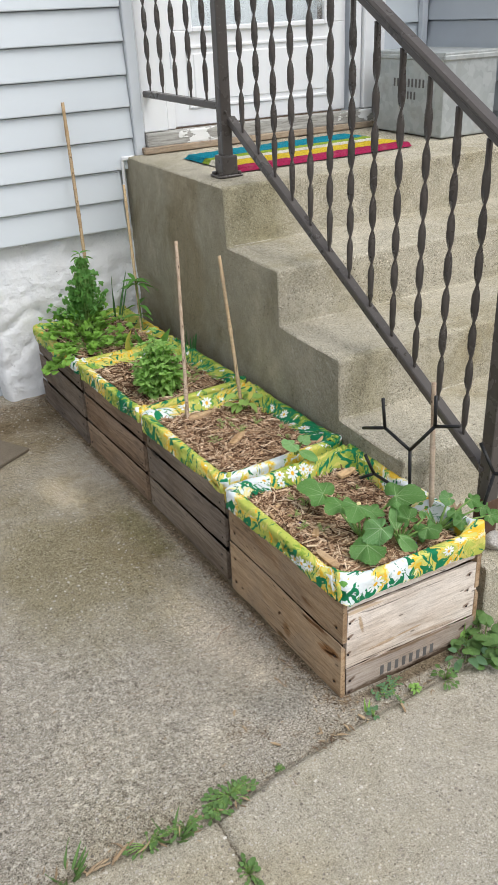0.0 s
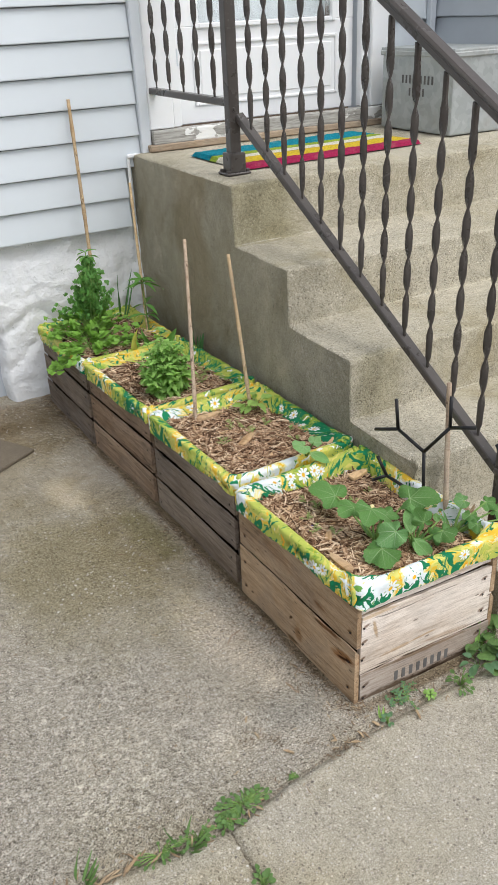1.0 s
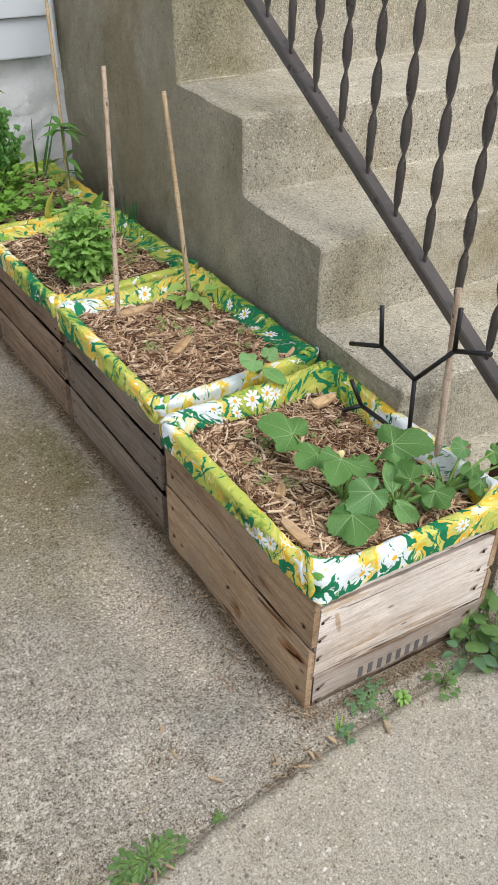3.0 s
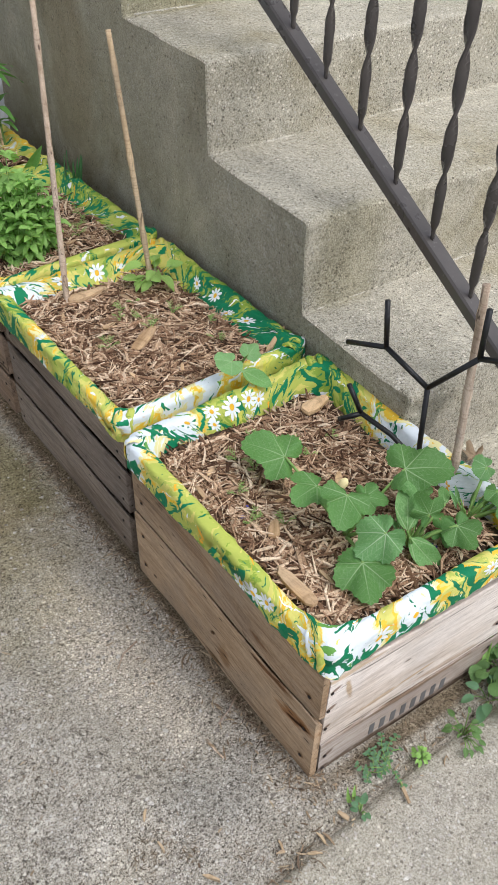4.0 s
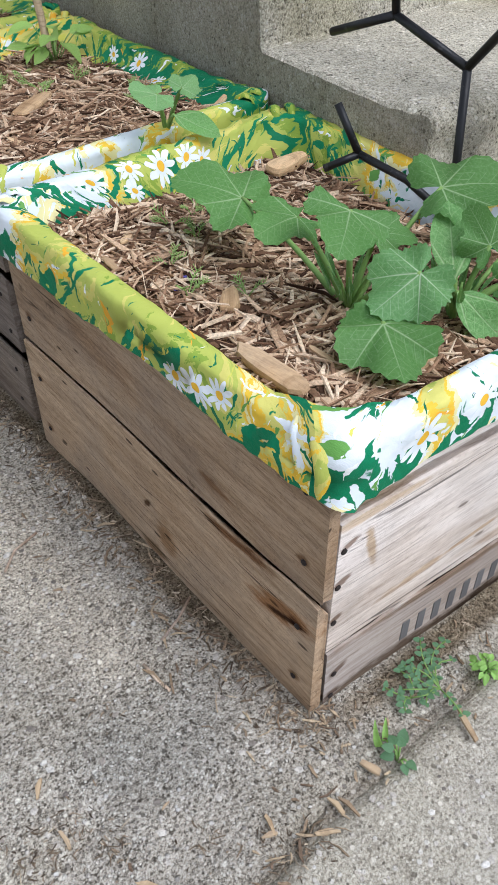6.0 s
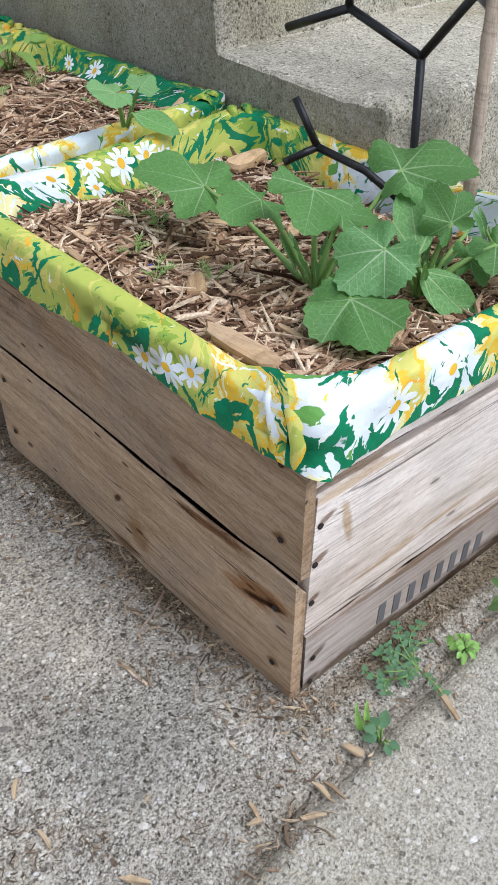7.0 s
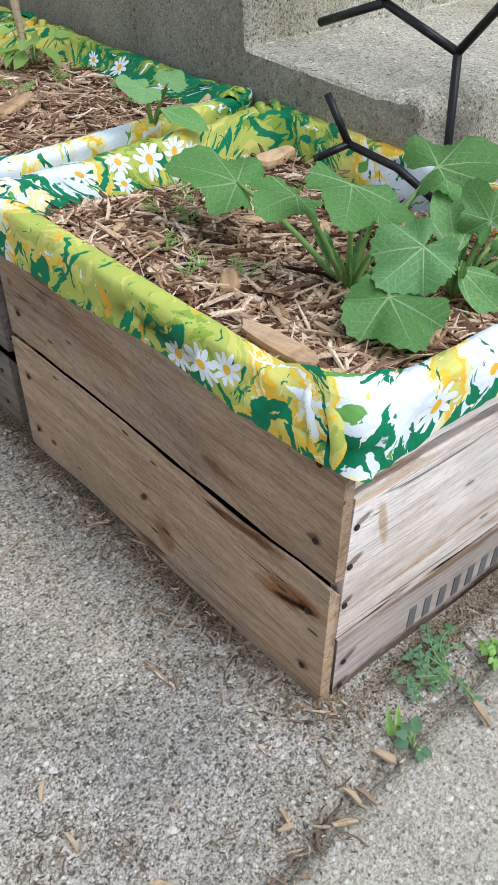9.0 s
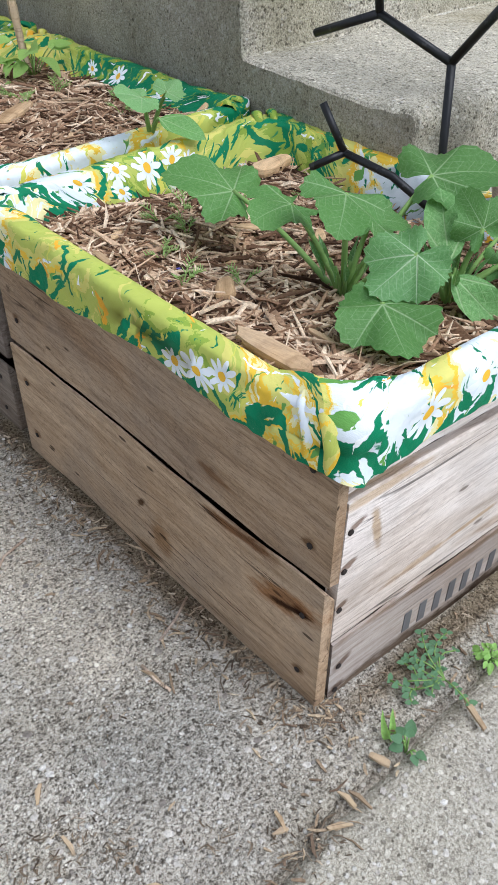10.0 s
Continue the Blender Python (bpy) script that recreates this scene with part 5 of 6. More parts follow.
def pleat(qx, qy, sx, sy, h, off, seed, tone, full=1.0):
    """A soft gather of cloth that runs up the corner and over the rim."""
    path = [(0.003, -0.038), (0.0055, -0.03), (0.006, -0.018), (0.0045, -0.004), (-0.002, 0.0055), (-0.010, 0.0075), (-0.018, 0.002), (-0.022, -0.012)]
    path = [(a * 1.1, z) for a, z in path]
    along = Vector((sx, -sy, 0)).normalized()
    out = Vector((sx, sy, 0)).normalized()
    seg, verts, faces, uvs = 7, [], [], []
    run = 0.0
    for i, (a, z) in enumerate(path):
        t = i / (len(path) - 1)
        wide = full * (0.0055 * math.sin(math.pi * (0.12 + 0.8 * t)) + 0.0015)
        c = Vector((qx, qy, h + z)) + out * a + along * (off + 0.006 * noise.noise((seed * 3, t * 2.5, 0)))
        c -= out * abs(off) * 0.9
        n = out * math.cos(1.5 * t * math.pi / 2) + Vector((0, 0, 1)) * math.sin(1.5 * t * math.pi / 2)
        run += 0.014
        for k in range(seg):
            b = math.pi * k / (seg - 1)
            verts.append(c + along * math.cos(b) * wide + n * (math.sin(b) * 0.0042 * full))
            uvs.append((0.5 + seed + wide * math.cos(b) * 2, run))
    for i in range(len(path) - 1):
        for k in range(seg - 1):
            a = i * seg + k
            faces.append((a, a + 1, a + seg + 1, a + seg))
    return with_tones(mesh_of("corner_fold", verts, faces, M["cloth"], uvs, True), [(tone, 0)] * len(verts))


def chip(heap, m, length, wide, thick, r):
    """One split sliver of wood: torn ends, a bend and a twist along its length."""
    ends = (r.uniform(0.25, 0.9), r.uniform(0.1, 0.75))
    bend, rise = r.uniform(-0.12, 0.12) * length, r.uniform(-0.04, 0.07) * length
    v, f = [], []
    for k, (at, girth) in enumerate(((-0.5, ends[0]), (r.uniform(-0.15, 0.2), 1.0), (0.5, ends[1]))):
        skew = r.uniform(-0.12, 0.12) * length if k != 1 else 0.0
        cx, lift = (bend, rise) if k == 1 else (0.0, 0.0)
        for sx, sz in ((-0.5, 0), (0.5, 0), (0.42, 1), (-0.42, 1)):
            v.append((cx + sx * wide * girth, at * length + sx * skew, lift + sz * thick * (0.6 + 0.4 * girth)))
    for k in (0, 4):
        f += [(k + a, k + b, k + 4 + b, k + 4 + a) for a, b in ((0, 1), (1, 2), (2, 3), (3, 0))]
    f += [(3, 2, 1, 0), (8, 9, 10, 11)]
    heap.add(v, f, m)


def mulch(w, l, soil, seed, count):
    r = random.Random(seed)
    heap = Heap()
    for k in range(count):
        x, y = r.uniform(0.026, w - 0.052), r.uniform(0.026, l - 0.052)
        big = r.random()
        length = 0.010 + 0.05 * r.random() ** 1.7 + (0.012 if big > 0.95 else 0)
        wide = 0.0009 + 0.0055 * r.random() ** 2.2 + (0.006 * r.random() if big > 0.955 else 0)
        z = soil_height(x, y, seed) + soil + r.uniform(0.0, 0.010)
        m = Matrix.Translation((x, y, z)) @ Euler((r.gauss(0, 0.2), r.gauss(0, 0.45), r.uniform(0, 6.3))).to_matrix().to_4x4()
        chip(heap, m, min(length, 0.07), wide, 0.0007 + 0.0016 * r.random(), r)
    return heap.mesh("mulch", M["mulch"], False)


def soil_height(x, y, seed):
    return 0.012 * max(0, 1 - x / 0.2) + 0.010 * max(0, 1 - y / 0.15) + 0.009 * noise.noise((x * 7, y * 7, seed)) + 0.004 * noise.noise((x * 25, y * 25, seed))


def soil_bed(w, l, soil, seed):
    verts, faces = [], []
    n = 36
    for j in range(n + 1):
        for i in range(n + 1):
            x, y = 0.016 + (w - 0.032) * i / n, 0.016 + (l - 0.032) * j / n
            verts.append((x, y, soil + soil_height(x, y, seed)))
    for j in range(n):
        for i in range(n):
            a = j * (n + 1) + i
            faces.append((a, a + 1, a + n + 2, a + n + 1))
    n0 = len(verts)
    verts += [(0.04, 0.04, 0.02), (w - 0.04, 0.04, 0.02), (w - 0.04, l - 0.04, 0.02), (0.04, l - 0.04, 0.02)]
    rows = [[i for i in range(n + 1)], [j * (n + 1) + n for j in range(n + 1)], [n * (n + 1) + i for i in range(n, -1, -1)], [j * (n + 1) for j in range(n, -1, -1)]]
    for k, row in enumerate(rows):
        faces.append(tuple(row[::-1] + [n0 + k, n0 + (k + 1) % 4]))
    return mesh_of("soil_bed", verts, faces, M["soil"], None, False)


M["nail"] = paint("rusty_nail", (0.03, 0.021, 0.016), 0.85, 0.4)
nail_me = mesh_of("nail", *tube([(0.0, 0, 0), (-0.0012, 0, 0), (-0.0016, 0, 0)], [0.0029, 0.0029, 0.0013], 7), M["nail"])
POSE = []
for ci, (cx, cy, turn, w, l, h, wood, count, soil) in enumerate(CRATES):
    P = pose(cx, cy, 0.0005, 0, 0, turn)
    POSE.append(P)
    tone = {"crate_tan": "tan", "crate_dark": "dark grey", "crate_brown": "brown"}[wood]
    crate = thing("planter_crate", P, f"weathered {tone} slatted wooden fruit crate used as a planter", "planter", "row of planter crates")
    T = 0.012
    # sides
    for side in (0, 1):
        z = 0.0
        for k in range(count):
            gap = 0.0045 if ci == 0 else 0.0018 if count == 2 else 0.008
            bh = (h - 0.006 - gap * (count - 1)) / count
            longer = 0.018 if ci == 0 and side == 1 else 0.0
            me = plank(l + longer, bh, T, M["crate_knots" if ci == 0 and k == 0 and side == 0 else wood], ci * 31 + side * 7 + k)
            proud = (-0.003, 0.0, 0.003)[k % 3] if count == 3 else (-0.002, 0.001)[k]
            mx = Matrix.Translation((proud, 0, z)) if side == 0 else Matrix.Translation((w - T - proud, -longer, z))
            brd = part("board", me, crate, mx)
            if side == 0:
                for yy in (0.022, l - 0.022):
                    for zz in (bh * 0.22, bh * 0.72):
                        part("nail", nail_me, brd, Matrix.Translation((warp_of(yy / l, ci * 31 + side * 7 + k), yy + 0.004 * math.sin(k * 3 + zz * 90), zz)))
            z += bh + gap
    # ends, set between the sides
    for end in (0, 1):
        if ci == 0 and end == 0:
            continue
        for z0, z1 in ((0.0, 0.148), (0.153, 0.295)):
            me = plank(w - 2 * T - 0.002, z1 - z0, 0.012, M[wood], ci * 31 + end * 5 + 17, "end_board", "X", 0.012 if z0 == 0 else 0.003)
            part("end_board", me, crate, Matrix.Translation((T + 0.001, 0.001 if end == 0 else l - 0.014, z0)))
    if ci == 0:  # the near end is nailed on askew
        E = pose(0.0, 0.0015, 0.0, 0, 0, -2.9)
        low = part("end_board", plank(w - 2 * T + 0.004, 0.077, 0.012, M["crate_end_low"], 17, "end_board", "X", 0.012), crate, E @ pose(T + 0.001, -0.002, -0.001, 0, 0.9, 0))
        main = part("end_board", plank(w - 2 * T + 0.004, 0.154, 0.012, M["crate_end"], 22, "end_board", "X", 0.003), crate, E @ pose(T + 0.001, 0.0, 0.0785, 0, 0.9, 0))
        part("end_strip", plank(w - 2 * T + 0.002, 0.062, 0.011, M["crate_end"], 77, "end_strip", "X", 0.003), crate, E @ pose(T + 0.001, 0.006, 0.2352))
        for board, spots in ((low, ((0.009, 0.041), (0.008, 0.008), (w - 0.05, 0.058), (w - 0.047, 0.02))), (main, ((0.006, 0.124), (0.004, 0.083), (0.004, 0.038), (w - 0.046, 0.126), (w - 0.047, 0.082), (w - 0.045, 0.035)))):
            for xx, zz in spots:
                part("nail", nail_me, board, Matrix.Translation((xx, warp_of(xx / (w - 2 * T + 0.004), 17 if board == low else 22), zz)) @ Matrix.Rotation(radians(90), 4, "Z"))
        lettering(low, 8, 0.0203, 0.026, pose(0.087, -0.0003, 0.032), lambda x: warp_of((x + 0.087) / (w - 2 * T + 0.004), 17))
    part("bottom", solid(block(w - 2 * T, l - 0.04, 0.012, 0.002, at=(w / 2, l / 2, 0.008)), "bottom", M[wood]), crate)
    lining = thing("cloth_lining", P, "floral oilcloth lining with daisies folded over the crate rim", "cloth", "cloth linings")
    part("cloth", cloth(w, l, h, soil, ci * 1.7, 0.046, ci == 0, BANDS[ci], GREENS[ci], ("cloth_near", "cloth_next", "cloth", "cloth")[ci], 0.05 if ci == 0 else 0.0, 1.1 if ci == 0 else 2.2), lining)
    for qx, qy, sx, sy in ((0, 0, -1, -1), (w, 0, 1, -1), (w, l, 1, 1), (0, l, -1, 1)):
        front = ci == 0 and qx == 0 and qy == 0
        for off in (0.02, 0.006) if front else (-0.013, 0.004):
            part("corner_fold", pleat(qx, qy, sx, sy, h, off, ci * 4 + qx + off, tone_at(BANDS[ci], {(0, 0): 0.0, (1, 0): 0.23, (1, 1): 0.5, (0, 1): 0.73}[(int(qx > 0), int(qy > 0))]), 0.85 if front else 1.0), lining)
    bed = thing("soil_bed", P, "dark potting soil filling a planter crate", "soil", kind="stuff")
    part("soil", soil_bed(w, l, soil, ci), bed)
    tagged(new("bark_mulch", mulch(w, l, soil, ci, 9000 if ci == 0 else (7000 if ci == 1 else 2600))), "shredded brown wood mulch lying on planter soil", "mulch", kind="stuff").matrix_basis = P

def mulch_z(x, y):
    """Height of the mulch under a place, for things that lie on it."""
    for ci, P in enumerate(POSE):
        p = P.inverted() @ Vector((x, y, 0))
        if p.y < CRATES[ci][4] + 0.02:
            return CRATES[ci][8] + soil_height(p.x, p.y, ci) + 0.008
    return 0.3


# larger pieces of wood on the mulch
def chunk(at, length, wide, high, yaw, tilt=0.0, seed=1):
    r = random.Random(seed)
    n = 14
    rim = []
    for k in range(n):
        a = 2 * math.pi * k / n
        x, y = abs(math.cos(a)) ** 0.7 * math.copysign(1, math.cos(a)), abs(math.sin(a)) ** 0.75 * math.copysign(1, math.sin(a))
        rim.append((0.5 * wide * x * (1 + r.uniform(-0.16, 0.1)) * (1 - 0.25 * y) + 0.1 * wide * y, 0.5 * length * y * (1 + r.uniform(-0.12, 0.08))))
    bm = bmesh.new()
    rings = [[bm.verts.new((x * f, y * f, high * (z + 0.16 * noise.noise((x * 60, y * 60, seed)) * (z > 0)))) for x, y in rim] for f, z in ((0.94, -0.5), (1.0, -0.1), (0.95, 0.36), (0.6, 0.5))]
    for low, up in zip(rings, rings[1:]):
        for k in range(n):
            bm.faces.new((low[k], low[(k + 1) % n], up[(k + 1) % n], up[k]))
    bm.faces.new(rings[0][::-1]), bm.faces.new(rings[-1])
    ob = new("wood_chunk", solid(bm, "wood_chunk", M["chip_wood"]))
    ob.matrix_basis = pose(at[0], at[1], mulch_z(at[0], at[1]) + high * 0.5 + 0.003, tilt, 0, yaw)
    return tagged(ob, "pale split wood chunk lying on the mulch", "wood chip", "wood chunks")


chunk((-0.334, 0.108, 0.297), 0.08, 0.022, 0.007, 8, 0, 1)
chunk((-0.078, 0.405, 0.300), 0.062, 0.024, 0.010, -75, 0, 2)
chunk((-0.298, 0.209, 0.296), 0.036, 0.017, 0.006, -35, 0, 3)
chunk((-0.255, 0.905, 0.308), 0.085, 0.024, 0.010, -82, 0, 4)
chunk((-0.235, 0.71, 0.307), 0.085, 0.024, 0.006, -50, 0, 5)
chunk((-0.035, 0.582, 0.315), 0.08, 0.009, 0.008, -57, 4, 6)

for k, (x, y, long) in enumerate(((-0.345, 0.33, 0.03), (-0.31, 0.36, 0.026), (-0.25, 0.26, 0.03), (-0.2, 0.3, 0.024), (-0.29, 0.1, 0.028), (-0.15, 0.25, 0.03), (-0.23, 0.05, 0.03), (-0.1, 0.06, 0.026),
                                  (-0.3, 0.62, 0.03), (-0.22, 0.6, 0.034), (-0.27, 0.78, 0.03), (-0.15, 0.72, 0.03), (-0.19, 0.87, 0.034), (-0.33, 0.85, 0.028), (-0.2, 1.1, 0.03), (-0.12, 1.25, 0.03))):
    chunk((x, y, 0.3), long, 0.008 + 0.003 * math.sin(k * 2.7), 0.003, 137 * k, 4 * math.sin(k), 20 + k)


# ---- canes ----
def cane(base, top, radius, mat, label):
    b, t = Vector(base), Vector(top)
    pts, rad = [], []
    n = 24
    for i in range(n + 1):
        f = i / n
        bow = math.sin(math.pi * f) * 0.003
        pts.append(b.lerp(t, f) + Vector((bow * noise.noise((base[0] * 9, 1, 0)), bow * noise.noise((base[0] * 9, 5, 0)), 0)) - b)
        rad.append(radius * (1.0 + (0.22 if i % 8 == 5 else 0)) * (1 - 0.15 * f))
    ob = new("garden_cane", mesh_of("garden_cane", *tube(pts, rad, 9), mat, None, True))
    ob.matrix_basis = Matrix.Translation(b)
    return tagged(ob, label, "garden cane", "garden canes")


cane((-0.262, 1.84, 0.27), (-0.226, 1.972, 1.094), 0.007, M["cane"], "tall bamboo cane leaning towards the siding")
cane((-0.302, 0.9, 0.26), (-0.232, 1.036, 0.79), 0.0058, M["cane_grey"], "weathered bamboo cane standing in a planter")
cane((-0.106, 0.925, 0.27), (-0.122, 0.989, 0.739), 0.0058, M["cane"], "tan bamboo cane with nodes standing in a planter")
cane((-0.008, 0.150, 0.25), (-0.006, 0.176, 0.612), 0.0065, M["cane_grey"], "grey-brown plant stake standing in a planter")
cane((-0.125, 1.69, 0.27), (-0.072, 1.86, 0.806), 0.0055, M["cane"], "thin bamboo cane behind a pepper plant")


# ---- black forked supports ----
def forked(name, lines, x, r, label):
    ob = thing(name, None, label, "plant support", "forked plant supports")
    for line in lines:
        pts = [(px if px is not None else x, y, z) for px, y, z in line]
        part("rod", mesh_of("rod", *tube(pts, r, 10), M["black"], None, True), ob)
    return ob


forked("plant_support", [
    [(-0.0265, 0.206, 0.24), (-0.027, 0.213, 0.33), (-0.0278, 0.2185, 0.4272)],
    [(-0.0278, 0.2185, 0.4272), (-0.0418, 0.2985, 0.4565)],
    [(-0.0418, 0.2985, 0.4565), (-0.0434, 0.308, 0.5315)],
    [(-0.0418, 0.2985, 0.4565), (-0.0542, 0.370, 0.429)],
    [(-0.0278, 0.2185, 0.4272), (-0.016, 0.1514, 0.5152)],
    [(-0.016, 0.1514, 0.5152), (-0.0046, 0.0863, 0.5399)],
    [(-0.016, 0.1514, 0.5152), (-0.0164, 0.154, 0.59)],
], -0.047, 0.0042, "black branching metal plant support standing in a planter")
forked("plant_support", [
    [(-0.022, 0.205, 0.28), (-0.04, 0.262, 0.312), (-0.0574, 0.3153, 0.3253)],
    [(-0.0574, 0.3153, 0.3253), (-0.0673, 0.3408, 0.371)],
    [(-0.0574, 0.3153, 0.3253), (-0.0835, 0.338, 0.309)],
], -0.059, 0.0042, "low black branching metal plant support over the mulch")
forked("plant_support", [
    [(0.06, 0.055, 0.17), (0.062, 0.062, 0.30), (0.06, 0.033, 0.426)],
    [(0.06, 0.033, 0.426), (0.06, 0.083, 0.482)],
    [(0.06, 0.033, 0.426), (0.1, -0.01, 0.43)],
], 0.06, 0.0042, "black branching metal plant support beside the bottom step")


# ---- plants ----
def stalk(pts, r0, r1, mat, parent, name="stem"):
    n = len(pts)
    return part(name, mesh_of(name, *tube(pts, [r0 + (r1 - r0) * i / (n - 1) for i in range(n)], 7), mat, None, True), parent)


def curve(a, b, lift, n=7):
    a, b = Vector(a), Vector(b)
    return [a.lerp(b, i / n) + Vector((0, 0, lift * math.sin(math.pi * i / n))) for i in range(n + 1)]


SQUASH = [mesh_of("leaf", *(lambda a: (a[0], a[1], M["squash"], a[2]))(lobed_leaf(s, 5, d, 0.05, c, 0.12, 6, 60, 0.3, 0.16)), True) for s, d, c in ((1, 0.10, 0.1), (2, 0.2, 0.14), (3, 0.12, 0.05))]
SQUASH.append(mesh_of("leaf", *(lambda a: (a[0], a[1], M["squash_pale"], a[2]))(lobed_leaf(4, 5, 0.05, 0.04, 0.05, 0.05, 6, 60, 0.2, 0.05)), True))
SQUASH.append(mesh_of("leaf", *(lambda a: (a[0], a[1], M["squash"], a[2]))(lobed_leaf(6, 3, 0.14, 0.045, 0.12, 0.11, 6, 60, 0.45, 0.2)), True))
SQUASH.append(mesh_of("leaf", *(lambda a: (a[0], a[1], M["squash_mid"], a[2]))(lobed_leaf(8, 5, 0.08, 0.05, 0.08, 0.09, 6, 60, 0.25, 0.1)), True))
SEED = mesh_of("leaf", *(lambda a: (a[0], a[1], M["seedleaf"], a[2]))(long_leaf(0.5, 0.12, 0.1, 9, 0.95, 0.6, 3)), True)


YOUNG = mesh_of("young_leaf", *(lambda a: (a[0], a[1], M["squash_mid"], a[2]))(long_leaf(0.2, 0.1, 0.3, 7, 0.9, 1.0)), True)


def squash_plant(base, leaves, label):
    plant = thing("squash_plant", None, label, "squash plant", "squash plants")
    b = Vector(base)
    for at, ahead, up, size, kind in leaves:
        a = Vector(at)
        stalk(curve(b, a, 0.007 if kind != "seed" else 0.005), 0.0031 if kind != "seed" else 0.0026, 0.0019, M["stem"], plant, "leaf_stalk")
        part("leaf", SEED if kind == "seed" else SQUASH[kind], plant, aim(a, ahead, up, size if kind == "seed" else size * 0.64))
    for k in range(7 if len(leaves) > 5 else 0):  # young leaves, still folded, round the crown
        a, tall = 1.7 * k, 0.03 + 0.005 * (k * 5 % 4)
        tip = b + Vector((0.017 * math.cos(a), 0.017 * math.sin(a), tall))
        stalk(curve(b, tip, 0.002, 4), 0.0025, 0.0011, M["stem"], plant, "shoot")
        part("young_leaf", YOUNG, plant, aim(tip - Vector((0, 0, 0.014)), (0.4 * math.cos(a), 0.4 * math.sin(a), 1), (math.cos(a + 2.6), math.sin(a + 2.6), 0.3), 0.03 + 0.004 * (k % 3)))
    return plant


squash_plant((-0.210, 0.157, 0.276), [
    ((-0.226, 0.288, 0.337), (-0.046, 0.050, 0.024), (-0.1, -0.25, 1), 0.096, 4),
    ((-0.236, 0.199, 0.357), (-0.056, -0.012, 0.010), (-0.25, -0.3, 0.9), 0.072, 1),
    ((-0.230, 0.144, 0.382), (-0.044, -0.040, -0.004), (0.1, -0.3, 0.9), 0.078, 4),
    ((-0.118, 0.152, 0.366), (0.066, -0.040, 0.008), (-0.1, -0.22, 0.95), 0.102, 4),
    ((-0.205, 0.088, 0.345), (-0.045, 0.002, -0.020), (-0.3, -0.3, 0.9), 0.08, 5),
    ((-0.248, 0.080, 0.321), (-0.030, -0.054, -0.010), (-0.24, -0.38, 0.9), 0.092, 0),
    ((-0.185, 0.155, 0.345), (0.5, -0.4, -0.05), (-0.2, -0.4, 0.85), 0.05, 1),
], "green squash plant with lobed veined leaves growing in mulch")
squash_plant((-0.150, 0.092, 0.276), [
    ((-0.163, 0.088, 0.324), (0.030, 0.042, 0.046), (-0.6, -0.6, 0.6), 0.07, "seed"),
    ((-0.136, 0.080, 0.349), (-0.010, 0.024, 0.034), (-0.6, -0.7, 0.4), 0.052, 1),
    ((-0.160, 0.085, 0.313), (0.014, -0.046, -0.028), (-0.5, -0.2, 0.8), 0.068, "seed"),
    ((-0.101, 0.057, 0.327), (-0.008, -0.042, -0.006), (-0.3, -0.5, 0.8), 0.064, 2),
    ((-0.112, 0.072, 0.312), (0.5, -0.4, -0.1), (-0.2, -0.3, 0.9), 0.05, 1),
    ((-0.075, 0.105, 0.312), (0.3, 0.4, 0.1), (-0.3, -0.5, 0.8), 0.034, "seed"),
    ((-0.122, 0.128, 0.345), (0.05, -0.01, -0.01), (-0.3, -0.5, 0.8), 0.05, 0),
], "young green squash plant with pale seed leaves")
squash_plant((-0.045, 0.085, 0.276), [
    ((-0.004, 0.075, 0.325), (-0.5, -0.6, -0.1), (-0.3, -0.5, 0.8), 0.046, 0),
    ((0.006, 0.110, 0.340), (-0.6, 0.1, 0.1), (-0.3, -0.5, 0.8), 0.046, 5),
    ((0.034, 0.070, 0.348), (0.3, -0.7, -0.2), (-0.3, -0.5, 0.8), 0.044, 0),
    ((-0.014, 0.042, 0.322), (-0.5, -0.5, -0.2), (-0.3, -0.5, 0.8), 0.046, 2),
    ((0.048, 0.050, 0.332), (0.6, -0.4, -0.3), (-0.3, -0.5, 0.8), 0.044, 1),
    ((0.058, 0.030, 0.318), (0.6, -0.6, -0.3), (-0.3, -0.5, 0.8), 0.046, 0),
], "green squash vine trailing over the crate corner")
squash_plant((-0.155, 0.530, 0.300), [
    ((-0.182, 0.500, 0.361), (-0.8, -0.25, 0.1), (-0.25, -0.4, 0.85), 0.060, 3),
    ((-0.146, 0.505, 0.359), (0.7, 0.3, 0.15), (-0.3, -0.5, 0.8), 0.044, 3),
    ((-0.162, 0.500, 0.335), (0.5, -0.8, -0.2), (-0.3, -0.4, 0.9), 0.056, "seed"),
], "squash seedling with four pale leaves in mulch")

bud = bmesh.new()
bmesh.ops.create_icosphere(bud, subdivisions=2, radius=0.007)
for v in bud.verts:
    v.co.z *= 1.7 - 20 * abs(v.co.x)
ob = new("flower_bud", solid(bud, "flower_bud", M["bloom"], True))
ob.matrix_basis = pose(-0.194, 0.193, 0.343, 15, 20, 0)
tagged(ob, "small closed yellow squash flower bud", "flower")


def bush(name, parts, label, category, kind=""):
    ob = thing(name, None, label, category, kind=kind)
    for pname, heap, mats in parts:
        tagged(part(pname, heap.mesh(pname, mats), ob), kind="stuff")
    return ob


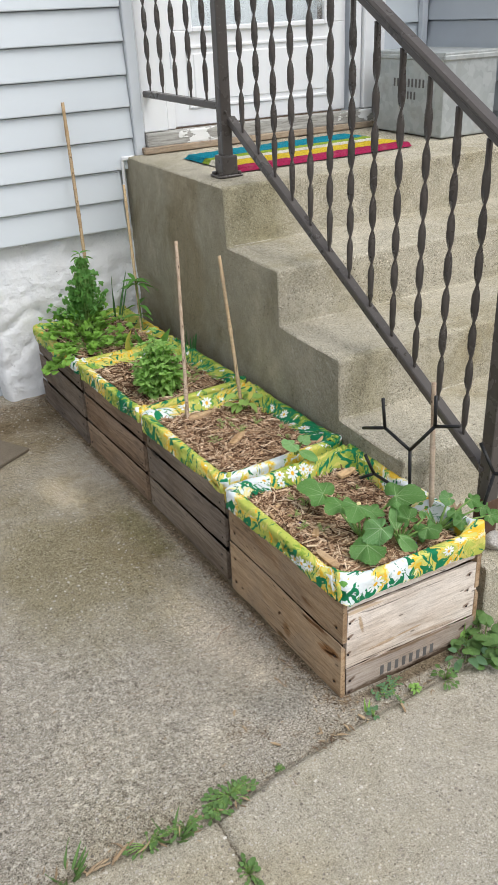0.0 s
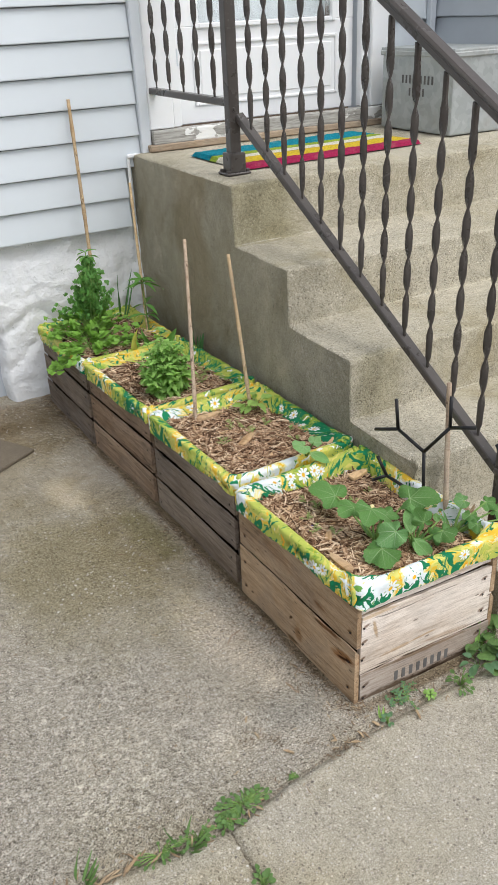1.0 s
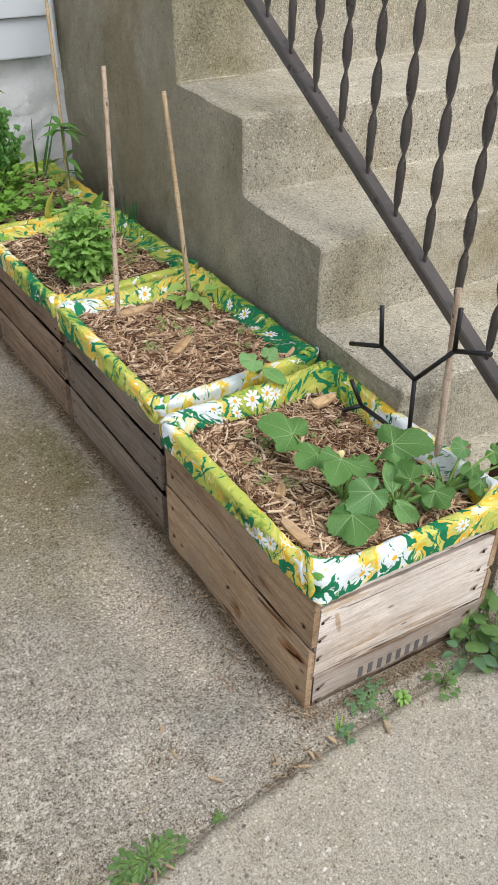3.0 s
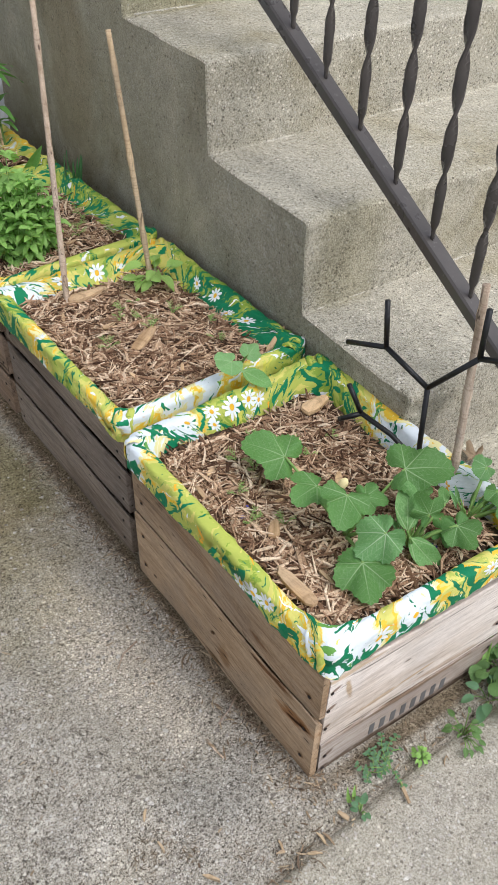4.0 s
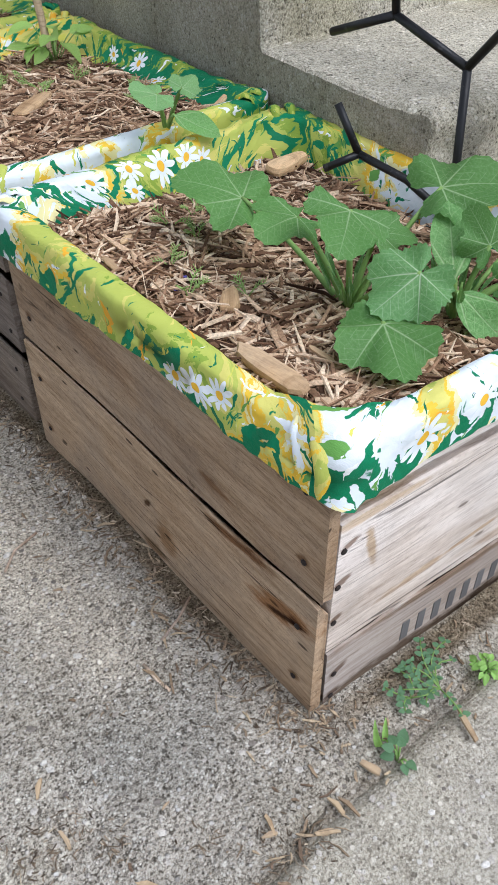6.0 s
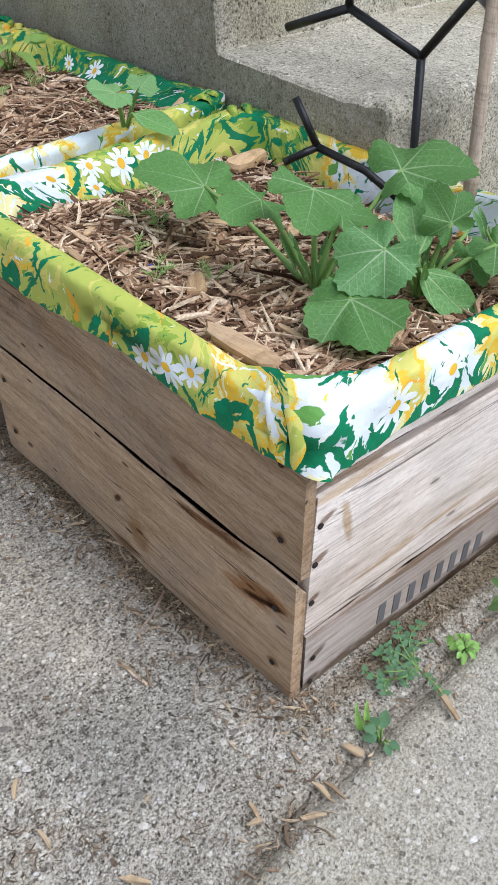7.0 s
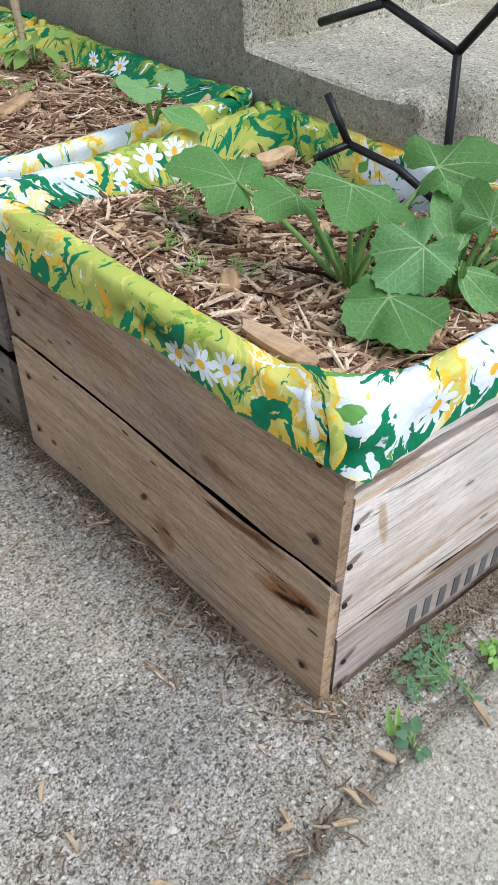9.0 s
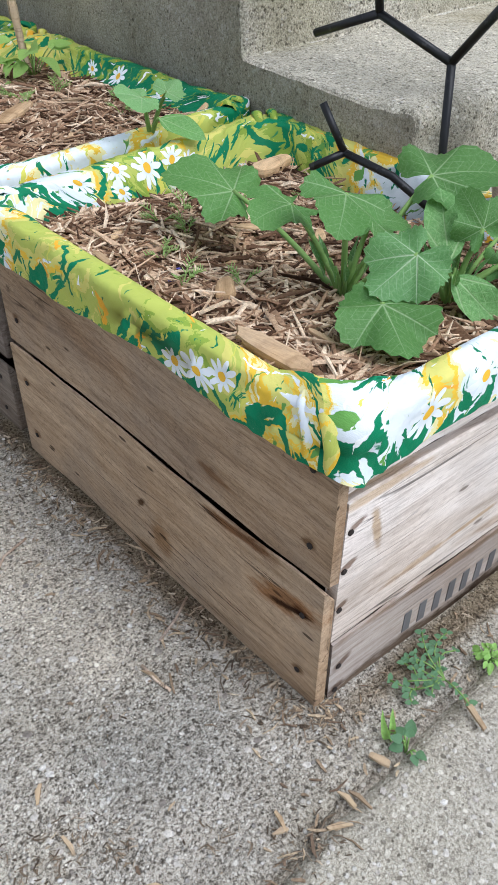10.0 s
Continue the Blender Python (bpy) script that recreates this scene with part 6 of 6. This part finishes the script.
def whorl(heap, at, r, count, length, leaf, rise=0.3, jitter=0.4, start=0.0, which=0):
    """Leaves spread round a point."""
    for k in range(count):
        a = start + 2 * math.pi * k / count + r.uniform(-jitter, jitter)
        d = Vector((math.cos(a), math.sin(a), rise + r.uniform(-0.25, 0.25)))
        v, f, u = leaf
        heap.add(v, f, aim(at, d, (r.uniform(-0.3, 0.3), r.uniform(-0.3, 0.3), 1), length * r.uniform(0.75, 1.2)), u, which)


def basil(at, radius, height):
    r = random.Random(11)
    leaf, stems = Heap(), Heap()
    shapes = [long_leaf(0.55, 0.25, 0.25, 6, 0.8, 0.8), long_leaf(0.6, 0.45, 0.2, 6, 0.8, 0.8), long_leaf(0.5, 0.1, 0.35, 6, 0.8, 0.8)]
    for k in range(62):
        a, q = r.uniform(0, 6.283), math.sqrt(r.random())
        top = Vector((radius * q * math.cos(a), radius * q * math.sin(a) * 0.9, height * (1.0 - 0.5 * q * q) * r.uniform(0.7, 1.06)))
        foot = Vector((top.x * 0.3, top.y * 0.3, 0))
        v, f = tube(curve(foot, top, 0.0, 4), [0.0018, 0.0016, 0.0014, 0.0012, 0.001], 5)
        stems.add(v, f)
        for lv in range(5):
            p = foot.lerp(top, 1 - lv * 0.18)
            whorl(leaf, p, r, 4, 0.022 + 0.004 * min(lv, 2), r.choice(shapes), 0.3 - 0.14 * lv, 0.5, r.uniform(0, 6))
    ob = bush("basil_plant", [("foliage", leaf, M["basil"]), ("stalk_tuft", stems, M["stem"])], "dense bright green basil bush growing in mulch", "basil plant")
    ob.matrix_basis = Matrix.Translation(at)


basil((-0.295, 1.112, 0.276), 0.079, 0.225)


def parsley(at, spots, label, leaf_mats, seed, size):
    """Cut leaves on thin stalks; spots are the tops of its stalks."""
    r = random.Random(seed)
    leaf, stems = Heap(), Heap()
    shapes = [cut_leaf(k) for k in range(5)]
    for top, spread_, count in spots:
        for k in range(count):
            tip = Vector(top) + Vector((r.gauss(0, spread_), r.gauss(0, spread_), r.gauss(0, spread_ * 0.9)))
            tip.z = max(tip.z, -0.02)
            foot = Vector((r.gauss(0, 0.012), r.gauss(0, 0.012), 0.0))
            path = curve(foot, tip, 0.02, 5)
            stems.add(*tube(path, [0.0016, 0.0014, 0.0013, 0.0012, 0.001, 0.0008], 5))
            d = (path[-1] - path[-2]).normalized()
            for j in range(3):
                p = path[-1 - (j > 0)]
                for s in (-1, 0, 1):
                    dd = (d + Vector((-d.y, d.x, 0)) * s * 1.2 + Vector((r.gauss(0, 0.3), r.gauss(0, 0.3), r.gauss(0, 0.3))))
                    v, f, u = r.choice(shapes)
                    leaf.add(v, f, aim(p, dd, (r.gauss(-0.1, 0.4), r.gauss(-0.3, 0.4), 1), size * r.uniform(0.7, 1.25)), u, 0 if tip.z < 0.13 else 1)
    ob = bush("parsley_plant", [("foliage", leaf, leaf_mats), ("stalk_tuft", stems, M["stem"])], label, "parsley plant")
    ob.matrix_basis = Matrix.Translation(at)


parsley((-0.322, 1.735, 0.285), [((0.02, 0.02, 0.292), 0.008, 16), ((0.018, 0.018, 0.265), 0.015, 30), ((0.014, 0.012, 0.235), 0.021, 40), ((0.01, 0.006, 0.195), 0.031, 50), ((0.006, 0.0, 0.15), 0.036, 54), ((0.0, -0.005, 0.105), 0.04, 46), ((0.0, -0.02, 0.06), 0.05, 40), ((-0.05, 0.0, 0.155), 0.014, 12),
        ((-0.095, 0.0, 0.115), 0.022, 18), ((0.07, -0.02, 0.09), 0.03, 14), ((-0.14, -0.03, 0.075), 0.017, 10)], "tall bushy green parsley plant gone to seed", [M["parsley"], M["parsley_dark"]], 3, 0.0132)
parsley((-0.370, 1.600, 0.290), [((-0.08, -0.02, 0.035), 0.04, 22), ((0.0, -0.06, 0.04), 0.04, 22), ((0.06, -0.02, 0.05), 0.04, 18), ((-0.13, 0.0, -0.02), 0.02, 8), ((0.14, -0.02, 0.03), 0.03, 10)],
        "low spreading green parsley hanging over the crate rim", [M["parsley"], M["parsley"]], 5, 0.0165)


def lance_plant(at, top, whorls, size, label, mat="lance", name="pepper_plant", seed=1):
    r = random.Random(seed)
    ob = thing(name, Matrix.Translation(at), label, name.replace("_", " "))
    a, b = Vector((0, 0, 0)), Vector(top) - Vector(at)
    stalk(curve(a, b, 0.0, 6), 0.003, 0.0016, M["stem"], ob)
    shape = long_leaf(0.26, 0.35, 0.2, 8, 0.85, 0.8)
    for f, count, rise in whorls:
        heap = Heap()
        whorl(heap, a.lerp(b, f), r, count, size * r.uniform(0.8, 1.1), shape, rise, 0.3, r.uniform(0, 6))
        part("leaf_whorl", heap.mesh("leaf_whorl", M[mat]), ob)
    return ob


lance_plant((-0.120, 1.690, 0.285), (-0.112, 1.740, 0.478), [(1.0, 7, 0.45), (0.94, 6, 0.05), (0.55, 3, 0.2), (0.35, 3, 0.1)], 0.074, "young pepper plant with narrow green leaves beside a cane")
lance_plant((-0.300, 1.760, 0.285), (-0.303, 1.762, 0.608), [(1.0, 4, 0.5), (0.96, 4, 0.0), (0.6, 2, 0.0)], 0.046, "tall green weed with narrow leaves among parsley", "lance", "weed", 4)


def blades(at, count, length, wide, lean, label, mat="blade", seed=1, out=0.012, name="grass_clump"):
    r = random.Random(seed)
    ob = thing(name, Matrix.Translation(at), label, "grass")
    for k in range(count):
        a = r.uniform(0, 6.283)
        d = Vector((math.cos(a) * lean, math.sin(a) * lean, 1))
        v, f, u = long_leaf(wide / length, r.uniform(0.1, 0.5), 0.4, 9, 0.6, 0.7, 1)
        me = mesh_of("blade", v, f, M[mat], u, True)
        part("blade", me, ob, aim((out * math.cos(a), out * math.sin(a), -0.004), d, (-0.6 + 0.5 * math.cos(a), -0.7 + 0.5 * math.sin(a), 0.3), length * r.uniform(0.8, 1.15)))
    return ob


blades((-0.150, 1.895, 0.285), 3, 0.19, 0.008, 0.35, "dark strap leaves rising from the planter", "blade", 2)
blades((-0.062, 1.385, 0.285), 6, 0.085, 0.009, 0.3, "short green strap leaves beside the concrete", "blade", 6)
blades((-0.155, 1.515, 0.285), 2, 0.11, 0.03, 0.7, "broad pale green leaf bending over the rim", "lance", 9)
blades((-0.242, 1.500, 0.312), 2, 0.072, 0.026, 0.2, "single yellowed leaf standing between crates", "yellowed", 3)


def leafy_clump(at, count, size, radius, height, label, mat, seed, shape=None, name="weed", long=1.0):
    """A low tuft of stalked leaves, each its own part."""
    r = random.Random(seed)
    v, f, u = shape or long_leaf(0.6, 0.25, 0.15, 6, 0.75, 0.7)
    me = mesh_of("leaf", v, f, M[mat], u, True)
    ob = thing(name, Matrix.Translation(at), label, name.replace("_", " "))
    heap = Heap()
    for k in range(count):
        a, q = r.uniform(0, 6.283), math.sqrt(r.random())
        p = Vector((radius * q * math.cos(a) * long, radius * q * math.sin(a) / long, height * r.uniform(0.3, 1.0) * (1.1 - 0.5 * q)))
        heap.add(*tube(curve((p.x * 0.2, p.y * 0.2, -0.004), p, 0.004, 4), 0.0009, 5))
        part("leaf", me, ob, aim(p, (math.cos(a), math.sin(a), r.uniform(-0.3, 0.4)), (r.gauss(-0.15, 0.3), r.gauss(-0.3, 0.3), 1), size * r.uniform(0.65, 1.25)))
    tagged(part("stalk_tuft", heap.mesh("stalk_tuft", M["stem"]), ob), kind="stuff")
    return ob


HEART = lobed_leaf(5, 1, 0.02, 0.008, 0.2, 0.04, 4, 28, 0.35, 0.08)
leafy_clump((-0.118, 0.885, 0.296), 13, 0.036, 0.038, 0.055, "yellow-green seedlings round the foot of a cane", "sprout", 21)
leafy_clump((0.010, -0.045, 0.0), 52, 0.024, 0.075, 0.07, "lush green heart-leaved weeds beside the bottom step", "weed", 22, HEART)
leafy_clump((-0.055, -0.050, 0.0), 9, 0.03, 0.035, 0.05, "grey-green weed at the crate corner", "spurge", 23)
leafy_clump((-0.131, -0.072, 0.0), 18, 0.014, 0.03, 0.03, "small green weed in the paving joint", "weed", 24)
leafy_clump((-0.214, -0.066, 0.0), 26, 0.009, 0.010, 0.02, "tiny bright green tuft in the paving joint", "basil", 25)
CLOVER = long_leaf(0.75, 0.1, 0.1, 5, 0.6, 0.6)


def creeper(at, runs, size, label, seed):
    """Flat runners with pairs of small round leaves."""
    r = random.Random(seed)
    ob = thing("spurge", Matrix.Translation(at), label, "weed", "creeping spurge")
    v, f, u = CLOVER
    me = mesh_of("leaf", v, f, M["spurge"], u, True)
    heap = Heap()
    for dx, dy in runs:
        n = max(3, int(math.hypot(dx, dy) / 0.0075))
        side = Vector((-dy, dx, 0)).normalized()
        bend = r.uniform(-0.012, 0.012)
        path = [Vector((dx * k / n, dy * k / n, 0.004 + 0.005 * math.sin(2.4 * k / n))) + side * bend * math.sin(3.0 * k / n) for k in range(n + 1)]
        heap.add(*tube(path, 0.0008, 5))
        for k, p in enumerate(path[1:]):
            for s in (-1, 1):
                d = side * s + Vector((dx, dy, 0)).normalized() * r.uniform(0.1, 0.8) + Vector((0, 0, r.uniform(0.0, 0.5)))
                part("leaf", me, ob, aim(p, d, (r.gauss(0, 0.3), r.gauss(-0.2, 0.3), 1), size * r.uniform(0.7, 1.25)))
    tagged(part("runner", heap.mesh("runner", M["stem"]), ob), kind="stuff")
    return ob


creeper((-0.262, -0.055, 0.0), [(0.022, 0.046), (-0.03, 0.02), (-0.005, -0.03), (0.03, 0.012), (0.0, 0.035), (-0.022, -0.004), (0.04, 0.03), (-0.012, 0.036)], 0.0066, "blue-green spurge creeping over the paving", 26)
creeper((-0.29, -0.045, 0.0), [(-0.012, 0.02), (0.02, -0.01), (-0.014, -0.008), (0.01, 0.024)], 0.0066, "small blue-green spurge creeping over the paving", 27)
leafy_clump((-0.337, -0.078, 0.0), 7, 0.015, 0.01, 0.018, "small blue-green seedling in the paving joint", "spurge", 28, CLOVER)
leafy_clump((-0.700, -0.100, 0.0), 80, 0.0097, 0.040, 0.010, "mat of tiny green weeds in the paving joint", "weed", 29, CLOVER, "weed", 1.45)
leafy_clump((-0.738, -0.122, 0.0), 37, 0.0104, 0.022, 0.010, "mat of tiny green weeds in the paving joint", "weed", 30, CLOVER, "weed", 1.45)
leafy_clump((-0.805, -0.118, 0.0), 31, 0.0104, 0.031, 0.011, "mat of tiny green weeds in the paving joint", "weed", 31, CLOVER, "weed", 1.45)
leafy_clump((-0.88, -0.115, 0.0), 24, 0.0097, 0.031, 0.009, "mat of tiny green weeds in the paving joint", "weed", 35, CLOVER, "weed", 1.45)
leafy_clump((-0.745, -0.262, 0.0), 24, 0.0111, 0.022, 0.012, "mat of tiny green weeds in the paving joint", "weed", 32, CLOVER, "weed", 0.7)
leafy_clump((-0.584, -0.094, 0.0), 16, 0.006, 0.008, 0.008, "tiny green tuft in the paving joint", "weed", 33, CLOVER)
blades((-0.832, -0.122, 0.0), 9, 0.05, 0.007, 1.1, "grass tuft in the paving joint", "weed", 41)
blades((-1.03, -0.1, 0.0), 12, 0.05, 0.006, 0.8, "grass tuft in the paving joint", "weed", 42)
blades((-0.018, -0.008, 0.0), 3, 0.09, 0.009, 0.1, "upright grass blades at the crate corner", "basil", 43, 0.004)
blades((-0.336, -0.064, 0.0), 2, 0.03, 0.007, 0.4, "small grass blade in the paving joint", "basil", 44, 0.004)


def feather(at, seed, size=0.02, count=5):
    """A seedling with thread-like leaves."""
    r = random.Random(seed)
    heap = Heap()
    for k in range(count):
        a = r.uniform(0, 6.283)
        tip = Vector((size * math.cos(a), size * math.sin(a), size * r.uniform(0.4, 1.2)))
        path = curve((0, 0, 0), tip, 0.004, 5)
        heap.add(*tube(path, 0.0006, 4))
        for p in path[2:]:
            for s in (-1, 1):
                d = Vector((-tip.y * s, tip.x * s, 0.3 * size)).normalized() * size * 0.3 + tip * 0.15
                heap.add(*tube([p, p + d], [0.0006, 0.0003], 4))
    ob = new("seedling", heap.mesh("seedling", M["sprout"]))
    ob.matrix_basis = Matrix.Translation(at)
    return tagged(ob, "tiny feathery green seedling in the mulch", "seedling", "seedlings")


for k, (x, y) in enumerate(((-0.275, 0.215), (-0.26, 0.36), (-0.225, 0.375), (-0.3, 0.3), (-0.18, 0.34), (-0.155, 0.315), (-0.25, 0.33), (-0.32, 0.24), (-0.1, 0.33), (-0.21, 0.39))):
    feather((x, y, mulch_z(x, y)), 60 + k, 0.014 + 0.004 * math.sin(k * 2.1), 4)
for k, (x, y) in enumerate(((-0.22, 0.83), (-0.2, 0.78), (-0.24, 0.8), (-0.21, 0.73), (-0.15, 0.76), (-0.1, 0.7), (-0.12, 0.65), (-0.3, 0.72), (-0.19, 0.84))):
    feather((x, y, mulch_z(x, y)), 80 + k, 0.016 + 0.005 * math.sin(k * 2.1), 4)
for k, (x, y) in enumerate(((-0.15, 1.18), (-0.12, 1.22), (-0.17, 1.13), (-0.1, 1.1))):
    feather((x, y, mulch_z(x, y)), 95 + k, 0.018)

# ---- litter on the ground ----
def litter(count, seed, where, size=(0.012, 0.035), slim=1.0):
    r = random.Random(seed)
    heap = Heap()
    for k in range(count):
        x, y = where(r)
        length = r.uniform(*size) * r.uniform(0.4, 1.0)
        m = Matrix.Translation((x, y, ground_height(x, y) + 0.001)) @ Euler((r.gauss(0, 0.06), r.gauss(0, 0.1), r.uniform(0, 6.3))).to_matrix().to_4x4()
        chip(heap, m, length, slim * r.uniform(0.0008, 0.0032), slim * r.uniform(0.0006, 0.0016), r)
    return heap


heap = litter(420, 1, lambda r: ((lambda y: (-0.372 - 0.048 * y - abs(r.gauss(0, 0.028)), y))(r.uniform(0.0, 2.0))), (0.004, 0.026))
for more in (litter(70, 2, lambda r: (r.uniform(-0.45, 0.05), -0.05 + r.gauss(0, 0.025)), (0.006, 0.025)), litter(70, 3, lambda r: ((lambda x: (x, joint_y(x) + r.gauss(0, 0.016)))(r.uniform(-1.15, -0.4))), (0.004, 0.022)),
             litter(140, 4, lambda r: (r.uniform(-1.1, -0.4), r.uniform(-0.1, 2.0)), (0.006, 0.02)), litter(40, 5, lambda r: (r.uniform(-0.75, -0.45), 1.95 + r.gauss(0, 0.03)), (0.01, 0.04)), litter(30, 6, lambda r: (-0.37 + r.gauss(0, 0.012), -0.012 + r.gauss(0, 0.01)), (0.006, 0.02))):
    heap.add(more.v, more.f)
debris = Heap()
for more in (litter(1700, 31, lambda r: ((lambda y: (-0.374 - 0.048 * y - abs(r.gauss(0, 0.02)), y))(r.uniform(-0.01, 1.98))), (0.003, 0.018), 0.75), litter(260, 32, lambda r: (r.uniform(-0.8, -0.46), 1.955 - abs(r.gauss(0, 0.03))), (0.004, 0.02), 0.7),
             litter(120, 33, lambda r: (r.uniform(-0.36, 0.02), -0.012 - abs(r.gauss(0, 0.012))), (0.003, 0.012), 0.6), litter(200, 34, lambda r: (r.uniform(-1.15, -0.4), r.uniform(-0.05, 1.9)), (0.003, 0.012), 0.5)):
    debris.add(more.v, more.f)
for k, (x, y, wide, many) in enumerate(((-0.600, 0.030, 0.018, 70), (-0.568, 0.006, 0.01, 34), (-0.507, -0.04, 0.009, 26), (-0.456, -0.082, 0.014, 80), (-0.63, 0.033, 0.02, 50), (-0.375, -0.012, 0.012, 60), (-0.40, 0.02, 0.02, 50), (-0.507, 0.106, 0.008, 12),
                                       (-0.70, 0.19, 0.025, 50), (-0.78, 0.24, 0.02, 30), (-0.9, 0.12, 0.025, 40), (-0.66, 0.33, 0.02, 24), (-0.72, 1.9, 0.05, 60), (-0.5, 1.93, 0.04, 60))):
    more = litter(many, 40 + k, lambda r: (x + r.gauss(0, wide), y + r.gauss(0, wide)), (0.003, 0.013), 0.5)
    debris.add(more.v, more.f)
tagged(new("dry_debris", debris.mesh("dry_debris", M["debris"], False)), "small heaps of dry brown plant debris on concrete", "debris", kind="stuff")
tagged(new("ground_litter", heap.mesh("ground_litter", M["litter"], False)), "scattered wood chips and dry litter on the concrete", "litter", kind="stuff")


def twig(pts, r, label="thin dry twig lying on the concrete"):
    ob = new("twig", mesh_of("twig", *tube(pts, r, 6), M["cane_grey"], None, True))
    return tagged(ob, label, "twig", "twigs")


twig([(-0.435, 0.142, 0.004), (-0.41, 0.152, 0.005), (-0.385, 0.168, 0.004)], 0.0014)
twig([(-0.463, 0.13, 0.003), (-0.462, 0.11, 0.004), (-0.458, 0.092, 0.003)], 0.0018)
twig([(-0.52, 0.31, 0.004), (-0.5, 0.33, 0.005), (-0.47, 0.34, 0.004)], 0.0014)


def big_chip(x, y, length, wide, yaw, z=0.004):
    heap = Heap()
    chip(heap, Matrix(), length, wide, 0.0022, random.Random(int(x * 1000)))
    ob = new("wood_chip", heap.mesh("wood_chip", M["pale_chip"], False))
    ob.matrix_basis = pose(x, y, z, 0, 0, yaw)
    return tagged(ob, "dry tan wood chip lying on the concrete", "wood chip", "ground wood chips")


big_chip(-0.268, -0.092, 0.036, 0.006, -20)
big_chip(-0.363, -0.071, 0.018, 0.008, 20)
big_chip(-0.427, -0.09, 0.02, 0.005, 60)
big_chip(-0.40, -0.085, 0.022, 0.004, 10)
big_chip(-0.56, -0.04, 0.024, 0.006, 40)
big_chip(-0.98, -0.115, 0.045, 0.008, -75)
big_chip(-0.93, -0.11, 0.04, 0.006, -60)
big_chip(-0.594, 0.08, 0.017, 0.005, -35)
big_chip(-0.596, 0.03, 0.018, 0.004, 0)
big_chip(-0.463, 0.112, 0.026, 0.004, 15)
big_chip(-0.408, -0.078, 0.018, 0.005, 5)
big_chip(-0.46, -0.058, 0.018, 0.004, -12)
big_chip(-0.465, -0.064, 0.013, 0.005, 70)
for k in range(16):
    x = -0.66 - 0.03 * k + 0.02 * math.sin(k * 7)
    big_chip(x, joint_y(x) + 0.012 * math.sin(k * 5), 0.014 + 0.016 * abs(math.sin(k * 3)), 0.003 + 0.002 * abs(math.sin(k * 2)), 70 * math.sin(k * 4) + 90, 0.003)


def petal(x, y, yaw):
    v, f, u = long_leaf(0.6, -0.4, 0.4, 5, 0.8, 0.8)
    ob = new("fallen_petal", mesh_of("fallen_petal", v, f, M["violet"], u, True))
    ob.matrix_basis = pose(x, y, mulch_z(x, y) + 0.002, 0, 0, yaw) @ Matrix.Scale(0.011, 4)
    return tagged(ob, "small violet fallen petal on the mulch", "petal", "fallen petals")


for x, y, yaw in ((-0.297, 0.264, 40), (-0.315, 0.257, 110), (-0.123, 0.063, 10)):
    petal(x, y, yaw)

# grey mat on the patio and a dry leaf on the step
gm = solid(block(0.6, 0.42, 0.012, 0.004, 2, at=(-0.3, 0.21, 0.006)), "rubber_mat", M["grey_mat"])
ob = new("rubber_mat", gm)
ob.matrix_basis = pose(-0.649, 1.546, 0.003, 0, 0, 31)
tagged(ob, "grey-brown flat mat lying on the patio", "mat")
v, f, u = lobed_leaf(9, 5, 0.3, 0.05, -0.5, 0.2, 4, 40)
ob = new("dry_leaf", mesh_of("dry_leaf", v, f, M["litter"], u, True))
ob.matrix_basis = pose(0.153, 0.237, 0.19, 0, 0, 50) @ Matrix.Scale(0.03, 4)
tagged(ob, "curled dry brown leaf on the bottom step", "leaf")
rock = bmesh.new()
bmesh.ops.create_icosphere(rock, subdivisions=3, radius=0.03)
for v in rock.verts:
    v.co *= 1 + 0.25 * noise.noise(v.co * 40)
    v.co.z *= 0.75
ob = new("rock", solid(rock, "rock", M["rock"], True))
ob.matrix_basis = pose(0.125, 0.075, 0.2)
tagged(ob, "pale grey rounded rock on the bottom step", "rock")
